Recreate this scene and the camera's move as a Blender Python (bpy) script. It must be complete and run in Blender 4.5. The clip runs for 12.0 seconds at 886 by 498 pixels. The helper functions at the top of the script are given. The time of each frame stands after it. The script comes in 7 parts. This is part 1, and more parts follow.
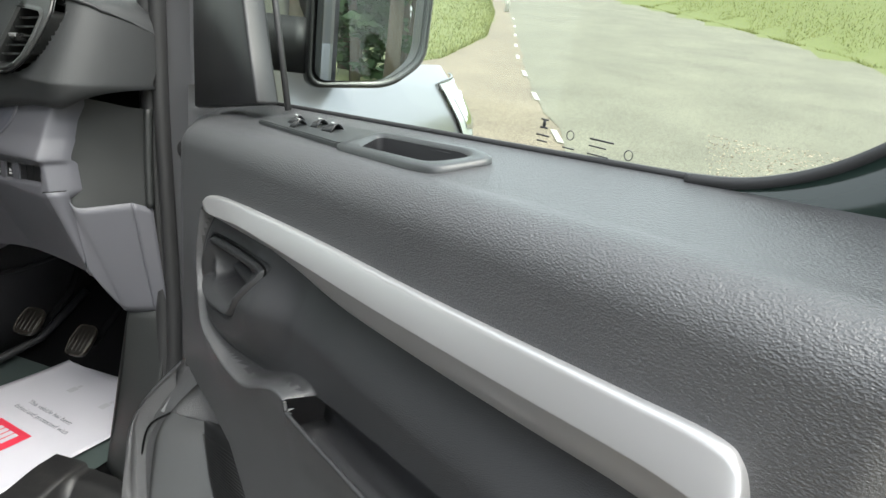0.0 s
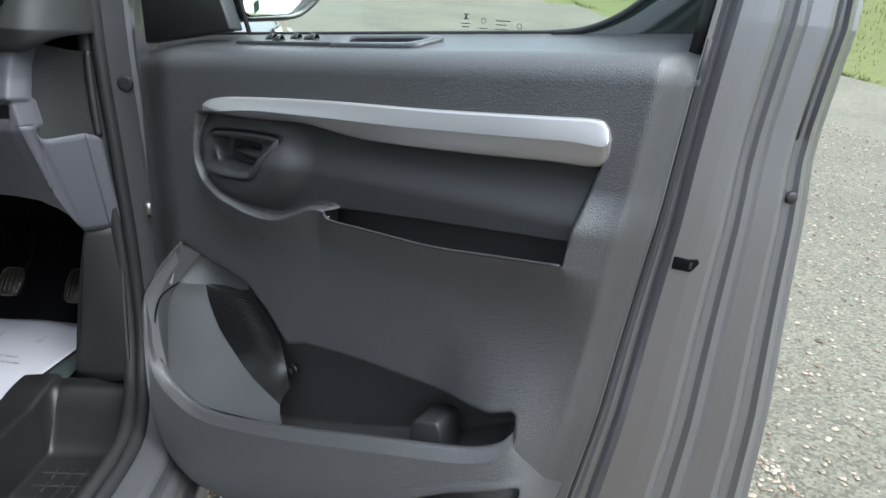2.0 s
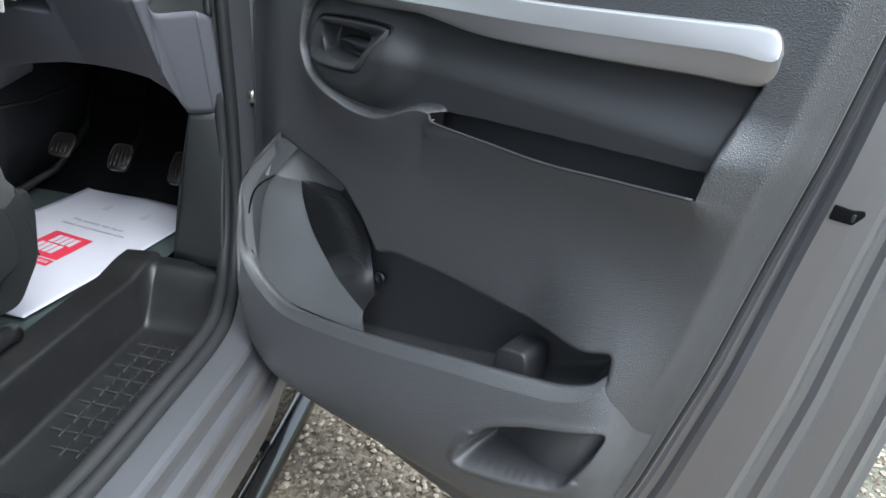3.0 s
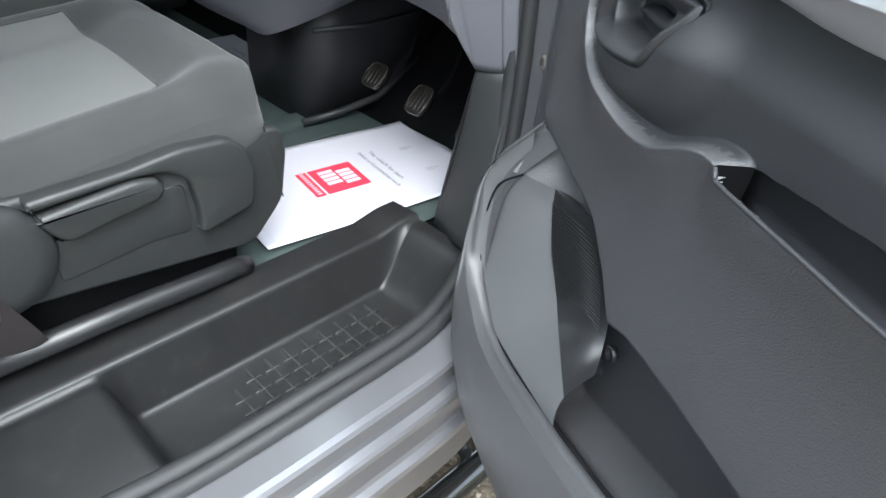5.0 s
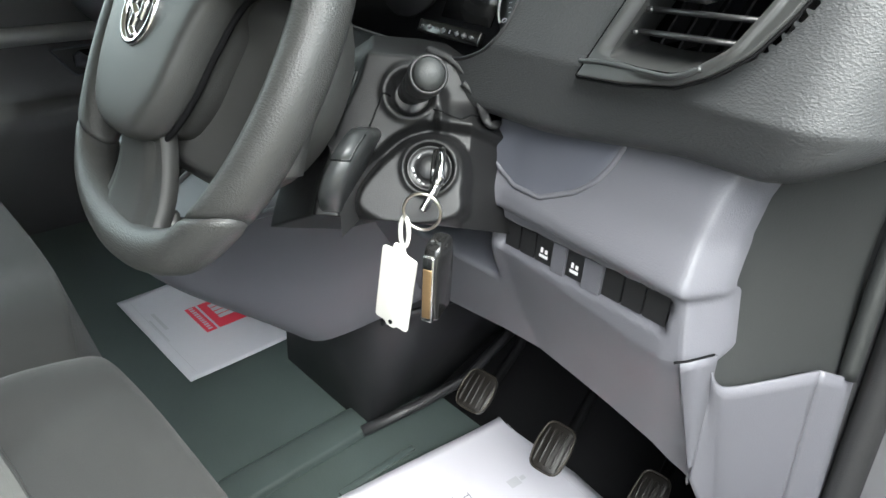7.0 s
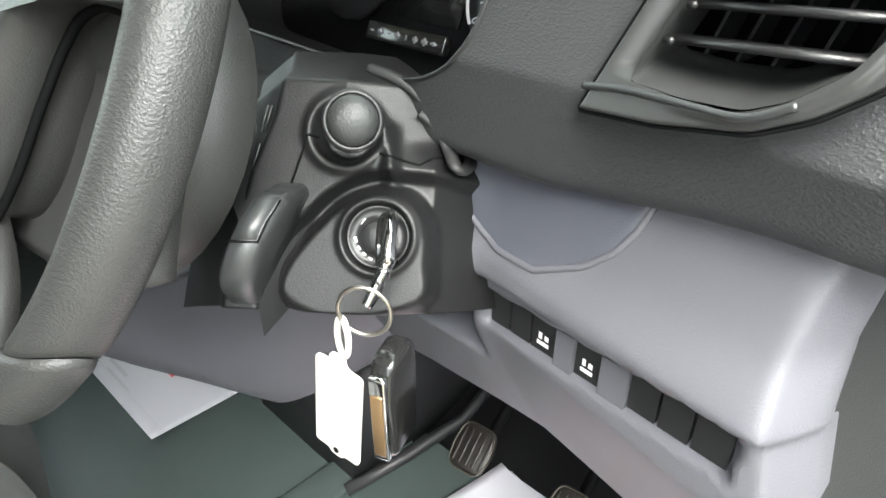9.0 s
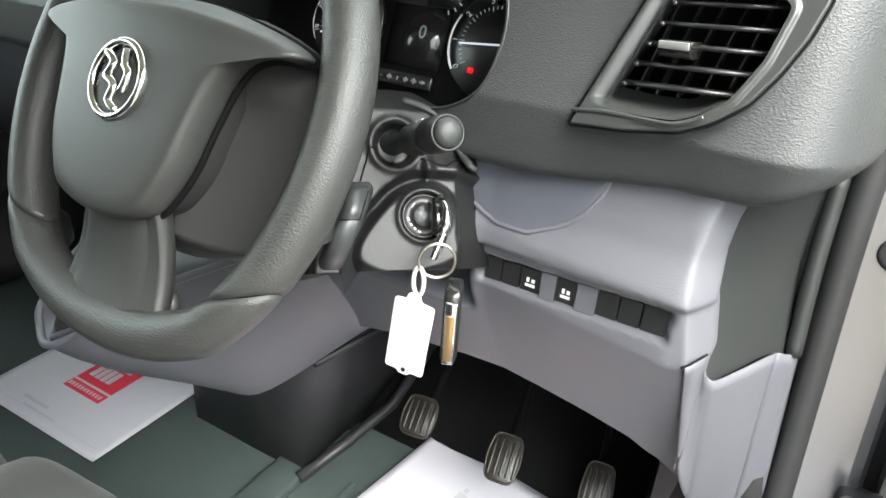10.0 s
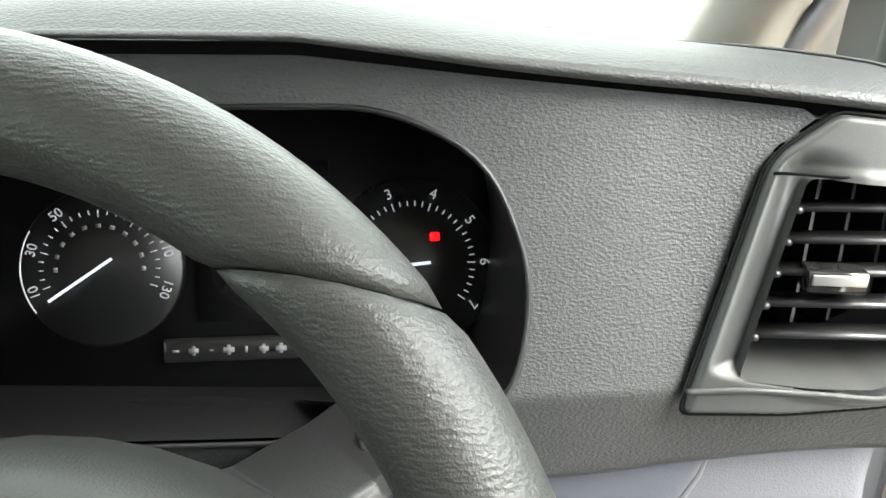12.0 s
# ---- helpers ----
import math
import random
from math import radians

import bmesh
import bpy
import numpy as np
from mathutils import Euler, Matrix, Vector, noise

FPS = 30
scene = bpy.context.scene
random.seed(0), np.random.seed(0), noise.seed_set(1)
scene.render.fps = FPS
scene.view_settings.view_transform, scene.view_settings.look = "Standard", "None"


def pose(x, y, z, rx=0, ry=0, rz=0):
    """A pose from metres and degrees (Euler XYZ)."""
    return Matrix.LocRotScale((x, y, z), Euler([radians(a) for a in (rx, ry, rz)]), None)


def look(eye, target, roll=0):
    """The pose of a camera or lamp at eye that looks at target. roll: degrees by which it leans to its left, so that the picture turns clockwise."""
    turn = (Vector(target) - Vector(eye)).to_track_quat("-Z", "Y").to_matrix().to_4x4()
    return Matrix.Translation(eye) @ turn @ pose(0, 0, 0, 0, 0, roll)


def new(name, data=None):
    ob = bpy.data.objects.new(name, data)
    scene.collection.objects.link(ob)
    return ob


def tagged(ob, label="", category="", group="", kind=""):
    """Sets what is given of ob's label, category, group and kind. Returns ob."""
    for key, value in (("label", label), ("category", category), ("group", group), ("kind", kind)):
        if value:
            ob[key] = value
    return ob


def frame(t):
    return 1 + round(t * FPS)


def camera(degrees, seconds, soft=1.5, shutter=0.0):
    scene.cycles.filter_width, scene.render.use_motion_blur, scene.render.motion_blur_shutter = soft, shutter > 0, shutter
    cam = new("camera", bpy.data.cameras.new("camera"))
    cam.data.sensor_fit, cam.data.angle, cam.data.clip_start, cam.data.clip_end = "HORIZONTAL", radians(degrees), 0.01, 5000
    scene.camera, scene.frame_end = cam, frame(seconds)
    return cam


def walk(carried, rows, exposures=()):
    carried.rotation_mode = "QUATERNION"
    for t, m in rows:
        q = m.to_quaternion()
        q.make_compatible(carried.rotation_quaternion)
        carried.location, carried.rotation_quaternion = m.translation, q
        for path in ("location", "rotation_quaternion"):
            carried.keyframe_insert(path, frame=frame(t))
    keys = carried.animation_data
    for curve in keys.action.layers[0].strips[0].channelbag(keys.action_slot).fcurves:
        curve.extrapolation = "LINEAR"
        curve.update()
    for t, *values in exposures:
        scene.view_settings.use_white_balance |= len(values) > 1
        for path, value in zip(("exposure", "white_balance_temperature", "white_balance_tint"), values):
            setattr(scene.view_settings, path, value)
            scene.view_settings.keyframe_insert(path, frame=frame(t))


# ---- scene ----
cam = camera(68.5, 12.0)
PATH = [
    (0, (1.641, -0.872, 1.402), (1.057, 0.944, 0.799), 6.8),
    (0.5, (1.601, -0.968, 1.409), (1.239, 0.906, 0.811), 5.2),
    (1, (1.513, -1.165, 1.375), (1.354, 0.739, 0.785), 4.2),
    (1.5, (1.505, -1.271, 1.385), (1.498, 0.635, 0.779), 3.5),
    (2, (1.496, -1.324, 1.338), (1.569, 0.565, 0.684), 3.8),
    (2.5, (1.486, -1.314, 1.33), (1.506, 0.541, 0.582), 5.4),
    (3, (1.48, -1.258, 1.299), (1.305, 0.523, 0.405), 7.5),
    (3.5, (1.52, -1.095, 1.247), (1.055, 0.547, 0.204), 9.1),
    (5.3, (1.481, -0.88, 1.298), (0.381, 0.328, 0.144), 5.8),
    (5.5, (1.442, -0.88, 1.307), (0.325, 0.352, 0.196), 5.8),
    (6, (1.229, -0.821, 1.361), (0.092, 0.454, 0.32), 6.2),
    (6.5, (1.041, -0.702, 1.362), (-0.126, 0.594, 0.383), 5.7),
    (7, (0.909, -0.525, 1.381), (-0.308, 0.736, 0.417), 3.9),
    (8.8, (0.805, -0.378, 1.372), (-0.41, 0.787, 0.291), -0.5),
    (9, (0.816, -0.399, 1.367), (-0.384, 0.851, 0.369), 1.0),
    (9.5, (0.828, -0.535, 1.377), (-0.217, 0.877, 0.419), 3.5),
    (10, (0.811, -0.608, 1.404), (-0.031, 0.967, 0.504), 4.4),
    (10.5, (0.757, -0.512, 1.417), (0.129, 1.18, 0.555), 4.0),
    (11, (0.698, -0.475, 1.473), (0.301, 1.292, 0.626), 2.5),
    (11.2, (0.683, -0.469, 1.494), (0.368, 1.321, 0.66), 1.7),
    (11.5, (0.626, -0.432, 1.475), (0.521, 1.378, 0.629), 1.3),
    (12, (0.532, -0.385, 1.464), (0.724, 1.432, 0.65), 1.2),
]
walk(cam, [(t, look(eye, target, roll)) for t, eye, target, roll in PATH],
     [(t, e, k, 3) for t, e, k in ((0, 1.92, 6300), (1, 1.95, 6100), (2, 1.6, 5700), (3.5, 1.9, 5600), (5.5, 2.68, 5850), (6.5, 2.92, 6050), (7, 3.05, 6100), (8.8, 3.5, 6300), (10, 3.4, 6300), (11, 3.83, 6500), (12, 3.92, 6400))])
# ---- light and sky ----
world = bpy.data.worlds.new("sky")
scene.world = world
world.use_nodes = True
wn = world.node_tree
sky = wn.nodes.new("ShaderNodeTexSky")
sky.sky_type, sky.sun_disc = "NISHITA", False
sky.sun_elevation, sky.sun_rotation = radians(59), radians(126)
sky.air_density, sky.dust_density, sky.ozone_density = 1.0, 7.0, 1.0
bg = wn.nodes["Background"]
bg.inputs["Strength"].default_value = 0.15
# thin bright cloud evens the sky out
cloud = wn.nodes.new("ShaderNodeMix")
cloud.data_type = "RGBA"
cloud.inputs["Factor"].default_value = 0.65
cloud.inputs["B"].default_value = (6.3, 6.3, 6.4, 1)
wn.links.new(sky.outputs["Color"], cloud.inputs["A"])
wn.links.new(cloud.outputs["Result"], bg.inputs["Color"])
sun = new("sun", bpy.data.lights.new("sun", "SUN"))
sun.data.energy, sun.data.angle, sun.data.color = 1.9, radians(55), (1.0, 0.97, 0.93)
sun.matrix_world = look((3.9, -2.8, 8.0), (0, 0, 0))


# ---- materials ----
def material(name, colour, rough=0.5, metal=0.0, vary=0.12, scale=6.0, grain=0.0, grain_scale=900.0,
             kind="noise", spec=0.5, coat=0.0, rough_vary=0.1, sheen=0.0, stain=0.0, stain_colour=None, stain_scale=25.0, stretch=(0.6, 0.8, 1.0)):
    m = bpy.data.materials.new(name)
    m.use_nodes = True
    t = m.node_tree
    p = t.nodes["Principled BSDF"]
    p.inputs["Metallic"].default_value = metal
    p.inputs["Specular IOR Level"].default_value = spec
    p.inputs["Coat Weight"].default_value = coat
    p.inputs["Coat Roughness"].default_value = 0.08
    p.inputs["Sheen Weight"].default_value = sheen
    tc = t.nodes.new("ShaderNodeTexCoord")
    n1 = t.nodes.new("ShaderNodeTexNoise")
    n1.inputs["Scale"].default_value, n1.inputs["Detail"].default_value = scale, 6
    t.links.new(tc.outputs["Object"], n1.inputs["Vector"])
    ramp = t.nodes.new("ShaderNodeMix")
    ramp.data_type = "RGBA"
    c = Vector(colour)
    ramp.inputs["A"].default_value = (*(c * (1 - vary)), 1)
    ramp.inputs["B"].default_value = (*(c * (1 + vary)), 1)
    t.links.new(n1.outputs["Fac"], ramp.inputs["Factor"])
    out = ramp.outputs["Result"]
    if stain:
        n3 = t.nodes.new("ShaderNodeTexNoise")
        n3.inputs["Scale"].default_value, n3.inputs["Detail"].default_value, n3.inputs["Roughness"].default_value = stain_scale, 8, 0.7
        t.links.new(tc.outputs["Object"], n3.inputs["Vector"])
        r3 = t.nodes.new("ShaderNodeMapRange")
        r3.inputs["From Min"].default_value, r3.inputs["From Max"].default_value = 0.52, 0.75
        r3.inputs["To Max"].default_value = stain
        t.links.new(n3.outputs["Fac"], r3.inputs["Value"])
        mx = t.nodes.new("ShaderNodeMix")
        mx.data_type = "RGBA"
        t.links.new(r3.outputs["Result"], mx.inputs["Factor"])
        t.links.new(out, mx.inputs["A"])
        mx.inputs["B"].default_value = (*(stain_colour or c * 1.6), 1)
        out = mx.outputs["Result"]
    t.links.new(out, p.inputs["Base Color"])
    rr = t.nodes.new("ShaderNodeMapRange")
    rr.inputs["To Min"].default_value, rr.inputs["To Max"].default_value = rough - rough_vary, rough + rough_vary
    t.links.new(n1.outputs["Fac"], rr.inputs["Value"])
    t.links.new(rr.outputs["Result"], p.inputs["Roughness"])
    if grain:
        if kind == "leather":
            g = t.nodes.new("ShaderNodeTexVoronoi")
            g.feature = "SMOOTH_F1"
            g.inputs["Smoothness"].default_value = 0.3
            out = g.outputs["Distance"]
        elif kind == "weave":
            g = t.nodes.new("ShaderNodeTexChecker")
            out = g.outputs["Fac"]
        else:
            g = t.nodes.new("ShaderNodeTexNoise")
            g.inputs["Detail"].default_value = 3
            out = g.outputs["Fac"]
        g.inputs["Scale"].default_value = grain_scale
        if kind == "leather":
            mp = t.nodes.new("ShaderNodeMapping")
            mp.inputs["Scale"].default_value = stretch
            t.links.new(tc.outputs["Object"], mp.inputs["Vector"])
            t.links.new(mp.outputs["Vector"], g.inputs["Vector"])
        else:
            t.links.new(tc.outputs["Object"], g.inputs["Vector"])
        if kind == "leather":
            wob = t.nodes.new("ShaderNodeTexNoise")
            wob.inputs["Scale"].default_value = grain_scale * 1.7
            t.links.new(tc.outputs["Object"], wob.inputs["Vector"])
            add = t.nodes.new("ShaderNodeMath")
            t.links.new(out, add.inputs[0])
            t.links.new(wob.outputs["Fac"], add.inputs[1])
            out = add.outputs[0]
        b = t.nodes.new("ShaderNodeBump")
        b.inputs["Strength"].default_value, b.inputs["Distance"].default_value = min(grain, 1.0), 0.0006 * max(grain, 1.0)
        t.links.new(out, b.inputs["Height"])
        t.links.new(b.outputs["Normal"], p.inputs["Normal"])
    return m


def glass_material(name, colour=(1, 1, 1), rough=0.0):
    m = bpy.data.materials.new(name)
    m.use_nodes = True
    t = m.node_tree
    p = t.nodes["Principled BSDF"]
    t.nodes.remove(p)
    tr = t.nodes.new("ShaderNodeBsdfTransparent")
    tr.inputs["Color"].default_value = (*colour, 1)
    gl = t.nodes.new("ShaderNodeBsdfGlossy")
    gl.inputs["Roughness"].default_value = 0.02
    fr = t.nodes.new("ShaderNodeFresnel")
    fr.inputs["IOR"].default_value = 1.35
    mx = t.nodes.new("ShaderNodeMixShader")
    t.links.new(fr.outputs[0], mx.inputs[0])
    t.links.new(tr.outputs[0], mx.inputs[1])
    t.links.new(gl.outputs[0], mx.inputs[2])
    t.links.new(mx.outputs[0], t.nodes["Material Output"].inputs[0])
    return m


def glow_material(name, colour, strength):
    m = bpy.data.materials.new(name)
    m.use_nodes = True
    p = m.node_tree.nodes["Principled BSDF"]
    p.inputs["Base Color"].default_value = (*[c * 0.3 for c in colour], 1)
    p.inputs["Emission Color"].default_value = (*colour, 1)
    p.inputs["Emission Strength"].default_value = strength
    return m


CARD = material("door_plastic", (0.050, 0.050, 0.053), 0.35, spec=0.85, grain=0.75, grain_scale=820, kind="leather", vary=0.15, stain=0.12, stain_colour=Vector((0.09, 0.09, 0.088)), stain_scale=40)
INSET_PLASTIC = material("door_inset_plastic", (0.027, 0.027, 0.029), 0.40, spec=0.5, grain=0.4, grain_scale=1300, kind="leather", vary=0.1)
CARD_SMOOTH = material("door_plastic_smooth", (0.022, 0.022, 0.024), 0.5, grain=0.35, grain_scale=1500, vary=0.12)
POD = material("dash_soft_plastic", (0.036, 0.0375, 0.039), 0.46, spec=0.35, grain=0.5, grain_scale=820, kind="leather", vary=0.1)
BLACK = material("black_plastic", (0.014, 0.014, 0.015), 0.36, grain=0.25, grain_scale=1400, vary=0.2, stain=0.1, stain_colour=Vector((0.07, 0.065, 0.06)), stain_scale=60)
GLOSSBLACK = material("gloss_black", (0.012, 0.012, 0.012), 0.12, vary=0.1)
# near-black for joints, and for shade painted into hollows and the footwell
DEEP = material("joint_and_shade_black", (0.004, 0.004, 0.0045), 0.8, vary=0.2, spec=0.1)
GREY = material("grey_plastic", (0.098, 0.098, 0.112), 0.5, grain=0.45, grain_scale=900, vary=0.06)
GREY_DARK = material("grey_cover_plastic", (0.070, 0.073, 0.090), 0.5, grain=0.25, grain_scale=1200, vary=0.05)
ENDCAP = material("end_cap_plastic", (0.020, 0.0215, 0.0215), 0.5, grain=0.4, grain_scale=900, vary=0.12)
SILVER = material("satin_silver", (0.40, 0.395, 0.40), 0.30, metal=0.6, grain=0.15, grain_scale=2500, vary=0.05, rough_vary=0.05)
PAINT = material("grey_metallic_paint", (0.225, 0.224, 0.240), 0.30, metal=0.75, grain=0.05, grain_scale=4000, vary=0.06, coat=0.4, rough_vary=0.04)
RUBBER = material("rubber_seal", (0.018, 0.018, 0.019), 0.6, grain=0.3, grain_scale=700, vary=0.2)
CHROME = material("chrome", (0.8, 0.8, 0.8), 0.08, metal=1.0, vary=0.03, rough_vary=0.03)
STEEL = material("brushed_steel", (0.5, 0.47, 0.42), 0.3, metal=1.0, vary=0.1)
WHITE = material("white_plastic", (0.60, 0.59, 0.56), 0.45, vary=0.04, grain=0.2, grain_scale=600)
MARK = material("white_print", (0.75, 0.75, 0.75), 0.5, vary=0.05)


# ---- mesh helpers ----
def part(name, bm, mat, parent=None, label="", smooth=True, weight=False):
    me = bpy.data.meshes.new(name)
    bm.normal_update()
    bm.to_mesh(me)
    bm.free()
    me.polygons.foreach_set("use_smooth", [smooth] * len(me.polygons))
    for one in mat if isinstance(mat, (list, tuple)) else (mat,):
        me.materials.append(one)
    ob = new(name, me)
    ob.parent = parent
    if label:
        ob["label"] = label
    return ob


def empty(name, m, label, category, group="", kind=""):
    ob = new(name)
    ob.matrix_world = m
    ob.empty_display_size = 0.1
    return tagged(ob, label, category, group, kind)


def sheet(us, vs, f, flip=False, bm=None, wrap=False):
    """A surface over two rows of parameters."""
    bm = bm or bmesh.new()
    rows = [[bm.verts.new(f(u, v)) for u in us] for v in vs]
    nu = len(us)
    for j in range(len(vs) - 1):
        for i in range(nu if wrap else nu - 1):
            q = (rows[j][i], rows[j][(i + 1) % nu], rows[j + 1][(i + 1) % nu], rows[j + 1][i])
            bm.faces.new(q[::-1] if flip else q)
    return bm


def thicken(bm, depth):
    """Gives an open sheet a back at that depth along its normals."""
    bm.normal_update()
    bmesh.ops.solidify(bm, geom=bm.faces[:], thickness=depth)
    return bm


def loft(rings, caps=True, bm=None, closed=True):
    bm = bm or bmesh.new()
    vs = [[bm.verts.new(p) for p in r] for r in rings]
    n = len(vs[0])
    for a, b in zip(vs, vs[1:]):
        for i in range(n if closed else n - 1):
            bm.faces.new((a[i], a[(i + 1) % n], b[(i + 1) % n], b[i]))
    if caps and closed:
        bm.faces.new(vs[0][::-1])
        bm.faces.new(vs[-1])
    bmesh.ops.recalc_face_normals(bm, faces=bm.faces[:])
    return bm


def spline(pts, n=8, closed=False):
    """A smooth line through points."""
    pts = [Vector(p) for p in pts]
    out = []
    k = len(pts)
    for i in range(k if closed else k - 1):
        g = (lambda j: pts[j % k]) if closed else (lambda j: pts[min(max(j, 0), k - 1)])
        p0, p1, p2, p3 = g(i - 1), g(i), g(i + 1), g(i + 2)
        for s in range(n):
            t = s / n
            out.append(0.5 * ((2 * p1) + (p2 - p0) * t + (2 * p0 - 5 * p1 + 4 * p2 - p3) * t * t + (3 * p1 - p0 - 3 * p2 + p3) * t ** 3))
    if not closed:
        out.append(pts[-1])
    return out


def tube(path, r, sides=10, bm=None, closed=False, flat=1.0):
    """A round bar along a line; r is a number or a function of the way along it."""
    path = [Vector(p) for p in path]
    rings = []
    up = Vector((0.13, 0.21, 0.97))
    k = len(path)
    for i, p in enumerate(path):
        d = (path[(i + 1) % k] - path[i - 1]) if closed else (path[min(i + 1, k - 1)] - path[max(i - 1, 0)])
        d.normalize()
        a = d.cross(up).normalized()
        b = a.cross(d).normalized()
        rad = r(i / (k - 1)) if callable(r) else r
        rings.append([p + rad * (math.cos(w) * a + flat * math.sin(w) * b) for w in (2 * math.pi * s / sides for s in range(sides))])
    if closed:
        rings.append(rings[0])
        bm2 = loft(rings, caps=False, bm=bm)
        bmesh.ops.remove_doubles(bm2, verts=bm2.verts[:], dist=1e-6)
        return bm2
    return loft(rings, bm=bm)


def prism(poly, depth, m=None, bevel=0.0, seg=2, bm=None):
    """An outline in the local x-y plane, given depth along local z, edges rounded."""
    own = bmesh.new()
    a = [own.verts.new((x, y, 0)) for x, y in poly]
    b = [own.verts.new((x, y, depth)) for x, y in poly]
    n = len(poly)
    for i in range(n):
        own.faces.new((a[i], a[(i + 1) % n], b[(i + 1) % n], b[i]))
    own.faces.new(a[::-1])
    own.faces.new(b)
    bmesh.ops.recalc_face_normals(own, faces=own.faces[:])
    if bevel:
        es = [e for e in own.edges if e.calc_face_angle(0) > 0.5]
        bmesh.ops.bevel(own, geom=es, offset=bevel, segments=seg, affect="EDGES", profile=0.5)
    if m:
        own.transform(m)
    if bm is None:
        return own
    me = bpy.data.meshes.new("tmp")
    own.to_mesh(me)
    own.free()
    bm.from_mesh(me)
    bpy.data.meshes.remove(me)
    return bm


def box(x0, x1, y0, y1, z0, z1, bevel=0.0, bm=None, seg=2, m=None):
    mm = Matrix.Translation((0, 0, z0))
    return prism([(x0, y0), (x1, y0), (x1, y1), (x0, y1)], z1 - z0, (m or Matrix()) @ mm, bevel, seg, bm)


def outline(pts, n=6):
    return [(p.x, p.y) for p in spline([(x, y, 0) for x, y in pts], n, True)]


def rounded(poly, r, n=4):
    """An outline with its corners rounded by r."""
    out = []
    k = len(poly)
    for i in range(k):
        a, b, c = Vector(poly[i - 1]), Vector(poly[i]), Vector(poly[(i + 1) % k])
        ra = min(r, (a - b).length * 0.45, (c - b).length * 0.45)
        p, q = b + (a - b).normalized() * ra, b + (c - b).normalized() * ra
        for s in range(n + 1):
            t = s / n
            out.append(tuple((1 - t) ** 2 * p + 2 * t * (1 - t) * b + t * t * q))
    return out


def lathe(profile, m=None, sides=24, bm=None):
    """A turned shape about local z from (radius, height) pairs."""
    rings = [[Vector((r * math.cos(2 * math.pi * s / sides), r * math.sin(2 * math.pi * s / sides), h)) for s in range(sides)] for r, h in profile]
    if m:
        rings = [[m @ p for p in ring] for ring in rings]
    return loft(rings, bm=bm)


def inside(px, pz, poly):
    """Signed distance to an outline, minus inside."""
    poly = np.array(poly, float)
    d = np.full(np.shape(px), 1e9)
    sgn = np.ones(np.shape(px))
    for i in range(len(poly)):
        a, b = poly[i - 1], poly[i]
        ex, ez = b - a
        wx, wz = px - a[0], pz - a[1]
        t = np.clip((wx * ex + wz * ez) / (ex * ex + ez * ez), 0, 1)
        d = np.minimum(d, np.hypot(wx - t * ex, wz - t * ez))
        cr = ((a[1] > pz) != (b[1] > pz)) & (px < ex * (pz - a[1]) / (ez if abs(ez) > 1e-9 else 1e-9) + a[0])
        sgn = np.where(cr, -sgn, sgn)
    return d * sgn


def step(d, lo, hi):
    t = np.clip((d - lo) / (hi - lo), 0, 1)
    return t * t * (3 - 2 * t)


def lerp(x, xs, ys):
    return float(np.interp(x, xs, ys))


def writing(name, text, size, m, mat, parent=None, depth=0.0003, align="CENTER"):
    cu = bpy.data.curves.new(name, "FONT")
    cu.body, cu.size, cu.extrude, cu.align_x, cu.align_y = text, size, depth, align, "CENTER"
    tmp = bpy.data.objects.new(name, cu)
    me = bpy.data.meshes.new_from_object(tmp)
    bpy.data.objects.remove(tmp)
    me.materials.clear()
    me.materials.append(mat)
    ob = new(name, me)
    ob.parent = parent
    ob.matrix_basis = m
    return ob


# ---- ground, road and verges ----
def rise(x, y):
    """Height of the ground: level round the van, then a hill ahead."""
    k = 1.6
    hill = 0.13 * k * math.log1p(math.exp(min((y - 2.0) / k, 40)))
    bank = 0.30 * max(0.0, x - float(np.interp(y, LANE_Y, LANE_R)) - 0.5) * min(1.0, max(0.0, (y + 3) / 6))
    return 0.08 + min(hill, 9.0 + 0.02 * hill) + min(bank, 5.0) + 0.012 * noise.noise((x * 0.25, y * 0.25, 0))


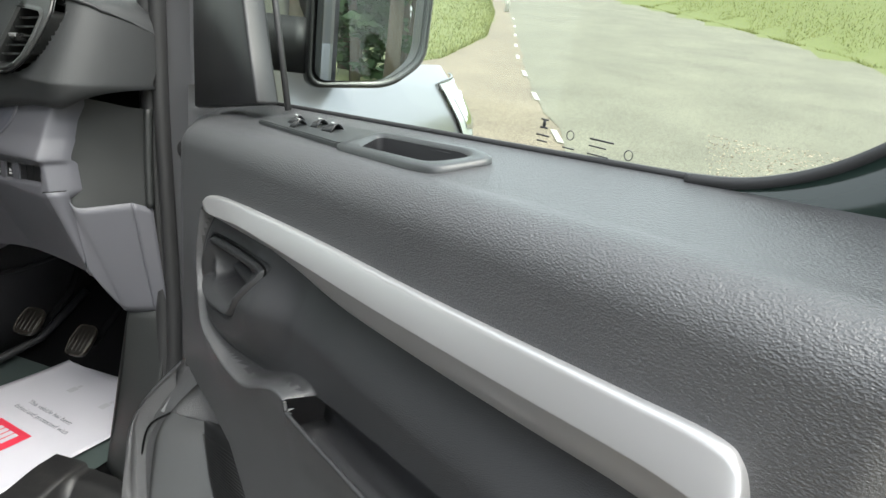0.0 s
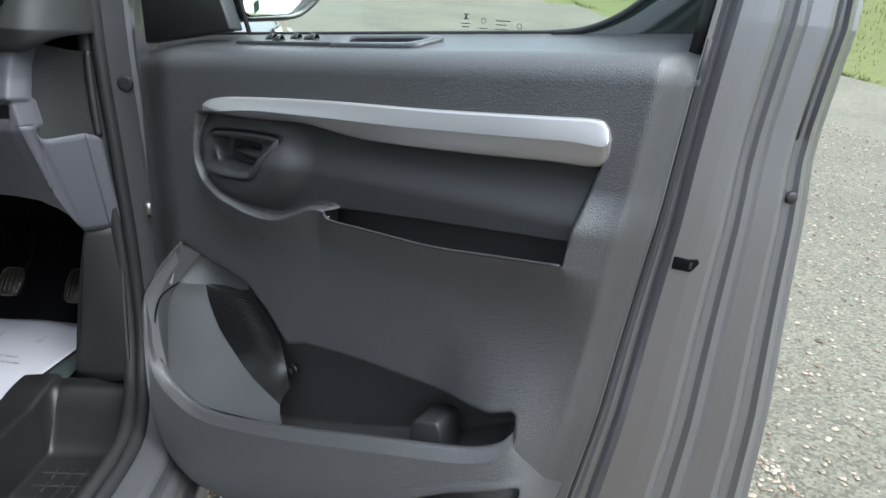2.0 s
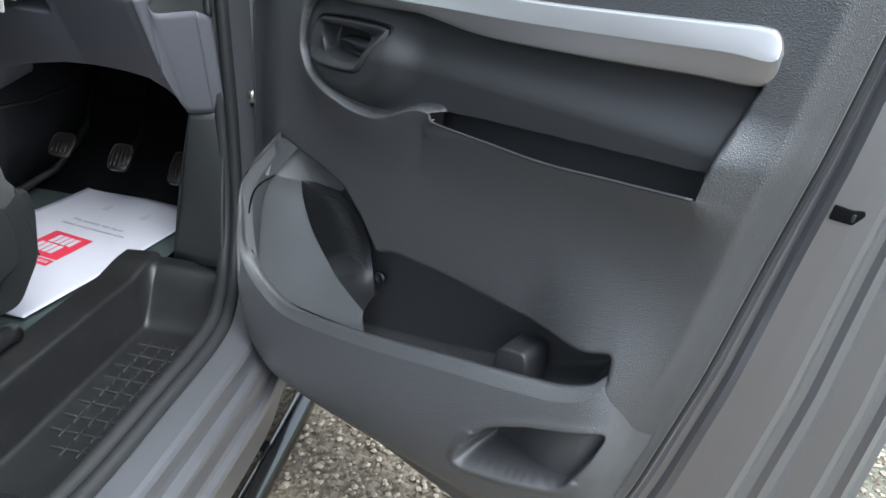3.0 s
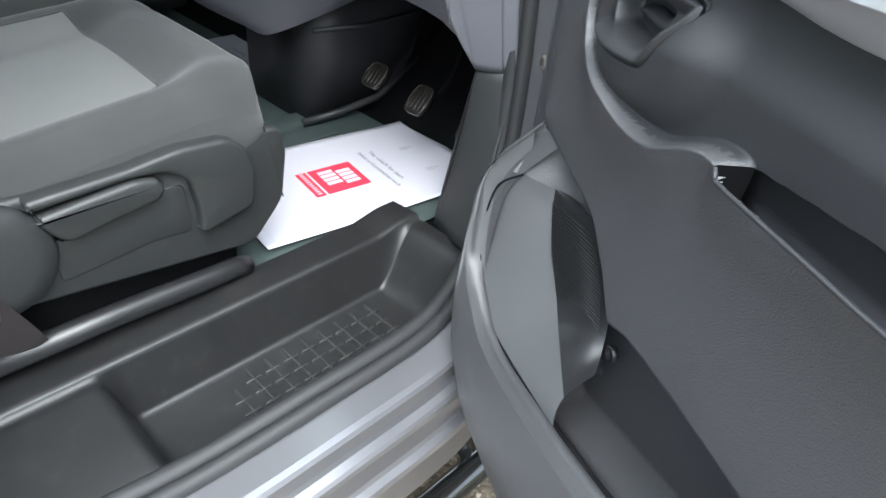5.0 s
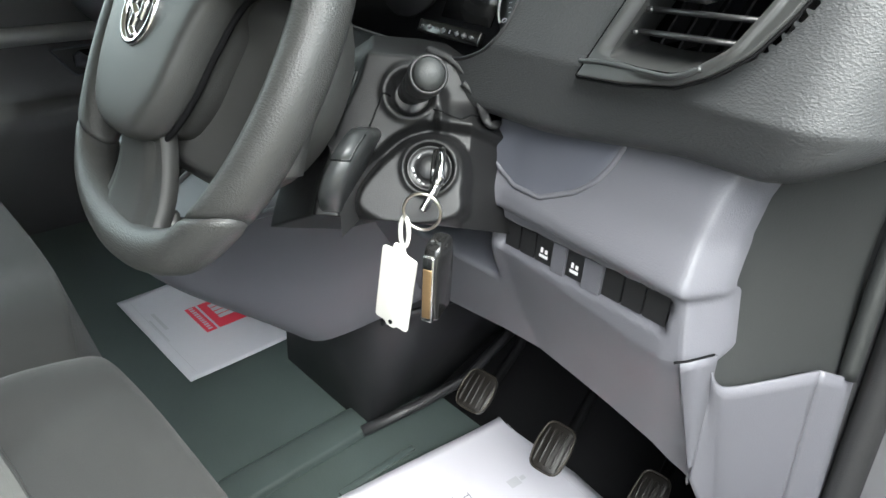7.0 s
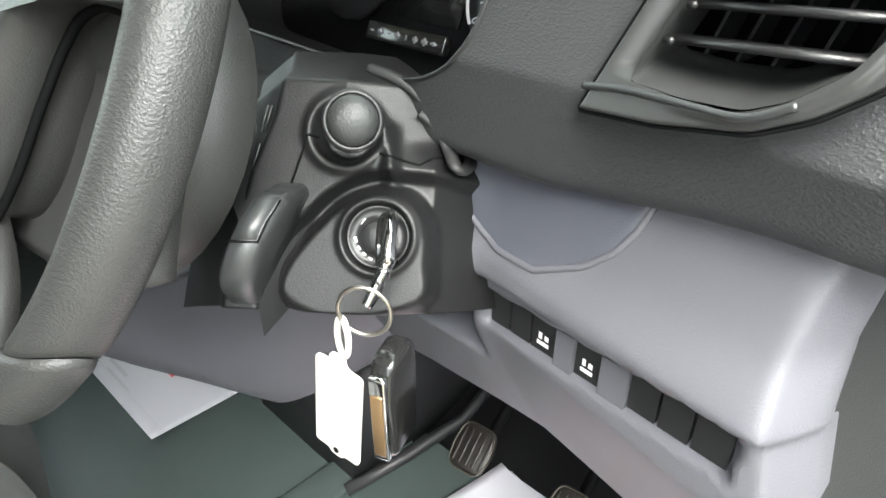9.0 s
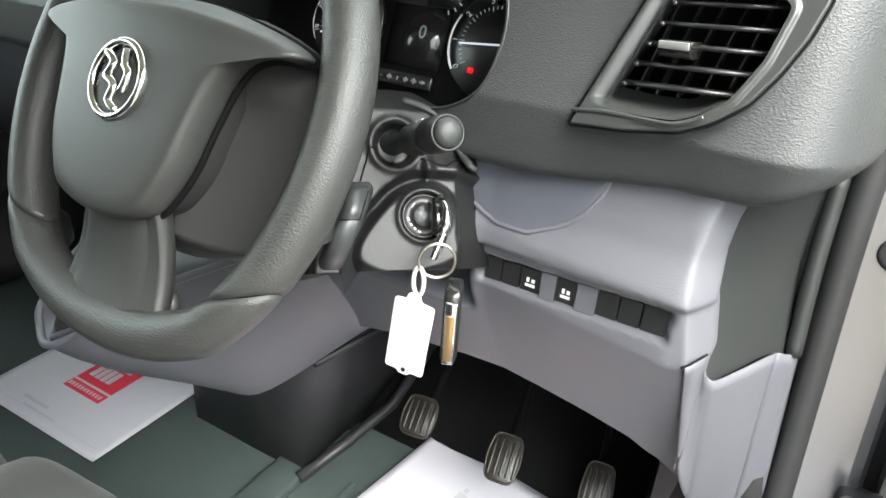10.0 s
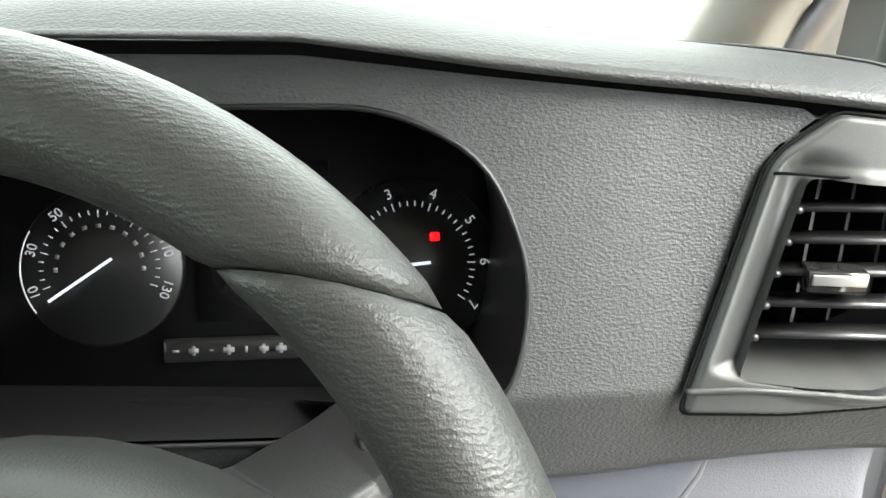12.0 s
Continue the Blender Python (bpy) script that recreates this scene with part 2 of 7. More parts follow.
def chip_material(name, dark, mid, light, scale):
    """Rolled stone chippings: a cell of its own colour and height for each stone, with broad worn patches."""
    m = bpy.data.materials.new(name)
    m.use_nodes = True
    t = m.node_tree
    p = t.nodes["Principled BSDF"]
    p.inputs["Roughness"].default_value = 0.9
    tc = t.nodes.new("ShaderNodeTexCoord")
    v = t.nodes.new("ShaderNodeTexVoronoi")
    v.inputs["Scale"].default_value = scale
    t.links.new(tc.outputs["Object"], v.inputs["Vector"])
    sep = t.nodes.new("ShaderNodeSeparateColor")
    t.links.new(v.outputs["Color"], sep.inputs["Color"])
    r = t.nodes.new("ShaderNodeValToRGB")
    r.color_ramp.elements[0].color = (*dark, 1)
    r.color_ramp.elements[1].color = (*light, 1)
    e = r.color_ramp.elements.new(0.5)
    e.color = (*mid, 1)
    t.links.new(sep.outputs[0], r.inputs["Fac"])
    n = t.nodes.new("ShaderNodeTexNoise")
    n.inputs["Scale"].default_value, n.inputs["Detail"].default_value = 0.9, 6
    t.links.new(tc.outputs["Object"], n.inputs["Vector"])
    mr = t.nodes.new("ShaderNodeMapRange")
    mr.inputs["From Min"].default_value, mr.inputs["From Max"].default_value = 0.3, 0.7
    mr.inputs["To Min"].default_value, mr.inputs["To Max"].default_value = 0.82, 1.12
    t.links.new(n.outputs["Fac"], mr.inputs["Value"])
    mul = t.nodes.new("ShaderNodeVectorMath")
    mul.operation = "SCALE"
    t.links.new(r.outputs["Color"], mul.inputs[0])
    t.links.new(mr.outputs["Result"], mul.inputs["Scale"])
    t.links.new(mul.outputs[0], p.inputs["Base Color"])
    b = t.nodes.new("ShaderNodeBump")
    b.inputs["Strength"].default_value, b.inputs["Distance"].default_value = 0.8, 0.004
    b.invert = True
    t.links.new(v.outputs["Distance"], b.inputs["Height"])
    t.links.new(b.outputs["Normal"], p.inputs["Normal"])
    return m


ASPHALT = chip_material("worn_chip_road", (0.062, 0.058, 0.042), (0.112, 0.106, 0.078), (0.158, 0.149, 0.112), 95)
GRAVEL = chip_material("pale_gravel", (0.062, 0.046, 0.031), (0.130, 0.105, 0.074), (0.21, 0.178, 0.13), 110)
GRASS = material("spring_grass", (0.085, 0.098, 0.022), 0.9, grain=1.0, grain_scale=25, vary=0.4, scale=9, stain=0.6, stain_colour=Vector((0.115, 0.11, 0.042)), stain_scale=3)


def land(name, xs, ys, lift, mat, label):
    bm = sheet(xs, ys, lambda x, y: (x, y, rise(x, y) + lift))
    return tagged(part(name, bm, mat), label, "ground", kind="structure")


def spread(a, b, n, power=2.2):
    """Steps from a to b, close together near nought."""
    return [math.copysign(abs(t) ** power, t) * max(abs(a), abs(b)) for t in np.linspace(-abs(a / max(abs(a), abs(b))) ** (1 / power), abs(b / max(abs(a), abs(b))) ** (1 / power), n)]


# the lane bends to the left up the hill, with a pale gravel pull-in beside it
LANE_Y = (-60, -20, -4, 3, 8, 13, 18, 24, 34, 60)
LANE_L = (6, 3.4, 2.2, 1.6, -0.2, -1.7, -3.2, -5.0, -9, -22)
LANE_R = (13, 10.5, 9.3, 8.9, 8.0, 6.2, 4.9, 2.6, -2.0, -14)
land("ground", spread(-400, 400, 150), spread(-400, 400, 150), 0.0, GRASS, "grassy ground that rises beside the lane")
ROWS_Y = [-60, -40, -25, -15, -10, -7] + list(np.linspace(-5, 34, 60)) + [38, 43, 50, 60]


def lane_edge(y, which):
    return lerp(y, LANE_Y, which) + 0.12 * noise.noise((y * 0.9, which[0], 0))


def strip_land(name, left, right, lift, mat, label, n=24):
    bm = sheet(list(np.linspace(0, 1, n)), ROWS_Y, lambda s, y: (left(y) + s * (right(y) - left(y)), y, rise(left(y) + s * (right(y) - left(y)), y) + lift))
    return tagged(part(name, bm, mat), label, "road", kind="structure")


strip_land("road", lambda y: lane_edge(y, LANE_L), lambda y: lane_edge(y, LANE_R), 0.012, ASPHALT, "worn pale chip-sealed country lane")
APRON = ((-60, -40, -4, 2, 6, 10, 14, 20, 30, 60), (2, 0, -4, -4.2, -3.4, -2.3, -2.7, -4.3, -7.5, -23))
strip_land("pavement", lambda y: lerp(y, *APRON) + 0.25 * noise.noise((y * 0.7, 3, 0)), lambda y: lane_edge(y, LANE_L) + 0.25, 0.006, GRAVEL, "pale loose gravel pull-in beside the lane")


PAINTED = material("worn_road_paint", (0.30, 0.30, 0.26), 0.8, vary=0.25, scale=20, stain=0.6, stain_colour=Vector((0.16, 0.15, 0.11)), stain_scale=30)
EDGE_LINE = ((5.0, 6.56, 8.81, 11.07, 13.47, 17.85, 24.0), (0.85, 0.30, -0.47, -1.22, -1.90, -3.09, -4.9))
for y0 in (5.6, 7.6, 9.3, 11.0, 12.6, 14.4, 16.4, 18.6):
    dash = sheet((-0.035, 0.035), np.linspace(y0, y0 + 0.5, 6), lambda s, y: (lerp(y, *EDGE_LINE) + s, y, rise(lerp(y, *EDGE_LINE), y) + 0.018))
    tagged(part("road_marking", dash, PAINTED), "worn white edge dash on the lane", "road marking", "edge dashes", "structure")


def marker_post(x, y):
    post = empty("marker_post", pose(x, y, rise(x, y)), "small white marker post on the verge", "marker post")
    part("post", loft([[Vector((a * k, b * k, z)) for a, b in rounded([(-0.07, -0.05), (0.07, -0.05), (0.07, 0.05), (-0.07, 0.05)], 0.02, 3)] for k, z in ((1.0, -0.1), (1.0, 0.38), (0.8, 0.42), (0.4, 0.44))]), PAINTED, post)
    part("reflector", box(-0.035, 0.035, -0.056, -0.050, 0.26, 0.34, 0.004), STEEL, post, "small pale reflector")


marker_post(-4.19, 21.0)


def stones(name, n, area, size, mat, label, seed):
    """Loose chippings, each a rough little lump, joined as one scatter."""
    rnd = random.Random(seed)
    base = [Vector(p).normalized() for p in ((1, 0, 0.2), (0.3, 0.95, 0.1), (-0.8, 0.6, 0.15), (-0.8, -0.6, 0.1), (0.3, -0.95, 0.2), (0, 0.1, 1), (0, 0, -1))]
    tris = ((0, 1, 5), (1, 2, 5), (2, 3, 5), (3, 4, 5), (4, 0, 5), (1, 0, 6), (2, 1, 6), (3, 2, 6), (4, 3, 6), (0, 4, 6))
    verts, faces = [], []
    for _ in range(n):
        x, y = rnd.uniform(area[0], area[1]), rnd.uniform(area[2], area[3])
        r = size * rnd.uniform(0.5, 1.5) * (1.5 if rnd.random() < 0.06 else 1)
        w = rnd.uniform(0, 6.28)
        k = len(verts)
        z = rise(x, y) + 0.012 + r * 0.2
        for p in base:
            s, f = r * rnd.uniform(0.7, 1.2), rnd.uniform(0.5, 0.8)
            verts.append((x + s * (p.x * math.cos(w) - p.y * math.sin(w)), y + s * (p.x * math.sin(w) + p.y * math.cos(w)), z + s * p.z * f))
        faces += [tuple(k + i for i in t) for t in tris]
    me = bpy.data.meshes.new(name)
    me.from_pydata(verts, [], faces)
    me.materials.append(mat)
    return tagged(new(name, me), label, "gravel", kind="stuff")


def island_stone(name, a, b):
    m = bpy.data.materials.new(name)
    m.use_nodes = True
    t = m.node_tree
    g = t.nodes.new("ShaderNodeNewGeometry")
    mx = t.nodes.new("ShaderNodeMix")
    mx.data_type = "RGBA"
    mx.inputs["A"].default_value, mx.inputs["B"].default_value = (*a, 1), (*b, 1)
    t.links.new(g.outputs["Random Per Island"], mx.inputs["Factor"])
    p = t.nodes["Principled BSDF"]
    t.links.new(mx.outputs["Result"], p.inputs["Base Color"])
    p.inputs["Roughness"].default_value = 0.9
    return m


STONE = island_stone("chipping_stone", (0.10, 0.075, 0.055), (0.38, 0.325, 0.25))
stones("gravel", 16000, (0.85, 2.6, -1.6, 1.6), 0.006, STONE, "loose pale chippings beside the van", 3)
stones("gravel", 9000, (2.0, 6.0, -1.0, 7.0), 0.009, STONE, "loose pale chippings over the lane edge", 4)

# ---- the driver's door, swung open ----
DOOR = Matrix(((0.8531, 0.5218, 0, 1.141), (-0.5218, 0.8531, 0, -0.248), (0, 0, 1, 0), (0, 0, 0, 1)))
driver_door = empty("driver_door", DOOR, "open driver's door with dark moulded card and grey painted frame", "van door")


def D(u, n, z):
    return Vector((u, -n, z))


def belt(u):
    return 1.276 + 0.064 * u + 0.004 * step(u, -0.2, 0.02)


def sill_z(u):
    return 1.301 + 0.064 * u


STRIP = [(-0.009, 1.18), (-0.004, 1.192), (0.017, 1.202), (0.075, 1.211), (0.245, 1.224), (0.43, 1.233), (0.579, 1.243), (0.64, 1.247), (0.656, 1.241),
         (0.663, 1.226), (0.654, 1.194), (0.585, 1.189), (0.474, 1.182), (0.345, 1.177), (0.29, 1.178), (0.245, 1.183), (0.203, 1.186), (0.1, 1.181)]
INSET = [(-0.028, 1.165), (-0.01, 1.178), (0.1, 1.182), (0.203, 1.188), (0.266, 1.182), (0.345, 1.18), (0.474, 1.184), (0.60, 1.1925), (0.648, 1.1955), (0.654, 1.196), (0.653, 1.190), (0.645, 1.16), (0.634, 1.10),
         (0.629, 1.078), (0.628, 1.073), (0.622, 1.0725), (0.56, 1.067), (0.448, 1.058), (0.285, 1.055), (0.262, 1.068), (0.235, 1.066), (0.212, 1.057), (0.166, 1.036), (0.12, 1.033), (0.075, 1.04), (0.0, 1.06), (-0.026, 1.08), (-0.036, 1.11)]
SLOT = [(0.262, 1.066), (0.275, 1.057), (0.448, 1.056), (0.629, 1.073), (0.633, 1.094), (0.471, 1.083), (0.334, 1.073)]
BIN = [(-0.075, 0.925), (-0.04, 0.915), (0.02, 0.905), (0.074, 0.890), (0.12, 0.85), (0.16, 0.80), (0.20, 0.815), (0.30, 0.822), (0.449, 0.822), (0.56, 0.834), (0.588, 0.846), (0.592, 0.82), (0.57, 0.78),
       (0.47, 0.72), (0.3, 0.66), (0.1, 0.6), (-0.08, 0.62), (-0.13, 0.72), (-0.125, 0.85)]
CUP = rounded([(0.440, 0.615), (0.452, 0.665), (0.480, 0.700), (0.530, 0.726), (0.622, 0.757), (0.612, 0.712), (0.590, 0.662), (0.520, 0.637)], 0.014, 4)
HANDLE = [(0.004, 1.148), (0.03, 1.154), (0.09, 1.158), (0.147, 1.158), (0.151, 1.146), (0.133, 1.118), (0.117, 1.094), (0.100, 1.085), (0.05, 1.081), (-0.008, 1.082), (-0.018, 1.094), (-0.010, 1.125)]
SCOOP = [(0.012, 1.138), (0.030, 1.143), (0.100, 1.143), (0.115, 1.134), (0.115, 1.118), (0.104, 1.103), (0.085, 1.096), (0.030, 1.098), (0.012, 1.112)]


RECESS = [(0.226, -0.084), (0.345, -0.087), (0.368, -0.079), (0.350, -0.050), (0.246, -0.049)]


INSET_LINE, HANDLE_LINE, SCOOP_LINE = outline(INSET, 4), outline(HANDLE, 4), outline(SCOOP, 4)


def card_depth(u, z):
    """How far the card stands towards the cabin, over plan position (arrays)."""
    n = -0.06 * step(-u, 0.085, 0.24) - 0.03 * step(u, edge_u(z) - 0.035, edge_u(z))
    # arm ledge: full along the rest, fading downwards
    d = inside(u, z, INSET_LINE)
    ledge = 0.024 * np.exp(-(np.maximum(d, 0) / 0.045) ** 1.4) * step(1.17 - z, 0, 0.06) * step(u, -0.06, 0.06)
    n = n + ledge
    n = n - 0.030 * step(-d, -0.001, 0.006) * (1 - 0.75 * step(-np.hypot((u - 0.07) / 1.5, z - 1.12), -0.10, -0.055))
    d = inside(u, z, HANDLE_LINE)
    n = n - 0.004 * np.exp(-(d / 0.0016) ** 2) + 0.003 * step(-d, 0.001, 0.004)
    n = n - 0.016 * step(-d, 0.004, 0.022)
    n = n - 0.030 * step(-inside(u, z, SCOOP_LINE), -0.001, 0.006)
    # the foot of the card swells out round the end of the bin
    swell = 0.044 * step(u, 0.44, 0.57) * (1 - step(u, 0.585, edge_u(z))) * step(0.98 - z, 0.0, 0.22) * step(z, 0.44, 0.60)
    d = inside(u, z, BIN)
    return n + swell * step(d, -0.010, 0.004) - 0.055 * step(-d, -0.010, 0.012)


def edge_u(z):
    return np.interp(z, (0.42, 0.65, 0.85, 1.02, 1.14, 1.31, 1.36), (0.60, 0.654, 0.687, 0.706, 0.721, 0.735, 0.74))


def door_card():
    nu, nz = 330, 330
    bm = bmesh.new()
    s = np.interp(np.linspace(0, 1, nu), (0, 0.12, 0.52, 1), (0, 0.205, 0.425, 1))
    zs = np.interp(np.linspace(0, 1, nz), (0, 0.06, 0.56, 1), (0, 0.07, 0.30, 1))
    lo = 0.43
    rows = []
    # shelf and rounded front edge
    su = -0.245 + s * 0.985
    fronts = card_depth(su, belt(su) - 0.035)
    for w in np.concatenate([np.linspace(0, 0.5, 26), np.linspace(0.55, 1, 10)]):
        row = []
        for k, n0 in zip(s, fronts):
            u = -0.245 + k * (0.74 + 0.245)
            top = belt(u)
            if w < 0.5:
                q = w / 0.5
                n, z = -0.125 + q * (n0 - 0.036 + 0.125), sill_z(u) + q * (top - sill_z(u))
            else:
                a = (w - 0.5) / 0.5 * math.pi / 2
                n, z = n0 - 0.036 + 0.036 * math.sin(a), top - 0.035 + 0.035 * math.cos(a)
            row.append(D(u, n, z))
        rows.append(row)
    for t in zs[1:]:
        us, zz = [], []
        for k in s:
            z = lo + (1 - t) * (belt(-0.245 + k * 0.985) - 0.035 - lo)
            us.append(-0.245 + k * (float(edge_u(z)) + 0.245))
            zz.append(z)
        us, zz = np.array(us), np.array(zz)
        nn = card_depth(us, zz)
        rows.append([D(a, b, c) for a, b, c in zip(us, nn, zz)])
    vs = [[bm.verts.new(p) for p in r] for r in rows]
    for a, b in zip(vs, vs[1:]):
        for i in range(nu - 1):
            bm.faces.new((a[i], b[i], b[i + 1], a[i + 1]))
    mid = np.array([f.calc_center_median()[:] for f in bm.faces])
    pocket = (inside(mid[:, 0], mid[:, 2], SLOT) < 0.0018) & (mid[:, 2] < 1.12)
    well = (inside(mid[:, 0], -mid[:, 1], RECESS) < 0.001) & (mid[:, 2] > 1.27)
    bmesh.ops.delete(bm, geom=[f for f, a, b in zip(bm.faces, pocket, well) if a or b], context="FACES")
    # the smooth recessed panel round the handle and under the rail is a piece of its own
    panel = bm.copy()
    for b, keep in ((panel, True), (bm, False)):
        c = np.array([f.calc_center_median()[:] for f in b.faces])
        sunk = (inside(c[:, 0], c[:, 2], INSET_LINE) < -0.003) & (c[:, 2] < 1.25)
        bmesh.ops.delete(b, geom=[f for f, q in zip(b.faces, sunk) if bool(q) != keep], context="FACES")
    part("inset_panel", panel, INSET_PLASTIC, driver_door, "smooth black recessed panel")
    return part("door_card", bm, CARD, driver_door, "dark grained plastic door card with pull ledge")


door_card()
ring = outline(SLOT, 5)
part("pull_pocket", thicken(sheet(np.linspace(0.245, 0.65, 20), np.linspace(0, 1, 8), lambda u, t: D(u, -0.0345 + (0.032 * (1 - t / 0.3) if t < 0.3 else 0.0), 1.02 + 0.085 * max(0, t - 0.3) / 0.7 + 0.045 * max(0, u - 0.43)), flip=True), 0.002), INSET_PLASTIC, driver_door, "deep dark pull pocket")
# near-black tube paints the shade under the pocket's upper edge
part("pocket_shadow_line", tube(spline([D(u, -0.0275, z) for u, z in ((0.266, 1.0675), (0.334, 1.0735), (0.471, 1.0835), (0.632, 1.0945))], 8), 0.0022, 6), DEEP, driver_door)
edge = [(u, z - 0.0012) for u, z in ((0.262, 1.067), (0.266, 1.0605), (0.275, 1.057), (0.36, 1.0565), (0.448, 1.056), (0.54, 1.0645), (0.629, 1.073))]
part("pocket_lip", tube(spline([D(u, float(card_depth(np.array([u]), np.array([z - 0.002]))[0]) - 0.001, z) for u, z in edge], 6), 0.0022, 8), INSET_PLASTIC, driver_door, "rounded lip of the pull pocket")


def trim_strip():
    """Satin bar: rounded upper part and a flatter lower flank."""
    top = spline([(x, 0, z) for x, z in STRIP[:10]], 8)
    bot = spline([(x, 0, z) for x, z in (STRIP[0],) + tuple(STRIP[:8:-1])], 8)
    bm = bmesh.new()
    n = 90

    def at(line, t):
        k = t * (len(line) - 1)
        i = min(int(k), len(line) - 2)
        return line[i].lerp(line[i + 1], k - i)

    rows = []
    for t in np.linspace(0, 1, n):
        a, b = at(top, t), at(bot, t)
        end = min(1.0, 8 * t + 0.25, (1 - t) * 14 + 0.25)
        row = []
        for q, h in ((0, -0.006), (0, 0.001), (0.01, 0.0040), (0.04, 0.0062), (0.08, 0.0070), (0.28, 0.0100), (0.47, 0.0126), (0.485, 0.0127), (0.50, 0.0121), (0.515, 0.0115), (0.75, 0.0052), (0.96, -0.0004), (0.975, -0.0012), (1, -0.005), (1, -0.014)):
            p = a.lerp(b, q)
            row.append(bm.verts.new(D(p.x, h * end if h > 0 else h, p.z)))
        rows.append(row)
    for a, b in zip(rows, rows[1:]):
        for i in range(len(a) - 1):
            bm.faces.new((a[i], a[i + 1], b[i + 1], b[i]))
    bmesh.ops.recalc_face_normals(bm, faces=bm.faces[:])
    part("trim_strip", bm, SILVER, driver_door, "satin silver trim bar")


trim_strip()


def door_handle():
    part("handle_groove", tube([D(x, -0.0045, z) for x, z in outline(HANDLE, 6)], 0.0013, 6, closed=True), DEEP, driver_door)
    # release lever: a curved tongue that rises from the lower edge of the cup and hooks up at its far end
    bm = sheet(np.linspace(0, 1, 22), np.linspace(0, 1, 8), lambda s, t: D(0.040 + 0.074 * s, -0.034 + 0.018 * math.sin(math.pi * (0.12 + 0.76 * t)) + 0.008 * s, 1.108 + (0.012 + 0.010 * math.sin(math.pi * min(1, s * 1.1)) + 0.026 * s ** 5) * t + 0.006 * (1 - s) - 0.003 * math.sin(math.pi * s)))
    thicken(bm, 0.004)
    part("handle_lever", bm, CARD_SMOOTH, driver_door, "black inner release lever")
    # near-black backing, shade put into colour behind the scoop
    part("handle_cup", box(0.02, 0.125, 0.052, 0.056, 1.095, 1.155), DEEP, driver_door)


door_handle()

# storage bin on the lower door: bulged front wall with a rolled lip
LIP = [(-0.084, 0.004, 0.942), (-0.118, 0.05, 0.865), (-0.108, 0.066, 0.80), (-0.085, 0.072, 0.72), (-0.02, 0.075, 0.68), (0.06, 0.078, 0.672), (0.22, 0.075, 0.705),
       (0.40, 0.065, 0.752), (0.49, 0.055, 0.772), (0.545, 0.046, 0.785), (0.580, 0.036, 0.802), (0.597, 0.022, 0.826), (0.598, 0.006, 0.846), (0.588, -0.012, 0.858)]


def bin_front():
    line = spline([D(*p) for p in LIP], 16)
    k = len(line)
    rows, wall = [], []
    for i, p in enumerate(line):
        t = i / (k - 1)
        n = -p.y
        full = step(np.array(t), 0.0, 0.25) * (1 - step(np.array(t), 0.93, 1.0))
        inner = D(p.x + (0.02 if t < 0.3 else 0.0), n - 0.02, p.z + (0.006 if t > 0.3 else 0.0))
        d = D(p.x + 0.016 * (1 - t) * (1 if t < .4 else 0), n - 0.016, p.z - 0.05)
        fall = [(-0.014, 0.002, -0.05), (-0.014, 0.002, -0.004), (-0.010, 0.0, 0.004), (-0.003, 0.0, 0.006), (0.003, 0.0, 0.003), (0.006, 0.0, -0.006)]
        side = max(0.0, 1 - t / 0.36)
        row = []
        for dn, du, dz in fall:
            # on the hinge side the lip turns upright, so its section lies sideways
            row.append(D(p.x - side * dz * 1.0 + 0.006 * side, n + dn, p.z + dz * (1 - side)))
        # outer wall bulges, then tucks under to the foot of the door
        foot_u = p.x + 0.05 * side + (0.05 if t > 0.8 else 0) * (1 - full)
        z_end = 0.44
        for q in np.concatenate([np.linspace(0.03, 0.5, 70), np.linspace(0.52, 1, 22)]):
            bulge = 0.022 * math.sin(math.pi * min(1, q * 1.25)) * float(full)
            tuck = (n + 0.006) * (1 - step(np.array(q), 0.55, 1.0)) + 0.004
            z = p.z + (z_end - p.z) * q
            u = p.x + (max(foot_u, -0.02 + 0.10 * q) - p.x) * q ** 1.3 if t < 0.4 else p.x + q * 0.03 * (1 - t) + 0.10 * max(0, (t - 0.72) / 0.28) ** 1.5 * min(1, q * 3)
            n_w = float(tuck) + bulge
            row.append(D(u, n_w, z))
            wall.append((len(rows), len(row) - 1, t))
        rows.append(row)
    # the outer wall runs into the card at its end, and the cup holder is sunk into it
    u, n, z = (np.array([s * rows[i][j][c] for i, j, _ in wall]) for c, s in ((0, 1), (1, -1), (2, 1)))
    b = step(np.array([t for _, _, t in wall]), 0.80, 1.0)
    n = n * (1 - b) + (card_depth(u, z) - 0.004 * b) * b
    sunk = inside(u, z, CUP)
    u = np.where(b > 0, np.minimum(u, edge_u(z) - 0.010), u)
    n = n + 0.004 * np.exp(-((sunk - 0.006) / 0.006) ** 2) * np.where(z < 0.68, 1.0, 0.3) - (n + 0.015) * step(-sunk, -0.001, 0.006)
    for (i, j, _), q in zip(wall, n):
        rows[i][j].y = -q
    for (i, j, _), q in zip(wall, u):
        rows[i][j].x = q
    bm = bmesh.new()
    vs = [[bm.verts.new(p) for p in r] for r in rows]
    for a, b in zip(vs, vs[1:]):
        for i in range(len(a) - 1):
            bm.faces.new((a[i], a[i + 1], b[i + 1], b[i]))
    bmesh.ops.recalc_face_normals(bm, faces=bm.faces[:])
    return part("storage_bin", bm, CARD, driver_door, "bulged dark plastic door bin with rolled lip")


bin_front()
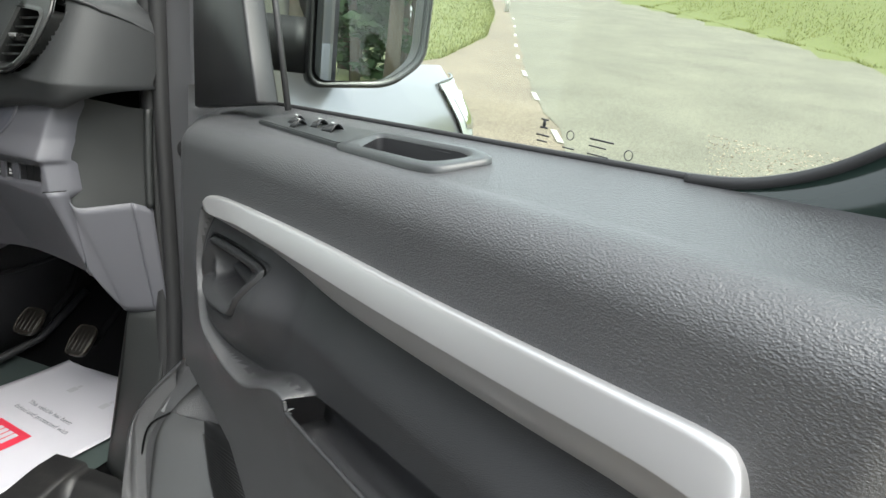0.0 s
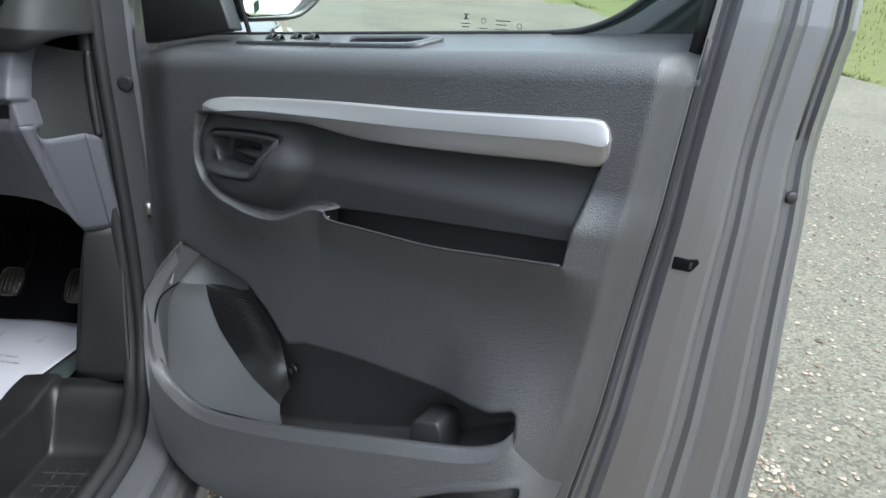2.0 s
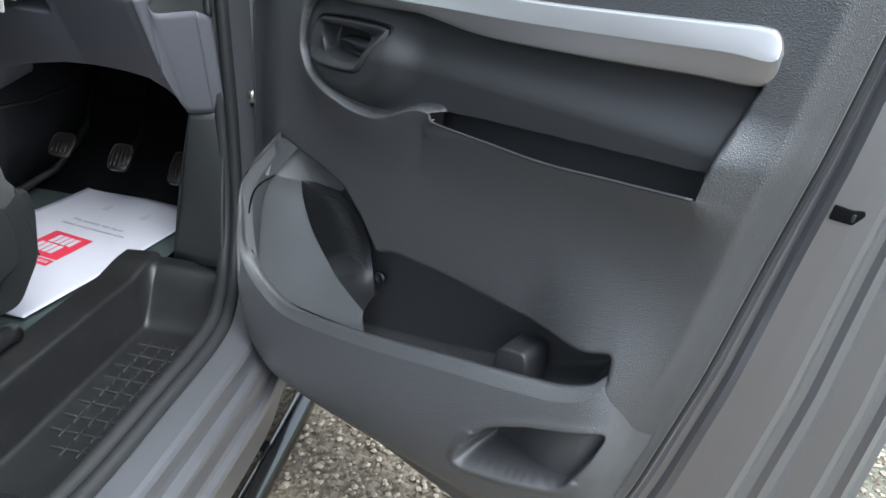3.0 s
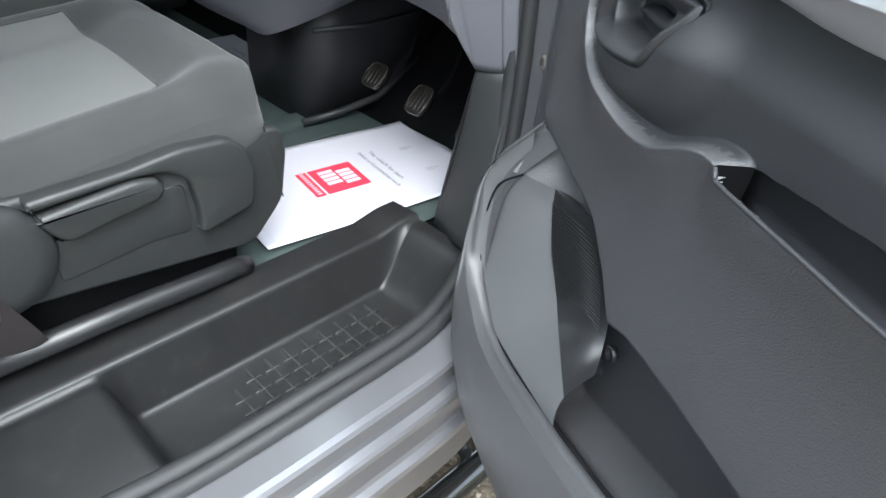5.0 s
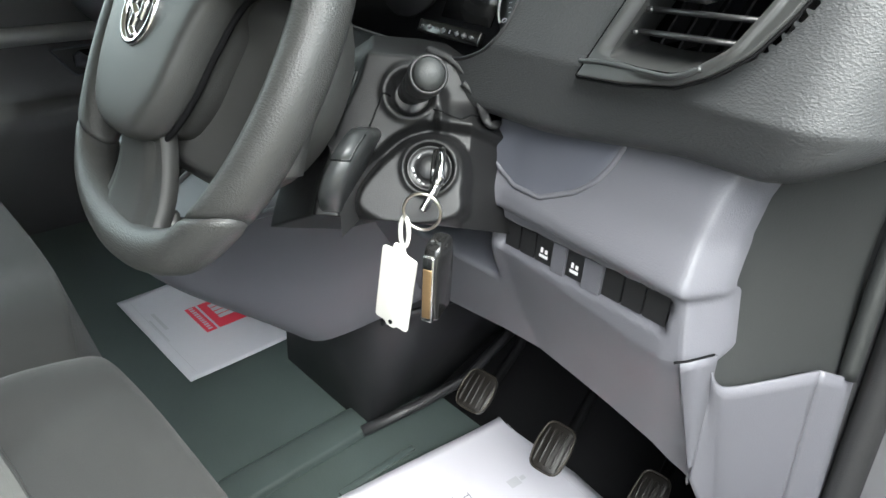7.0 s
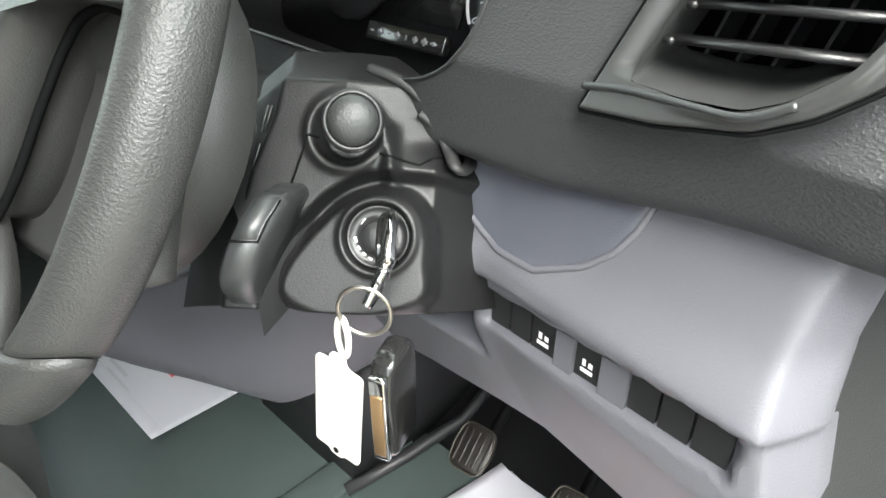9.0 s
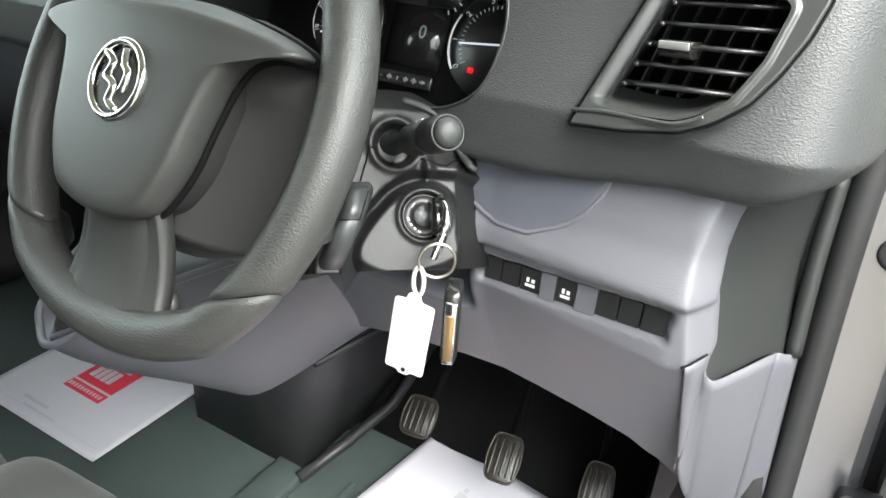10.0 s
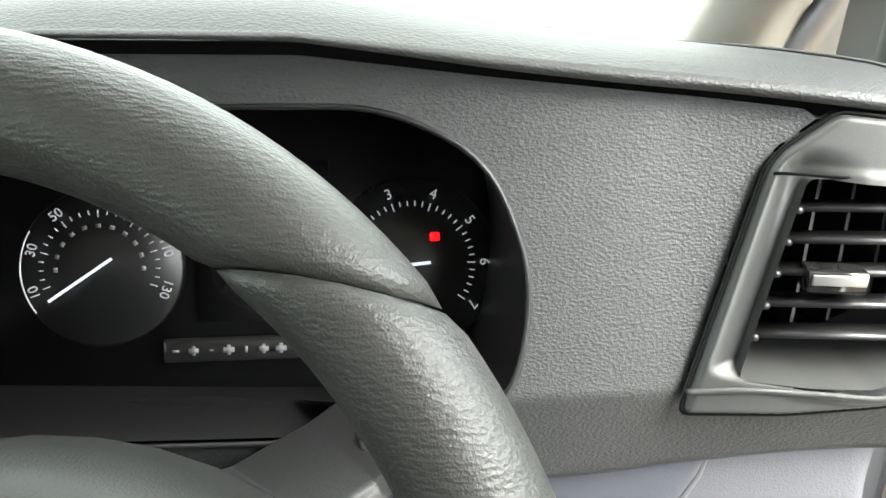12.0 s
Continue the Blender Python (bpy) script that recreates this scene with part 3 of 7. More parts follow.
# floor of the bin and foot of the card
part("bin_floor", sheet(np.linspace(-0.09, 0.6, 40), np.linspace(0, 1, 6), lambda u, t: D(u, -0.06 + t * 0.125 * (1 - step(np.array(u), 0.45, 0.62)), 0.575 + 0.16 * step(np.array(u), 0.0, 0.62))), BLACK, driver_door)

# grey speaker panel and its mesh inside the bin mouth
PAN_L = [(-0.070, 0.026, 0.872), (-0.098, 0.048, 0.838), (-0.105, 0.056, 0.77), (-0.068, 0.062, 0.695), (0.02, 0.066, 0.672), (0.215, 0.064, 0.705)]
PAN_R = [(-0.040, -0.010, 0.862), (-0.034, -0.010, 0.83), (-0.008, -0.008, 0.785), (0.035, -0.005, 0.745), (0.09, 0.01, 0.725), (0.19, 0.045, 0.725)]
MESH_R = [(-0.036, -0.022, 0.864), (0.03, -0.035, 0.858), (0.075, -0.035, 0.84), (0.11, -0.035, 0.80), (0.13, -0.03, 0.755), (0.16, -0.01, 0.72)]


def ruled(a, b, n=6, bow=0.0, m=8):
    la, lb = spline([D(*p) for p in a], n), spline([D(*p) for p in b], n)
    return sheet(list(range(len(la))), list(np.linspace(0, 1, m)), lambda i, t: la[i].lerp(lb[i], t) + Vector((0, -bow * math.sin(math.pi * t), 0)))


part("speaker_panel", ruled(PAN_L, PAN_R, bow=0.004), material("speaker_panel_grey", (0.064, 0.066, 0.069), 0.5, grain=0.3, grain_scale=900, vary=0.06), driver_door, "grey moulded speaker panel")
part("panel_groove", tube([p + Vector((0.004, -0.002, 0)) for p in spline([D(*p) for p in PAN_L], 8)], 0.0016, 6), DEEP, driver_door)
part("speaker_mesh", ruled(PAN_R, MESH_R, bow=0.003), BLACK, driver_door, "black ribbed speaker mesh")
for k in range(34):
    z = 0.85 - 0.0042 * k
    x0, x1 = lerp(z, (0.72, 0.745, 0.785, 0.845, 0.89), (0.10, 0.035, -0.008, -0.035, -0.036)), lerp(z, (0.72, 0.755, 0.8, 0.84, 0.86), (0.16, 0.13, 0.11, 0.075, 0.03))
    if x1 - x0 > 0.012:
        part("mesh_rib", tube([D(x0 + 0.006, -0.004, z), D((x0 + x1) / 2, -0.013, z), D(x1 - 0.006, -0.024, z - 0.001)], 0.0006, 5), BLACK, driver_door)
part("panel_screw", lathe([(0.011, -0.006), (0.011, 0.002), (0.008, 0.003), (0.007, -0.003), (0.003, -0.002), (0.001, -0.002)], Matrix.Translation(D(0.149, -0.030, 0.742)) @ pose(0, 0, 0, 90, 0, 0), 18), BLACK, driver_door, "screw recess under the speaker mesh")
part("bin_head", ruled([(-0.085, -0.004, 0.94), (-0.035, -0.030, 0.925), (0.03, -0.04, 0.905)], [(-0.082, 0.036, 0.868), (-0.040, -0.012, 0.860), (0.03, -0.045, 0.858)], bow=-0.004), CARD, driver_door)
# bottle divider block and lower cup
bm = prism(rounded([(0.428, 0.70), (0.436, 0.778), (0.444, 0.787), (0.478, 0.795), (0.486, 0.785), (0.492, 0.70)], 0.006), 0.06, Matrix(((1, 0, 0, 0), (0, 0, -1, 0.03), (0, 1, 0, 0), (0, 0, 0, 1))), 0.004)
part("bin_divider", bm, CARD_SMOOTH, driver_door)

# window switch panel on the shelf


def on_shelf(u, n, up=0.0):
    return D(u, n, lerp(n, (-0.125, -0.032), (sill_z(u), belt(u))) + up)


def shelf_plate(name, pts, up, h, mat, label=""):
    pts = rounded(pts, 0.012, 4)
    bm = bmesh.new()
    a = [bm.verts.new(on_shelf(x, n, up)) for x, n in pts]
    b = [bm.verts.new(on_shelf(x, n, up + h)) for x, n in pts]
    for i in range(len(pts)):
        bm.faces.new((a[i - 1], a[i], b[i], b[i - 1]))
    bm.faces.new(b)
    bmesh.ops.recalc_face_normals(bm, faces=bm.faces[:])
    bmesh.ops.bevel(bm, geom=[e for e in bm.edges if e.calc_face_angle(0) > 0.9], offset=0.0012, segments=2, affect="EDGES")
    return part(name, bm, mat, driver_door, label, smooth=False)


def even_ring(poly, n=64):
    """An outline walked in equal steps."""
    pts = [Vector((x, y, 0)) for x, y in poly]
    seg = [(pts[(i + 1) % len(pts)] - pts[i]).length for i in range(len(pts))]
    tot, out, acc, i = sum(seg), [], 0.0, 0
    for k in range(n):
        g = tot * k / n
        while acc + seg[i] < g:
            acc += seg[i]
            i += 1
        out.append(pts[i].lerp(pts[(i + 1) % len(pts)], (g - acc) / seg[i]))
    return out


SATIN = material("switch_panel_plastic", (0.03, 0.032, 0.033), 0.38, grain=0.3, grain_scale=1200, vary=0.1, spec=0.7)
shelf_plate("switch_panel", [(0.005, -0.055), (0.045, -0.085), (0.222, -0.090), (0.222, -0.043)], 0.0, 0.0045, SATIN, "black window switch panel")
outer = even_ring(rounded([(0.215, -0.040), (0.215, -0.0915), (0.36, -0.095), (0.390, -0.084), (0.370, -0.040), (0.34, -0.0365)], 0.010, 4))
inner = even_ring(rounded([RECESS[4], RECESS[0], RECESS[1], RECESS[2], RECESS[3]], 0.010, 4))
rows = [[on_shelf(p.x, p.y, h) for p in (outer if w == 0 else [a.lerp(b, w) for a, b in zip(outer, inner)])] for w, h in ((0, -0.001), (0, 0.0035), (0.2, 0.005), (0.75, 0.005), (1, 0.002))]
part("recess_rim", sheet(list(range(64)), list(range(len(rows))), lambda i, j: rows[j][i], wrap=True), SATIN, driver_door, "raised black rim of the finger recess")
# walls and base darker than the rim: the recess's shade in their colour
well_wall = [[on_shelf(p.x, p.y, h) for p in inner] for h in (0.0018, -0.008, -0.030)]
part("recess_wall", sheet(list(range(64)), [0, 1, 2], lambda i, j: well_wall[j][i], wrap=True), CARD_SMOOTH, driver_door, "finger recess walls, darkened to stand for shade")
shelf_plate("switch_recess", [(0.218, -0.09), (0.36, -0.093), (0.374, -0.08), (0.354, -0.045), (0.24, -0.044)], -0.031, 0.002, BLACK, "finger recess base, blackened to stand for shade")
for u, n, w in ((0.075, -0.072, 0.014), (0.10, -0.062, 0.012), (0.125, -0.074, 0.013), (0.16, -0.07, 0.02)):
    bm = sheet(np.linspace(0, 1, 6), np.linspace(0, 1, 7), lambda s, t: on_shelf(u + w * (s - 0.5), n + 0.014 * (t - 0.5), 0.004 + 0.007 * math.sin(math.pi * t) * (0.6 + 0.4 * s)))
    part("switch_button", thicken(bm, 0.001), BLACK, driver_door)
    part("switch_mark", box(-0.003, 0.003, -0.0008, 0.0008, 0, 0.0004, m=Matrix.Translation(on_shelf(u, n, 0.0118))), MARK, driver_door)

# window glass, seals, quarter panel and post
GLASS = glass_material("side_glass", (0.86, 0.93, 0.88))
bm = sheet(np.linspace(-0.2, 0.73, 12), np.linspace(0, 1, 6), lambda u, t: D(u, -0.1275 - 0.012 * math.sin(math.pi * t), sill_z(u) - 0.01 + t * (0.62 - 0.25 * max(0, -u) * t)))
glass = part("window_glass", bm, GLASS, driver_door, "clear side window with small maker's marks")
glass.visible_shadow = False
part("glass_seal", tube([D(u, -0.126, sill_z(u) + 0.001) for u in np.linspace(-0.2, 0.72, 24)], 0.003, 8), RUBBER, driver_door)
for u0, u1, z0, z1 in ((0.393, 0.401, 1.352, 1.3532), (0.3955, 0.3985, 1.347, 1.352), (0.393, 0.401, 1.3455, 1.347), (0.390, 0.404, 1.3395, 1.3408), (0.3915, 0.4025, 1.335, 1.3362), (0.419, 0.431, 1.3345, 1.3355), (0.421, 0.429, 1.331, 1.3318),
                       (0.444, 0.466, 1.3455, 1.3468), (0.444, 0.460, 1.3405, 1.3415), (0.444, 0.463, 1.3345, 1.3355), (0.474, 0.486, 1.334, 1.335)):
    part("glass_mark", box(u0, u1, 0.1245, 0.1250, z0, z1), CARD_SMOOTH, driver_door)
for u, z in ((0.425, 1.345), (0.480, 1.3405)):
    part("glass_mark", tube([D(u + 0.0035 * math.cos(a), -0.1248, z + 0.0035 * math.sin(a)) for a in np.linspace(0, 2 * math.pi, 18, endpoint=False)], 0.0004, 5, closed=True), CARD_SMOOTH, driver_door)
QUARTER = [(0.53, -0.122, 1.335), (0.57, -0.122, 1.341), (0.61, -0.122, 1.357), (0.645, -0.122, 1.382), (0.68, -0.122, 1.414), (0.712, -0.122, 1.455), (0.74, -0.122, 1.53), (0.75, -0.122, 1.64)]
ql = spline([D(*p) for p in QUARTER], 6)
TINT = material("tinted_rear_quarter", (0.012, 0.02, 0.017), 0.12, vary=0.3)
bm = sheet(list(range(len(ql))), [0, 0.5, 1], lambda i, t: ql[i] if t == 0 else D(ql[i].x + (0.75 - ql[i].x) * t, -0.122, ql[i].z + (sill_z(ql[i].x) - 0.01 - ql[i].z) * t))
part("window_quarter", thicken(bm, 0.003), TINT, driver_door, "dark curved rear corner of the door window")
part("quarter_seal", tube(ql, 0.0045, 8), RUBBER, driver_door)
part("window_post", loft([[D(0.722 + 0.11 * (z - 1.352), -0.05, z), D(0.738 + 0.11 * (z - 1.352), -0.05, z), D(0.745 + 0.11 * (z - 1.352), -0.125, z), D(0.722 + 0.11 * (z - 1.352), -0.125, z)] for z in (1.32, 1.36, 1.5, 1.7, 1.9)]), BLACK, driver_door)
# sail panel that carries the mirror
SAIL = [(-0.225, 1.27), (-0.005, 1.306), (-0.03, 1.36), (-0.055, 1.425), (-0.09, 1.53), (-0.235, 1.53), (-0.232, 1.42)]
part("sail_panel", prism(SAIL, 0.03, Matrix(((1, 0, 0, 0), (0, 0, -1, 0.09), (0, 1, 0, 0), (0, 0, 0, 1))), 0.004), BLACK, driver_door, "black triangular mirror corner")
part("sail_seal", tube([D(-0.003, -0.1, 1.30), D(-0.05, -0.1, 1.425), D(-0.1, -0.1, 1.57)], 0.004, 8), RUBBER, driver_door)
# window frame over the glass
part("window_frame", tube([D(-0.25, -0.12, 1.42), D(-0.17, -0.13, 1.62), D(-0.05, -0.15, 1.82), D(0.2, -0.17, 1.9), D(0.6, -0.17, 1.9), D(0.76, -0.14, 1.86), D(0.77, -0.12, 1.5)], 0.025, 10), PAINT, driver_door)

# painted shell of the door with its shut face
SHUT = [(0.0, -0.030), (0.005, -0.034), (0.008, -0.050), (0.013, -0.054), (0.018, -0.046), (0.024, -0.044), (0.044, -0.050), (0.058, -0.056), (0.062, -0.064), (0.064, -0.082), (0.070, -0.088),
        (0.076, -0.086), (0.082, -0.094), (0.086, -0.112), (0.106, -0.120), (0.110, -0.128), (0.112, -0.150), (0.118, -0.156), (0.124, -0.154), (0.127, -0.164), (0.129, -0.182), (0.134, -0.190), (0.130, -0.202)]


def fan(z):
    return 1 + 1.3 * max(0, 1.22 - z) if z < 1.36 else max(0.55, 1 - 1.2 * (z - 1.36))


def door_shell():
    zs = list(np.linspace(0.40, 1.36, 26)) + [1.45, 1.6, 1.75, 1.88]
    bm = sheet(list(range(len(SHUT))), zs, lambda i, z: D((float(edge_u(z)) if z < 1.36 else 0.74 + 0.11 * (z - 1.36)) + SHUT[i][0] * fan(z), SHUT[i][1], z))
    bmesh.ops.recalc_face_normals(bm, faces=bm.faces[:])
    part("shut_face", bm, PAINT, driver_door, "grey painted door edge with pressed folds", smooth=False)
    bm = sheet(np.linspace(0, 1, 20), np.linspace(0.40, 1.265, 14), lambda s, z: D(-0.27 + s * (float(edge_u(min(z, 1.36))) + 0.130 * fan(z) + 0.27), -0.2 - 0.02 * math.sin(math.pi * (z - 0.3) / 1.3), z))
    bmesh.ops.recalc_face_normals(bm, faces=bm.faces[:])
    part("outer_skin", bm, PAINT, driver_door)
    part("door_foot", sheet(np.linspace(-0.25, 0.74, 10), (0, 1), lambda u, t: D(u, -0.03 - 0.17 * t, 0.42 - 0.02 * t)), PAINT, driver_door)
    part("hinge_face", sheet((0, 1), np.linspace(0.42, 1.3, 6), lambda t, z: D(-0.25 - 0.02 * t, -0.06 - 0.14 * t, z)), PAINT, driver_door)
    part("card_seal", tube([D(float(edge_u(z)) + 0.003, -0.034, z) for z in np.linspace(0.45, 1.34, 24)], 0.004, 6), RUBBER, driver_door)
    part("flange_seal", loft([[D(float(edge_u(min(z, 1.36))) + a + 0.02 * 0, n, z) for a, n in ((0.09, -0.138), (0.1, -0.128), (0.112, -0.135), (0.115, -0.16), (0.10, -0.155))] for z in np.linspace(1.235, 1.9, 12)]), RUBBER, driver_door, "black rubber edge strip")


door_shell()
# latch mechanism and screws in the shut face
LATCH = D(0.757, -0.047, 1.086)
part("latch_plate", prism(rounded([(-0.013, -0.008), (0.009, -0.009), (0.017, 0.003), (0.015, 0.008), (0.005, 0.006), (-0.012, 0.008)], 0.002), 0.0015, Matrix.Translation(LATCH) @ pose(0, 0, 0, 90, 0, 14), 0.001), DEEP, driver_door, "dark door latch opening")
part("latch_claw", box(-0.008, 0.006, -0.004, 0.004, -0.007, 0.004, 0.002, m=Matrix.Translation(LATCH + Vector((0.004, 0.004, 0)))), BLACK, driver_door)
for du, dn, z in ((0.058, -0.09, 1.15), (0.056, -0.09, 1.11), (0.045, -0.075, 1.035), (0.045, -0.075, 1.01)):
    part("latch_screw", lathe([(0.004, 0), (0.006, 0.002), (0.005, 0.005), (0.001, 0.006)], Matrix.Translation(D(float(edge_u(z)) + du, dn, z)) @ pose(0, 0, 0, 0, 70, 30), 10), STEEL, driver_door)
part("door_bung", lathe([(0.008, 0), (0.007, 0.002), (0.003, 0.003)], Matrix.Translation(D(0.850, -0.152, 1.164)) @ pose(0, 0, 0, 90, 0, 35), 16), RUBBER, driver_door)

# door mirror
MIRROR = material("mirror_silver", (0.9, 0.92, 0.92), 0.0, metal=1.0, vary=0.0, rough_vary=0.0)
mirror = empty("door_mirror", pose(1.2, 0.035, 1.425, 0, 0, 34), "large black door mirror on a short arm", "door mirror")
face = rounded([(-0.082, -0.098), (0.03, -0.088), (0.075, -0.05), (0.078, 0.115), (-0.082, 0.115)], 0.022, 6)
part("mirror_shell", loft([[Vector((x * k, y, z * k)) for x, z in face] for k, y in ((0.99, 0.014), (1.02, -0.020), (1.05, -0.026), (1.10, -0.018), (1.14, 0.02), (1.0, 0.075), (0.6, 0.1))]), BLACK, mirror, "black moulded mirror housing")
part("mirror_glass", prism(face, 0.003, pose(0, 0, 0, 0, 0, 9) @ Matrix(((0.99, 0, 0, 0), (0, 0, -1, -0.004), (0, 0.99, 0, 0), (0, 0, 0, 1)))), MIRROR, mirror, "flat mirror glass", smooth=False)
part("mirror_arm", loft([[Vector((x, y, z)) for y, z in ((0.0 - 0.3 * (x + 0.08), -0.09), (0.05 - 0.3 * (x + 0.08), -0.09), (0.05 - 0.3 * (x + 0.08), -0.012), (0.0 - 0.3 * (x + 0.08), -0.012))] for x in (-0.07, -0.11, -0.17, -0.2)]), BLACK, mirror)


# ---- van body round the cab ----
van = empty("van_body", Matrix(), "grey metallic panel van with the driver's door open", "van")
SEAL = [(0.845, -0.02, 1.75), (0.852, -0.02, 1.5), (0.858, -0.02, 1.25), (0.872, -0.022, 1.05), (0.888, -0.03, 0.86), (0.905, -0.06, 0.70), (0.925, -0.12, 0.61), (0.958, -0.21, 0.575), (0.982, -0.32, 0.567), (0.985, -0.50, 0.567), (0.98, -0.75, 0.57), (0.97, -0.95, 0.62), (0.95, -1.02, 0.8), (0.92, -1.05, 1.3), (0.86, -1.05, 1.75)]
SEAL_LINE = spline(SEAL, 8)
part("door_seal", tube([p + Vector((-0.014, 0.002, 0)) for p in SEAL_LINE], 0.014, 10), RUBBER, van, "black rubber door opening seal")
part("seal_lip", tube([p + Vector((0.011, -0.002, 0)) for p in SEAL_LINE], 0.0125, 10), RUBBER, van, "outer lip of the door seal")


def body_side():
    """Painted rebate outside the seal: pillar, sill and rear post in one pressed sheet."""
    prof = [(0.0, 0.0), (0.02, 0.001), (0.070, 0.003), (0.080, 0.005), (0.085, 0.010), (0.087, 0.030), (0.091, 0.037), (0.104, 0.041), (0.109, 0.045), (0.111, 0.052), (0.112, 0.085), (0.116, 0.092), (0.128, 0.096), (0.131, 0.104), (0.126, 0.17)]
    rows = []
    k = len(SEAL_LINE)
    for i, p in enumerate(SEAL_LINE):
        d = (SEAL_LINE[min(i + 1, k - 1)] - SEAL_LINE[max(i - 1, 0)]).normalized()
        out = Vector((1, 0, 0))
        # away from the opening, in the plane of the opening
        away = d.cross(out).normalized() * -1
        row = []
        for a, b in prof:
            row.append(p + out * a * 0.9 + away * (b * 1.1 + 0.004))
        rows.append(row)
    bm = sheet(list(range(len(prof))), list(range(k)), lambda j, i: rows[i][j])
    bmesh.ops.recalc_face_normals(bm, faces=bm.faces[:])
    return part("door_aperture", bm, PAINT, van, "grey painted pillar and sill", smooth=False)


body_side()
# pillar face behind the hinge gap, with plug and check strap
part("hinge_pillar", sheet(list(range(6)), np.linspace(0.45, 1.9, 14), lambda i, z: Vector(((0.865, 0.885, 0.93, 0.945, 0.952, 0.955)[i] + 0.0 * z + 0.03 * max(0, 1.05 - z), (0.03, 0.04, 0.045, 0.06, 0.10, 0.2)[i], z)), flip=True), PAINT, van)
part("pillar_plug", lathe([(0.0155, -0.004), (0.0155, 0.001), (0.012, 0.003), (0.004, 0.002)], Matrix.Translation((0.909, -0.015, 1.189)) @ pose(0, 0, 0, 90, 0, 0), 20), RUBBER, van, "round black rubber plug")
strap = empty("check_strap", pose(0.958, -0.028, 0.94), "black door check strap with rollers", "door check")
part("strap_body", box(-0.02, 0.02, -0.012, 0.02, -0.016, 0.016, 0.004), BLACK, strap)
part("strap_arm", tube([(0.0, -0.01, 0.0), (0.04, -0.03, -0.004), (0.09, -0.05, -0.006)], 0.006, 8), STEEL, strap)
part("strap_roller", lathe([(0.008, -0.012), (0.011, -0.006), (0.011, 0.006), (0.008, 0.012)], Matrix.Translation((-0.012, -0.014, 0.008)), 12), STEEL, strap)
# outer sill, floor pan, roof, bulkhead, far side
part("sill_skirt", loft([[Vector((x, y, z)) for x, z in ((1.055, 0.50), (1.075, 0.44), (1.07, 0.36), (1.04, 0.30), (0.98, 0.30), (0.98, 0.5))] for y in (-0.13, -0.3, -0.6, -1.2)]), PAINT, van)
BAR = material("black_side_bar", (0.012, 0.012, 0.012), 0.18, vary=0.1, coat=0.5)
side_bar = tagged(part("side_bar", tube(spline([(1.0, 0.3, 0.22), (1.05, 0.06, 0.19), (1.06, -0.1, 0.185), (1.06, -0.6, 0.19), (1.06, -2.4, 0.2)], 8), 0.03, 14), BAR), "glossy black tubular side bar under the sill", "side bar")
for y in (-0.2, -1.2, -2.1):
    part("bar_bracket", tube([(1.05, y, 0.19), (0.98, y, 0.24), (0.9, y, 0.34)], 0.014, 8), BAR, side_bar, "black bracket under the sill")
part("inner_pillar", box(0.78, 0.90, 0.025, 0.06, 0.45, 1.3), ENDCAP, van)
part("body_side", box(0.955, 0.985, -4.2, -1.09, 0.42, 1.9, 0.01), PAINT, van, "grey panelled van side")
# floor pan and engine bulkhead near-black: footwell shade put into their colour
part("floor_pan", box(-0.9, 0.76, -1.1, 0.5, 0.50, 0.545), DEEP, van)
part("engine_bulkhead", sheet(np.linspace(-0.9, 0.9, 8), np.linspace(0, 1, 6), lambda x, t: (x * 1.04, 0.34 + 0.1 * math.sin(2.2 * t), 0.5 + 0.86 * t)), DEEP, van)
# roof lining and bulkhead, out of view, added to block sky and bounce light
part("roof", sheet(np.linspace(-0.92, 0.92, 14), np.linspace(-2.6, -0.12, 10), lambda x, y: (x, y, 1.86 - 0.05 * (x / 0.92) ** 4 - 0.05 * max(0, (y + 0.6) / 0.5))), material("roof_lining", (0.70, 0.68, 0.64), 0.9, vary=0.04, grain=0.5, grain_scale=700), van, "unseen pale roof lining")
part("cab_bulkhead", box(-0.92, 0.92, -1.14, -1.12, 0.4, 1.85), material("bulkhead_trim", (0.08, 0.08, 0.08), 0.6, vary=0.05), van)
part("far_side", box(-0.96, -0.93, -2.6, 0.62, 0.45, 1.26), ENDCAP, van)
part("far_pillar", tube([(-0.86, 0.45, 1.3), (-0.8, 0.0, 1.72), (-0.78, -0.2, 1.83)], 0.05, 10), WHITE, van)
LINING = material("pillar_trim", (0.60, 0.57, 0.52), 0.6, vary=0.05, grain=0.3, grain_scale=700)
part("pillar_trim", loft([[Vector((x + ox, y + oy, z)) for ox, oy in ((-0.055, 0.03), (-0.05, -0.02), (0.0, -0.04), (0.05, -0.02), (0.05, 0.05))] for x, y, z in ((0.915, 0.34, 1.33), (0.905, 0.28, 1.42), (0.89, 0.12, 1.58), (0.85, -0.10, 1.8))]), LINING, van, "pale windscreen pillar trim")
part("outer_pillar", loft([[Vector((x + ox, y + oy, z)) for ox, oy in ((-0.02, 0.05), (-0.02, -0.02), (0.03, -0.03), (0.035, 0.04))] for x, y, z in ((0.985, 0.36, 1.30), (0.97, 0.26, 1.44), (0.945, 0.1, 1.6), (0.9, -0.12, 1.82))]), PAINT, van)
ws = part("windscreen", sheet(np.linspace(-0.86, 0.86, 10), np.linspace(0, 1, 6), lambda x, t: (x * (1 - 0.08 * t), 0.62 - 0.14 * (x / 0.86) ** 2 - 0.74 * t, 1.30 + 0.52 * t)), glass_material("windscreen_glass", (0.68, 0.70, 0.63)), van, "clear windscreen")
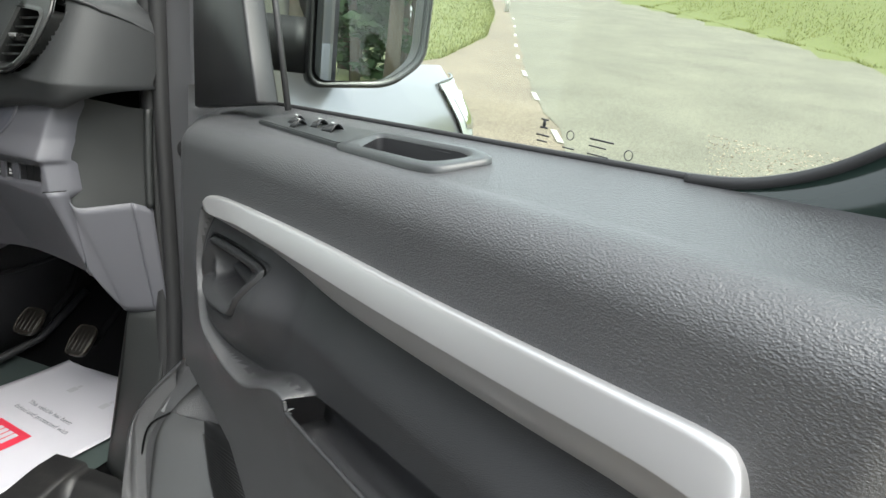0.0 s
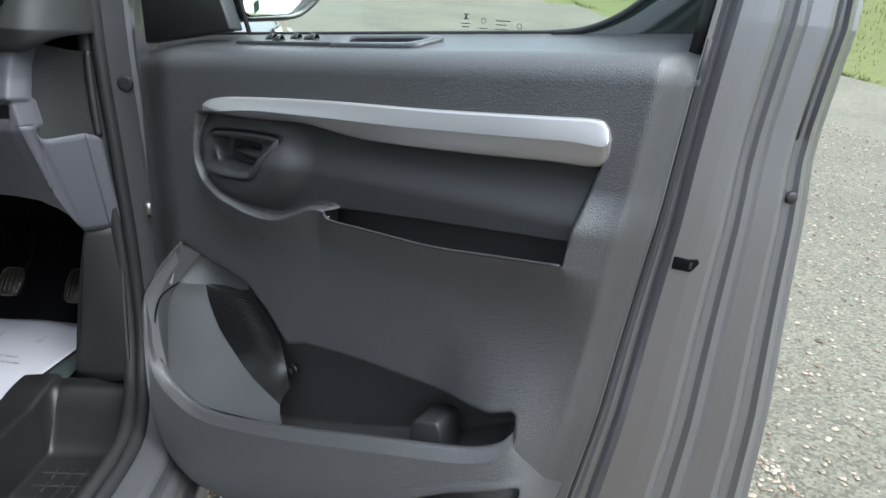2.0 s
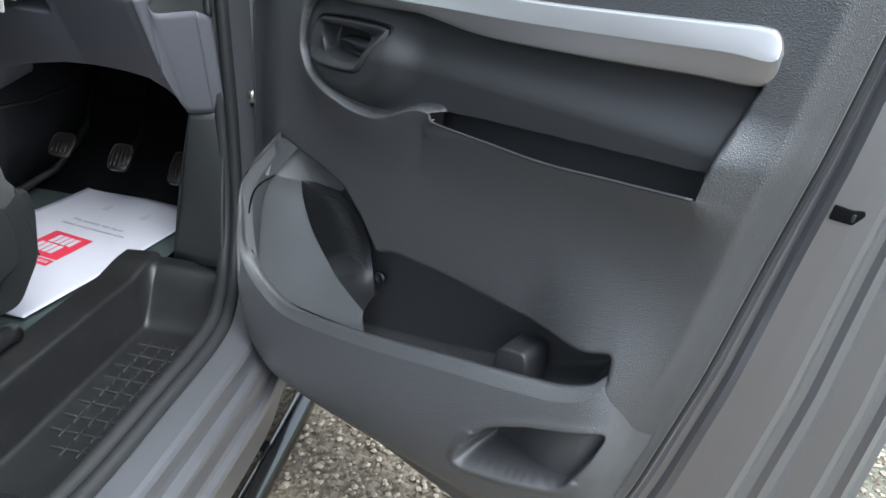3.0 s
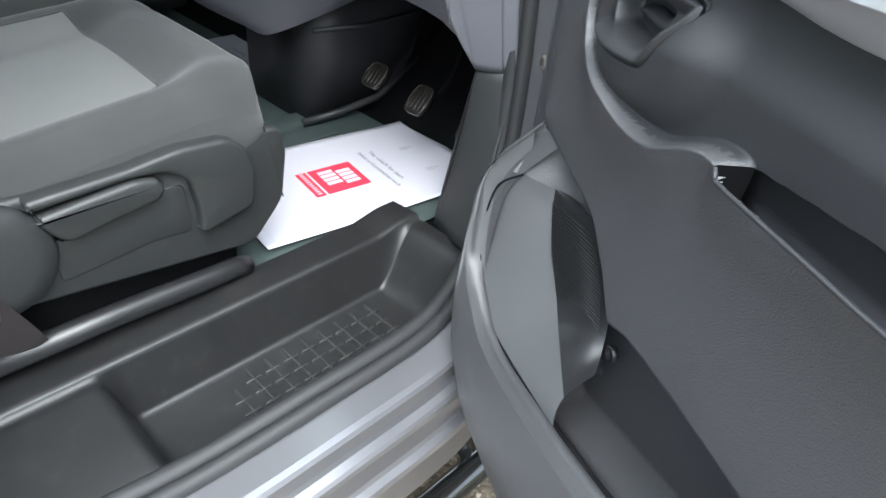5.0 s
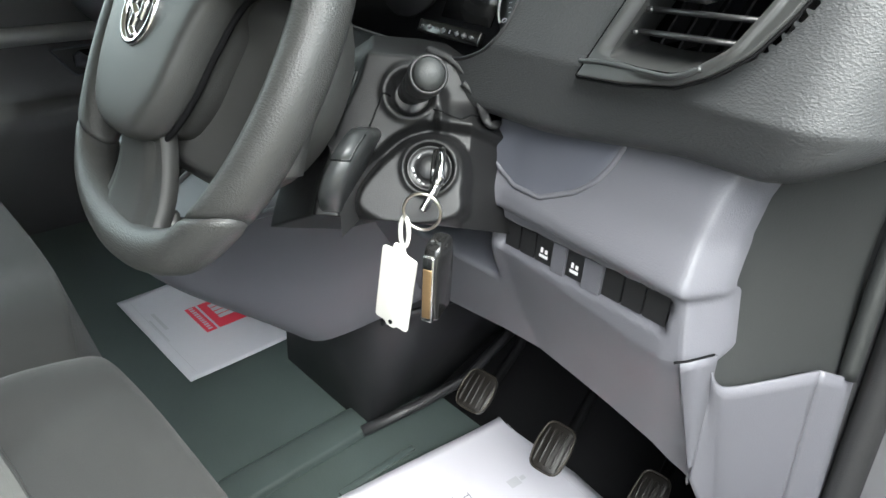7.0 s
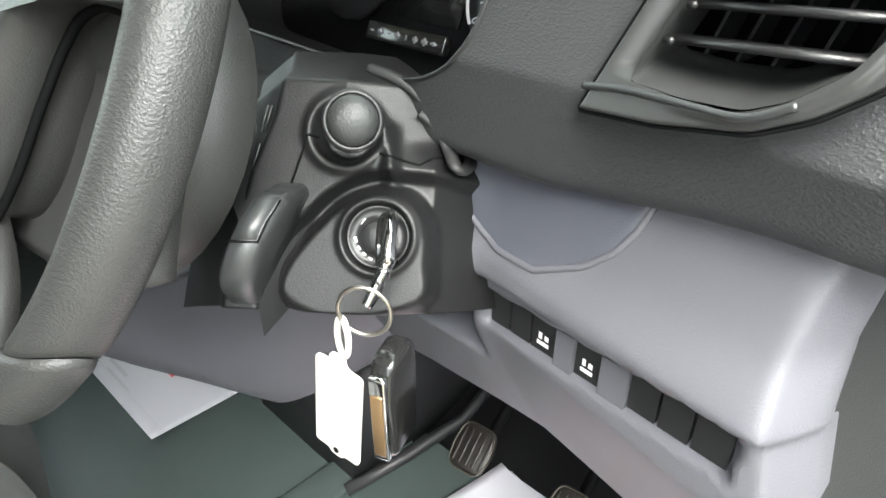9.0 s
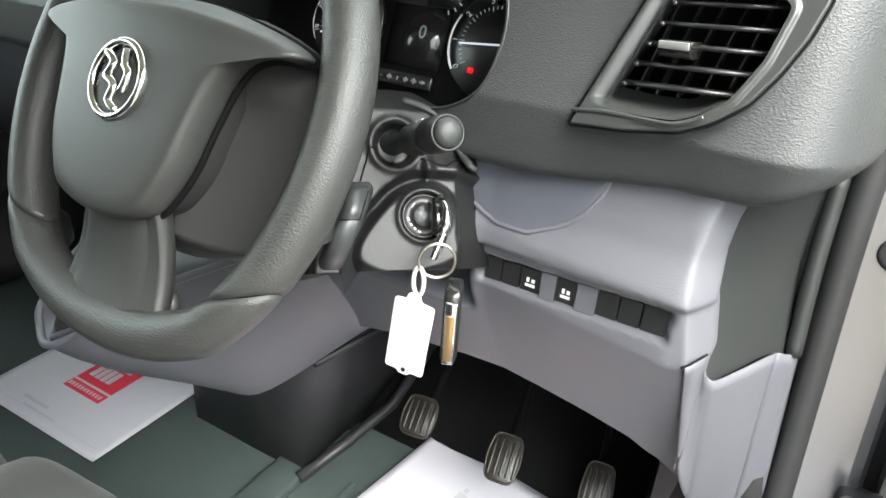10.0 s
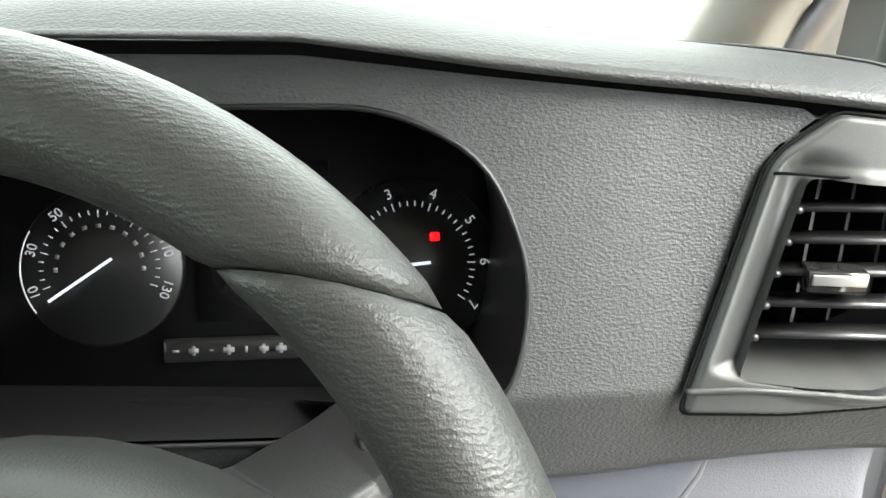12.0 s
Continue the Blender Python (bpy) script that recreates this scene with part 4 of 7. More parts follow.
part("windscreen_band", tube([(-0.8, 0.42, 1.372), (-0.3, 0.53, 1.372), (0.3, 0.53, 1.372), (0.62, 0.47, 1.37), (0.85, 0.38, 1.37)], 0.012, 8), GLOSSBLACK, van)
# bonnet and front wing seen past the mirror
part("bonnet", sheet(np.linspace(-0.87, 0.87, 24), np.linspace(0.5, 1.42, 18), lambda x, y: (x * (1 - 0.06 * max(0, y - 0.7)), y, 1.335 - 0.06 * (y - 0.5) - 0.9 * max(0, y - 1.12) ** 1.6 - 0.025 * abs(x / 0.87) ** 6)), PAINT, van)


def wing_x(y, z):
    return lerp(z, (0.42, 0.8, 1.11, 1.18, 1.24, 1.31, 1.345, 1.366), (1.0, 1.065, 1.045, 1.02, 0.985, 0.94, 0.905, 0.865)) - 0.35 * max(0, (y - 1.12) / 0.4) ** 1.8


part("front_wing", sheet(np.linspace(0.13, 1.42, 36), np.linspace(0, 1, 30), lambda y, t: Vector((wing_x(y, 0.42 + t * 0.912), y, 0.42 + t * 0.912 * (1 - 0.25 * max(0, y - 1.12))))), PAINT, van, "grey front wing")
lamp = empty("headlamp", Matrix(), "clear swept headlamp in the front wing", "headlamp")
LAMP = material("lamp_plastic", (0.30, 0.32, 0.32), 0.1, vary=0.3, scale=30, coat=0.8)


def lamp_pt(s, t, out):
    y = 1.0 + 0.24 * s + 0.05 * (1 - t)
    z = 1.10 + 0.205 * t * (0.75 + 0.25 * s) + 0.03 * (1 - s)
    return Vector((wing_x(y, z) + out + 0.010 * math.sin(math.pi * s) * math.sin(math.pi * t), y, z))


part("lamp_lens", thicken(sheet(np.linspace(0, 1, 12), np.linspace(0, 1, 12), lambda s, t: lamp_pt(s, t, 0.008)), 0.004), LAMP, lamp, "clear lamp lens")
part("lamp_edge", tube([lamp_pt(0, t, 0.007) for t in np.linspace(0, 1, 8)] + [lamp_pt(s, 1, 0.007) for s in np.linspace(0.1, 1, 8)], 0.004, 6), GLOSSBLACK, lamp)
part("lamp_reflector", thicken(sheet(np.linspace(0.2, 0.8, 8), np.linspace(0.2, 0.8, 8), lambda s, t: lamp_pt(s, t, 0.0115)), 0.002), CHROME, lamp)

# ---- moulded step well and kick panel ----
STEP = material("step_plastic", (0.012, 0.012, 0.0125), 0.42, grain=0.4, grain_scale=900, vary=0.15, stain=0.25, stain_colour=Vector((0.06, 0.056, 0.05)), stain_scale=30)
# ribs lighter than the step moulding
RIB = material("pale_rib_plastic", (0.026, 0.026, 0.026), 0.45, vary=0.3, scale=60)
step_well = empty("step_well", Matrix(), "black moulded plastic entry step with tread ribs", "step")


def well():
    """Rim, steep inner wall, tread floor and outer upstand of the step."""
    ys = np.linspace(-0.10, -0.95, 110)
    rows = []
    for y in ys:
        xo = lerp(-y, (0.10, 0.14, 0.21, 0.32, 0.5, 0.75, 0.9), (0.905, 0.925, 0.955, 0.978, 0.98, 0.975, 0.96))
        e = float(step(np.array(-y), 0.13, 0.215)) * (1 - float(step(np.array(-y), 0.69, 0.73)))
        f = 0.57 - 0.10 * e
        xi = 0.755
        prof = [(xi - 0.075, 0.572), (xi - 0.012, 0.578), (xi - 0.003, 0.577), (xi, 0.574), (xi + 0.002, 0.568), (xi + 0.016, f + 0.008 * e), (xi + 0.018, f + 0.004 * e), (xi + 0.022, f + 0.001), (xi + 0.030, f), (xo - 0.05, f + 0.002), (xo - 0.035, f + 0.006 * e), (xo - 0.02, f + 0.05 * e), (xo - 0.012, 0.566), (xo, 0.572)]
        rows.append([Vector((x, y, z + 0.012 * (1 - e) * (1 if y > -0.2 else 0))) for x, z in prof])
    bm = sheet(list(range(14)), list(range(len(ys))), lambda j, i: rows[i][j])
    bmesh.ops.recalc_face_normals(bm, faces=bm.faces[:])
    return part("well_moulding", bm, STEP, step_well)


well()
for i in range(5):
    for j in range(9):
        y = -0.27 - 0.036 * j
        x = 0.806 + 0.028 * i
        if (i == 0 and j > 7) or x > 0.93:
            continue
        part("tread_rib", box(x - 0.0115, x + 0.0115, y - 0.0016, y + 0.0016, 0.466, 0.4765, 0.0014), RIB, step_well)
        if i < 4:
            part("tread_rib", box(x + 0.0125, x + 0.0157, y - 0.015, y + 0.014, 0.466, 0.476, 0.0014), RIB, step_well)
KICK = [Vector(p) for p in ((0.772, -0.070, 0.566), (0.915, -0.124, 0.600), (0.884, -0.022, 0.905), (0.815, -0.050, 0.900))]
kick = part("kick_panel", thicken(sheet(np.linspace(0, 1, 14), np.linspace(0, 1, 16), lambda s, t: KICK[0].lerp(KICK[1], s).lerp(KICK[3].lerp(KICK[2], s), t) + Vector((-0.010, 0.012, 0)) * math.sin(math.pi * t) + Vector((0.012, -0.012, 0)) * math.sin(math.pi * s) * (1 - t)), -0.003), ENDCAP)
tagged(kick, "dark plastic kick panel at the foot of the pillar", "kick panel")
part("kick_return", sheet((0, 1), np.linspace(0, 1, 8), lambda s, t: KICK[0].lerp(KICK[3], t) + Vector((-0.02 * s, 0.4 * s, 0.0))), BLACK, kick)

# ---- floor ----
MAT = material("ribbed_rubber_mat", (0.055, 0.071, 0.069), 0.38, grain=0.5, grain_scale=300, vary=0.2, scale=12)
mat = tagged(part("floor_mat", sheet(np.linspace(-0.88, 0.745, 60), np.linspace(-1.1, 0.15, 46), lambda x, y: (x, y, 0.556 + 0.012 * float(step(np.array(y), 0.1, 0.2)) + 0.9 * max(0, y - 0.17) * 0.7)), MAT), "black rubber cab floor mat", "floor mat")
# toe board coloured near-black to hold the shade behind the pedals
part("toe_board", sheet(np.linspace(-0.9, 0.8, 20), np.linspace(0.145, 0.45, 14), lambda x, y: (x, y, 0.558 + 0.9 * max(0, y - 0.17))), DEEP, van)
for k in range(7):
    part("mat_rib", box(0.33 + 0.024 * k, 0.342 + 0.024 * k, -0.12 + 0.004 * k, 0.03 + 0.002 * k, 0.556, 0.562, 0.002), MAT, mat)
part("mat_step", box(0.2, 0.262, -0.6, 0.12, 0.55, 0.572, 0.006), MAT, mat, "raised edge of the mat")

PAPER = material("white_paper", (0.50, 0.495, 0.55), 0.7, vary=0.03, scale=20)
RED = material("red_print", (0.62, 0.035, 0.07), 0.6, vary=0.06)
INK = material("grey_ink", (0.12, 0.12, 0.14), 0.7, vary=0.05)


def paper_mat(name, m, w, h, label, curl):
    """A printed paper floor sheet, slightly curled. Local x across, y along its reading direction."""
    top = empty(name, m, label, "paper mat")

    def lift(x, y):
        return curl * (max(0, abs(x) / (w / 2) - 0.75) ** 2 * 4 + 0.6 * max(0, y / (h / 2) - 0.6) ** 2 * 4) + 0.003 * math.sin(9 * x + 3) * math.cos(7 * y)

    def lie(x, y, up=0.0):
        return Vector((x, y, lift(x, y) + up))

    part("sheet", thicken(sheet(np.linspace(-w / 2, w / 2, 24), np.linspace(-h / 2, h / 2, 28), lie), 0.0004), PAPER, top)

    def patch(nm, x0, x1, y0, y1, up, mat, n=6):
        part(nm, sheet(np.linspace(x0, x1, n), np.linspace(y0, y1, n), lambda x, y: lie(x, y, up)), mat, top)

    patch("red_panel", -0.05, 0.05, -0.078, 0.026, 0.0016, RED, 10)
    patch("red_band", -0.05, 0.05, -0.106, -0.083, 0.0016, RED, 8)
    for x0, x1, y0, y1 in ((-0.026, 0.034, -0.022, 0.012), (-0.036, 0.024, -0.062, -0.027)):
        for k in range(4):
            a = x0 + (x1 - x0) * k / 4
            patch("logo_block", a, a + (x1 - x0) / 4 - 0.003, y0, y1, 0.0026, PAPER, 4)
    for k in range(11):
        patch("band_mark", -0.046 + 0.0084 * k, -0.041 + 0.0084 * k, -0.099, -0.090, 0.0026, PAPER, 2)
    for line, y in (("This vehicle has been", 0.095), ("polished and protected with", 0.07)):
        ob = writing("print_line", line, 0.0165, Matrix.Translation(lie(0, y, 0.0016)), INK, top, 0.0)
    for x in (-0.045, 0.062):
        patch("crest", x - 0.008, x + 0.008, 0.165, 0.186, 0.0016, material("faint_ink", (0.42, 0.42, 0.46), 0.7), 3)
        patch("crest", x - 0.004, x + 0.004, 0.188, 0.198, 0.0016, bpy.data.materials["faint_ink"], 2)
    for x0, x1, y0, y1 in ((-w / 2 + 0.02, w / 2 - 0.02, h / 2 - 0.021, h / 2 - 0.02), (-w / 2 + 0.02, w / 2 - 0.02, -h / 2 + 0.02, -h / 2 + 0.021), (-0.08, -0.01, -0.165, -0.158), (-0.06, 0.03, -0.178, -0.174)):
        patch("rule", x0, x1, y0, y1, 0.0014, bpy.data.materials["faint_ink"], 8)
    return top


paper_mat("paper_mat", pose(0.522, -0.085, 0.566, 0, 0, -8), 0.335, 0.54, "white printed paper mat on the driver's floor", 0.012)
paper_mat("paper_mat", pose(-0.215, 0.02, 0.566, 0, 0, 1), 0.335, 0.40, "white printed paper mat on the passenger floor", 0.004)

# ---- pedals ----
PAD = material("worn_pedal_rubber", (0.011, 0.0095, 0.008), 0.35, vary=0.3, scale=60, grain=0.5, grain_scale=600)


STEELDULL = material("worn_pedal_edge", (0.055, 0.048, 0.04), 0.4, metal=0.6, vary=0.3, scale=80)


def pedal(x, y, z, w, h, label, lean=40):
    top = empty("pedal", pose(x, y, z, lean, 0, 8), label, "pedal", "foot pedals")
    pad = rounded([(-w * 0.8, -h), (w * 0.8, -h), (w, 0), (w * 0.8, h), (-w * 0.8, h), (-w, 0)], 0.012)
    part("pedal_pad", prism(pad, 0.012, None, 0.003), PAD, top)
    for k in range(5):
        part("pad_rib", box(-w * 0.75 + k * w * 0.36, -w * 0.75 + k * w * 0.36 + 0.004, -h * 0.75, h * 0.75, 0.012, 0.0145, 0.001), PAD, top)
    part("pedal_rim", tube([(a, b, 0.012) for a, b in pad], 0.0013, 6, closed=True), STEELDULL, top, "worn metal edge")
    part("pedal_arm", tube([(0, 0, 0), (0, 0.01, -0.03), (0.0, 0.10, -0.05), (0.0, 0.25, 0.0)], 0.008, 8), DEEP, top)
    return top


pedal(0.437, 0.062, 0.728, 0.027, 0.03, "worn clutch pedal with ribbed rubber pad")
pedal(0.578, 0.064, 0.72, 0.025, 0.034, "worn brake pedal with ribbed rubber pad")
pedal(0.708, 0.09, 0.706, 0.022, 0.042, "worn accelerator pedal with ribbed rubber pad")


# ---- dashboard ----
dash = empty("dashboard", Matrix(), "black soft upper dashboard over grey lower panels", "dashboard")
HOOD = ((-0.87, 0.1, 0.2, 0.3, 0.4, 0.5, 0.58, 0.65, 0.74, 0.80, 0.835, 0.86, 0.875), (1.40, 1.40, 1.408, 1.421, 1.429, 1.429, 1.421, 1.415, 1.408, 1.402, 1.392, 1.374, 1.345))
BINNACLE = rounded([(0.272, 1.272), (0.55, 1.264), (0.59, 1.285), (0.60, 1.335), (0.58, 1.385), (0.535, 1.406), (0.35, 1.406), (0.285, 1.388), (0.262, 1.33)], 0.03, 5)
VENT = rounded([(0.6645, 1.2783), (0.7021, 1.382), (0.7085, 1.3905), (0.7308, 1.4070), (0.7866, 1.4035), (0.8040, 1.3975), (0.8085, 1.3790), (0.8027, 1.3570), (0.7934, 1.3361), (0.7814, 1.3167), (0.7639, 1.3022), (0.7452, 1.2925), (0.7068, 1.2840)], 0.004, 3)
VENT_IN = rounded([(0.6880, 1.2965), (0.7174, 1.3803), (0.7514, 1.3803), (0.7795, 1.3790), (0.7885, 1.3740), (0.7819, 1.3432), (0.7697, 1.3190), (0.7539, 1.3060), (0.7400, 1.2995), (0.7160, 1.2968)], 0.004, 3)


def pod_low(x):
    """Lower edge of the upper dash, which rises towards the outer end."""
    return 1.226 + 0.019 * step(x, 0.62, 0.77) + 0.035 * step(x, 0.79, 0.875)


def pod_y(x, z):
    """Face of the upper dash (arrays)."""
    y = -0.152 + 0.385 * np.maximum(0, z - 1.285) + (0.09 + 0.30 * step(x, 0.68, 0.80)) * np.maximum(0, 1.285 - z) - 0.022 * step(x, 0.66, 0.80)
    y = y + 0.014 * (1 - np.sqrt(np.clip(1 - np.clip((pod_low(x) + 0.014 - z) / 0.014, 0, 1) ** 2, 0, 1)))
    y = y + 0.16 * (1 - np.sqrt(np.clip(1 - np.clip((x - 0.80) / 0.072, 0, 1) ** 2.4, 0, 1)))
    return y


def snap(bm, outlines, y_of, reach=0.004):
    """Draws the ragged border of a cut sheet onto the outlines it was cut by."""
    lines = [[(np.array(p), np.array(q)) for p, q in zip(o, list(o[1:]) + [o[0]])] for o in outlines]
    for v in bm.verts:
        if not v.is_boundary:
            continue
        here, best, to = np.array((v.co.x, v.co.z)), reach, None
        for line in lines:
            for a, b in line:
                e = b - a
                c = a + e * np.clip((here - a) @ e / max(e @ e, 1e-12), 0, 1)
                far = float(np.hypot(*(here - c)))
                if far < best:
                    best, to = far, c
        if to is not None:
            dy = v.co.y - float(y_of(np.array(here[0]), np.array(here[1])))
            v.co = (to[0], float(y_of(np.array(to[0]), np.array(to[1]))) + dy, to[1])


def pod_face():
    xs = np.concatenate([np.linspace(-0.87, 0.2, 60), np.linspace(0.206, 0.871, 190)])
    zs = np.linspace(1.229, 1.418, 74)
    X, Z = np.meshgrid(xs, np.linspace(0, 1, len(zs)))
    Z = pod_low(X) + Z * (np.interp(X, *HOOD) - 0.003 + 0.009 * step(X, 0.795, 0.82) - pod_low(X))
    # the lower edge rises round the outer end
    Y = pod_y(X, Z)
    bm = sheet(list(range(len(xs))), list(range(len(zs))), lambda i, j: (X[j, i], Y[j, i], Z[j, i]))
    mids = np.array([f.calc_center_median()[:] for f in bm.faces])
    deep = (inside(mids[:, 0], mids[:, 2], BINNACLE) < -0.001) | (inside(mids[:, 0], mids[:, 2], VENT) < -0.003)
    gone = [f for f, d in zip(bm.faces, deep) if d]
    bmesh.ops.delete(bm, geom=gone, context="FACES")
    snap(bm, (BINNACLE, VENT), pod_y)
    return part("upper_face", bm, POD, dash, "black grained upper dash face")


pod_face()


def mouth_pt(i, t):
    x, z = BINNACLE[i % len(BINNACLE)]
    low = max(0.0, (1.31 - z) / 0.045)
    y0 = float(pod_y(np.array(x), np.array(z)))
    if t < 0:
        return Vector((x, y0, z))
    return Vector((x, y0 + 0.14 * t + 0.004, z - 0.05 * low * t ** 0.8))


part("binnacle_wall", sheet(list(range(len(BINNACLE))), [0, 0.08, 0.2, 0.4, 0.7, 1.0], mouth_pt, wrap=True), BLACK, dash, "black hood round the dials")
part("binnacle_edge", tube([mouth_pt(i, -1) for i in range(len(BINNACLE))], 0.0014, 8, closed=True), BLACK, dash)
# top pad with the hood over the dials


def pad_z(x, y):
    f = (y + 0.11) / 0.5
    base = lerp(x, *HOOD)
    hump = 0.013 * math.exp(-((x - 0.40) / 0.17) ** 4) * math.exp(-((y - 0.05) / 0.14) ** 2)
    far = 1.372 - 0.03 * max(0, (x - 0.7) / 0.17) ** 2
    return base + 0.009 + (far - base) * float(step(np.array(f), 0.2, 1.0)) + hump + 0.006 * math.sin(math.pi * min(1, max(0, f * 4)))


pad_xs = list(np.linspace(-0.87, 0.2, 30)) + list(np.linspace(0.21, 0.874, 70))


def pad_pt(x, q):
    end = max(0, (x - 0.80) / 0.072)
    y0 = -0.112 - 0.022 * float(step(np.array(x), 0.66, 0.8))
    if x > 0.80:
        y0 = float(pod_y(np.array(min(x, 0.8715)), np.array(lerp(x, *HOOD)))) - 0.005 * max(0, 1 - end)
    if q < 0:
        return Vector((x, y0 + 0.010 * -q + (0.03 if q < -0.9 else 0.0), lerp(x, *HOOD) + 0.009 - 0.007 * -q))
    y = y0 + q * (0.5 - y0)
    return Vector((x, y, pad_z(x, y) - 0.008 * max(0, 1 - q * 25)))


part("top_pad", sheet(pad_xs, [-1, -0.6, -0.25, 0, 0.012, 0.03, 0.06, 0.1, 0.15, 0.2, 0.26, 0.32, 0.4, 0.5, 0.62, 0.75, 0.88, 1.0], pad_pt), POD, dash, "black grained top pad")
# recessed near-black strip paints the shadow band below the pad lip
part("pad_lip_shade", sheet([x for x in pad_xs if x < 0.80], (0, 1), lambda x, t: Vector((x, float(pod_y(np.array(x), np.array(lerp(x, *HOOD) - 0.006))) + 0.006, lerp(x, *HOOD) - 0.014 + 0.0155 * t))), DEEP, dash, "near-black strip painting the shade under the top pad")
part("pad_crease", tube([Vector((x, 0.09 - 0.2 * ((x - 0.45) / 0.4) ** 2, pad_z(x, 0.09 - 0.2 * ((x - 0.45) / 0.4) ** 2) + 0.001)) for x in np.linspace(0.25, 0.82, 40)], 0.0010, 6), POD, dash, "faint moulded crease across the pad")
part("demist_slot", box(0.65, 0.83, 0.27, 0.30, 1.36, 1.376, 0.004), DEEP, dash)
# pod end with the side demister
part("pod_end", sheet(np.linspace(0, 1, 8), np.linspace(0, 1, 10), lambda s, t: Vector((0.868 + 0.004 * math.sin(math.pi * s), -0.03 + 0.33 * s, 1.245 + (0.12 - 0.03 * s) * t))), BLACK, dash)
part("side_demister", prism(rounded([(0.0, 1.262), (0.075, 1.262), (0.058, 1.335), (0.0, 1.34)], 0.008), 0.004, Matrix(((0, 0, 1, 0.872), (1, 0, 0, 0.01), (0, 1, 0, 0), (0, 0, 0, 1)))), DEEP, dash, "dark side demister vent")
for k in range(5):
    part("demister_slat", box(0.874, 0.878, 0.012, 0.078 - 0.003 * k, 1.272 + 0.013 * k, 1.276 + 0.013 * k, 0.001), BLACK, dash)

# face vent
vent = empty("air_vent", Matrix(), "black dash air vent with five slats and a tab", "air vent")


def flat_vent(x, z):
    return -0.158 + 0.45 * (z - 1.296) - 0.32 * (x - 0.692)


BEZEL = material("vent_bezel_plastic", (0.034, 0.035, 0.035), 0.40, grain=0.12, grain_scale=1500, vary=0.08)


def vent_trim():
    """Moulded trim: flat top panel, sloped strip beside the slats, sharp lower lip with a ledge behind it."""
    xs, zs = np.linspace(0.660, 0.812, 190), np.linspace(1.274, 1.412, 170)
    X, Z = np.meshgrid(xs, zs)
    out, hole = inside(X, Z, VENT), inside(X, Z, VENT_IN)
    lift = 0.0045 - 0.006 * step(out, -0.0025, 0.0005)
    lift = lift - 0.007 * step(-hole, -0.014, 0.0) * step(0.74 - X, 0.0, 0.03) * step(Z, 1.296, 1.302)
    lift = lift + 0.003 * step(-hole, -0.006, -0.002) * step(X, 0.70, 0.735) * step(1.40 - Z, 0.0, 0.03)
    Y = flat_vent(X, Z) - lift
    bm = sheet(list(range(len(xs))), list(range(len(zs))), lambda i, j: (X[j, i], Y[j, i], Z[j, i]))
    c = np.array([f.calc_center_median()[:] for f in bm.faces])
    drop = (inside(c[:, 0], c[:, 2], VENT) > 0.0005) | (inside(c[:, 0], c[:, 2], VENT_IN) < -0.0002)
    bmesh.ops.delete(bm, geom=[f for f, d in zip(bm.faces, drop) if d], context="FACES")
    snap(bm, (VENT, VENT_IN), flat_vent, 0.002)
    part("vent_trim", bm, BEZEL, vent, "satin dark grey vent surround")
    n = len(VENT_IN)
    wall = lambda i, t: Vector((VENT_IN[i % n][0], float(flat_vent(*map(np.array, VENT_IN[i % n]))) - 0.0035 + 0.045 * t, VENT_IN[i % n][1] + (0.006 * t if VENT_IN[i % n][1] < 1.31 else 0.0)))
    part("vent_throat", sheet(list(range(n)), [0, 0.1, 0.5, 1], wall, wrap=True), BEZEL, vent, "inner walls of the vent")
    lip = spline([(x, float(flat_vent(np.array(x), np.array(z))) - (0.0050 if x < 0.72 else 0.0072), z) for x, z in ((0.6665, 1.2895), (0.69, 1.2935), (0.716, 1.2955), (0.742, 1.2985), (0.758, 1.3065))], 8)
    part("vent_lip", tube(lip, 0.0016, 8), SATIN, vent, "bright edge of the vent lip")


vent_trim()
part("vent_gap", tube([Vector((x, float(flat_vent(np.array(x), np.array(z))) - 0.001, z)) for x, z in VENT], 0.0009, 6, closed=True), DEEP, vent)
part("vent_joint", tube([Vector((x, float(flat_vent(np.array(x), np.array(z))) - 0.0045, z)) for x, z in ((0.7035, 1.3815), (0.717, 1.3820), (0.751, 1.3818), (0.778, 1.3805))], 0.0008, 6), DEEP, vent)
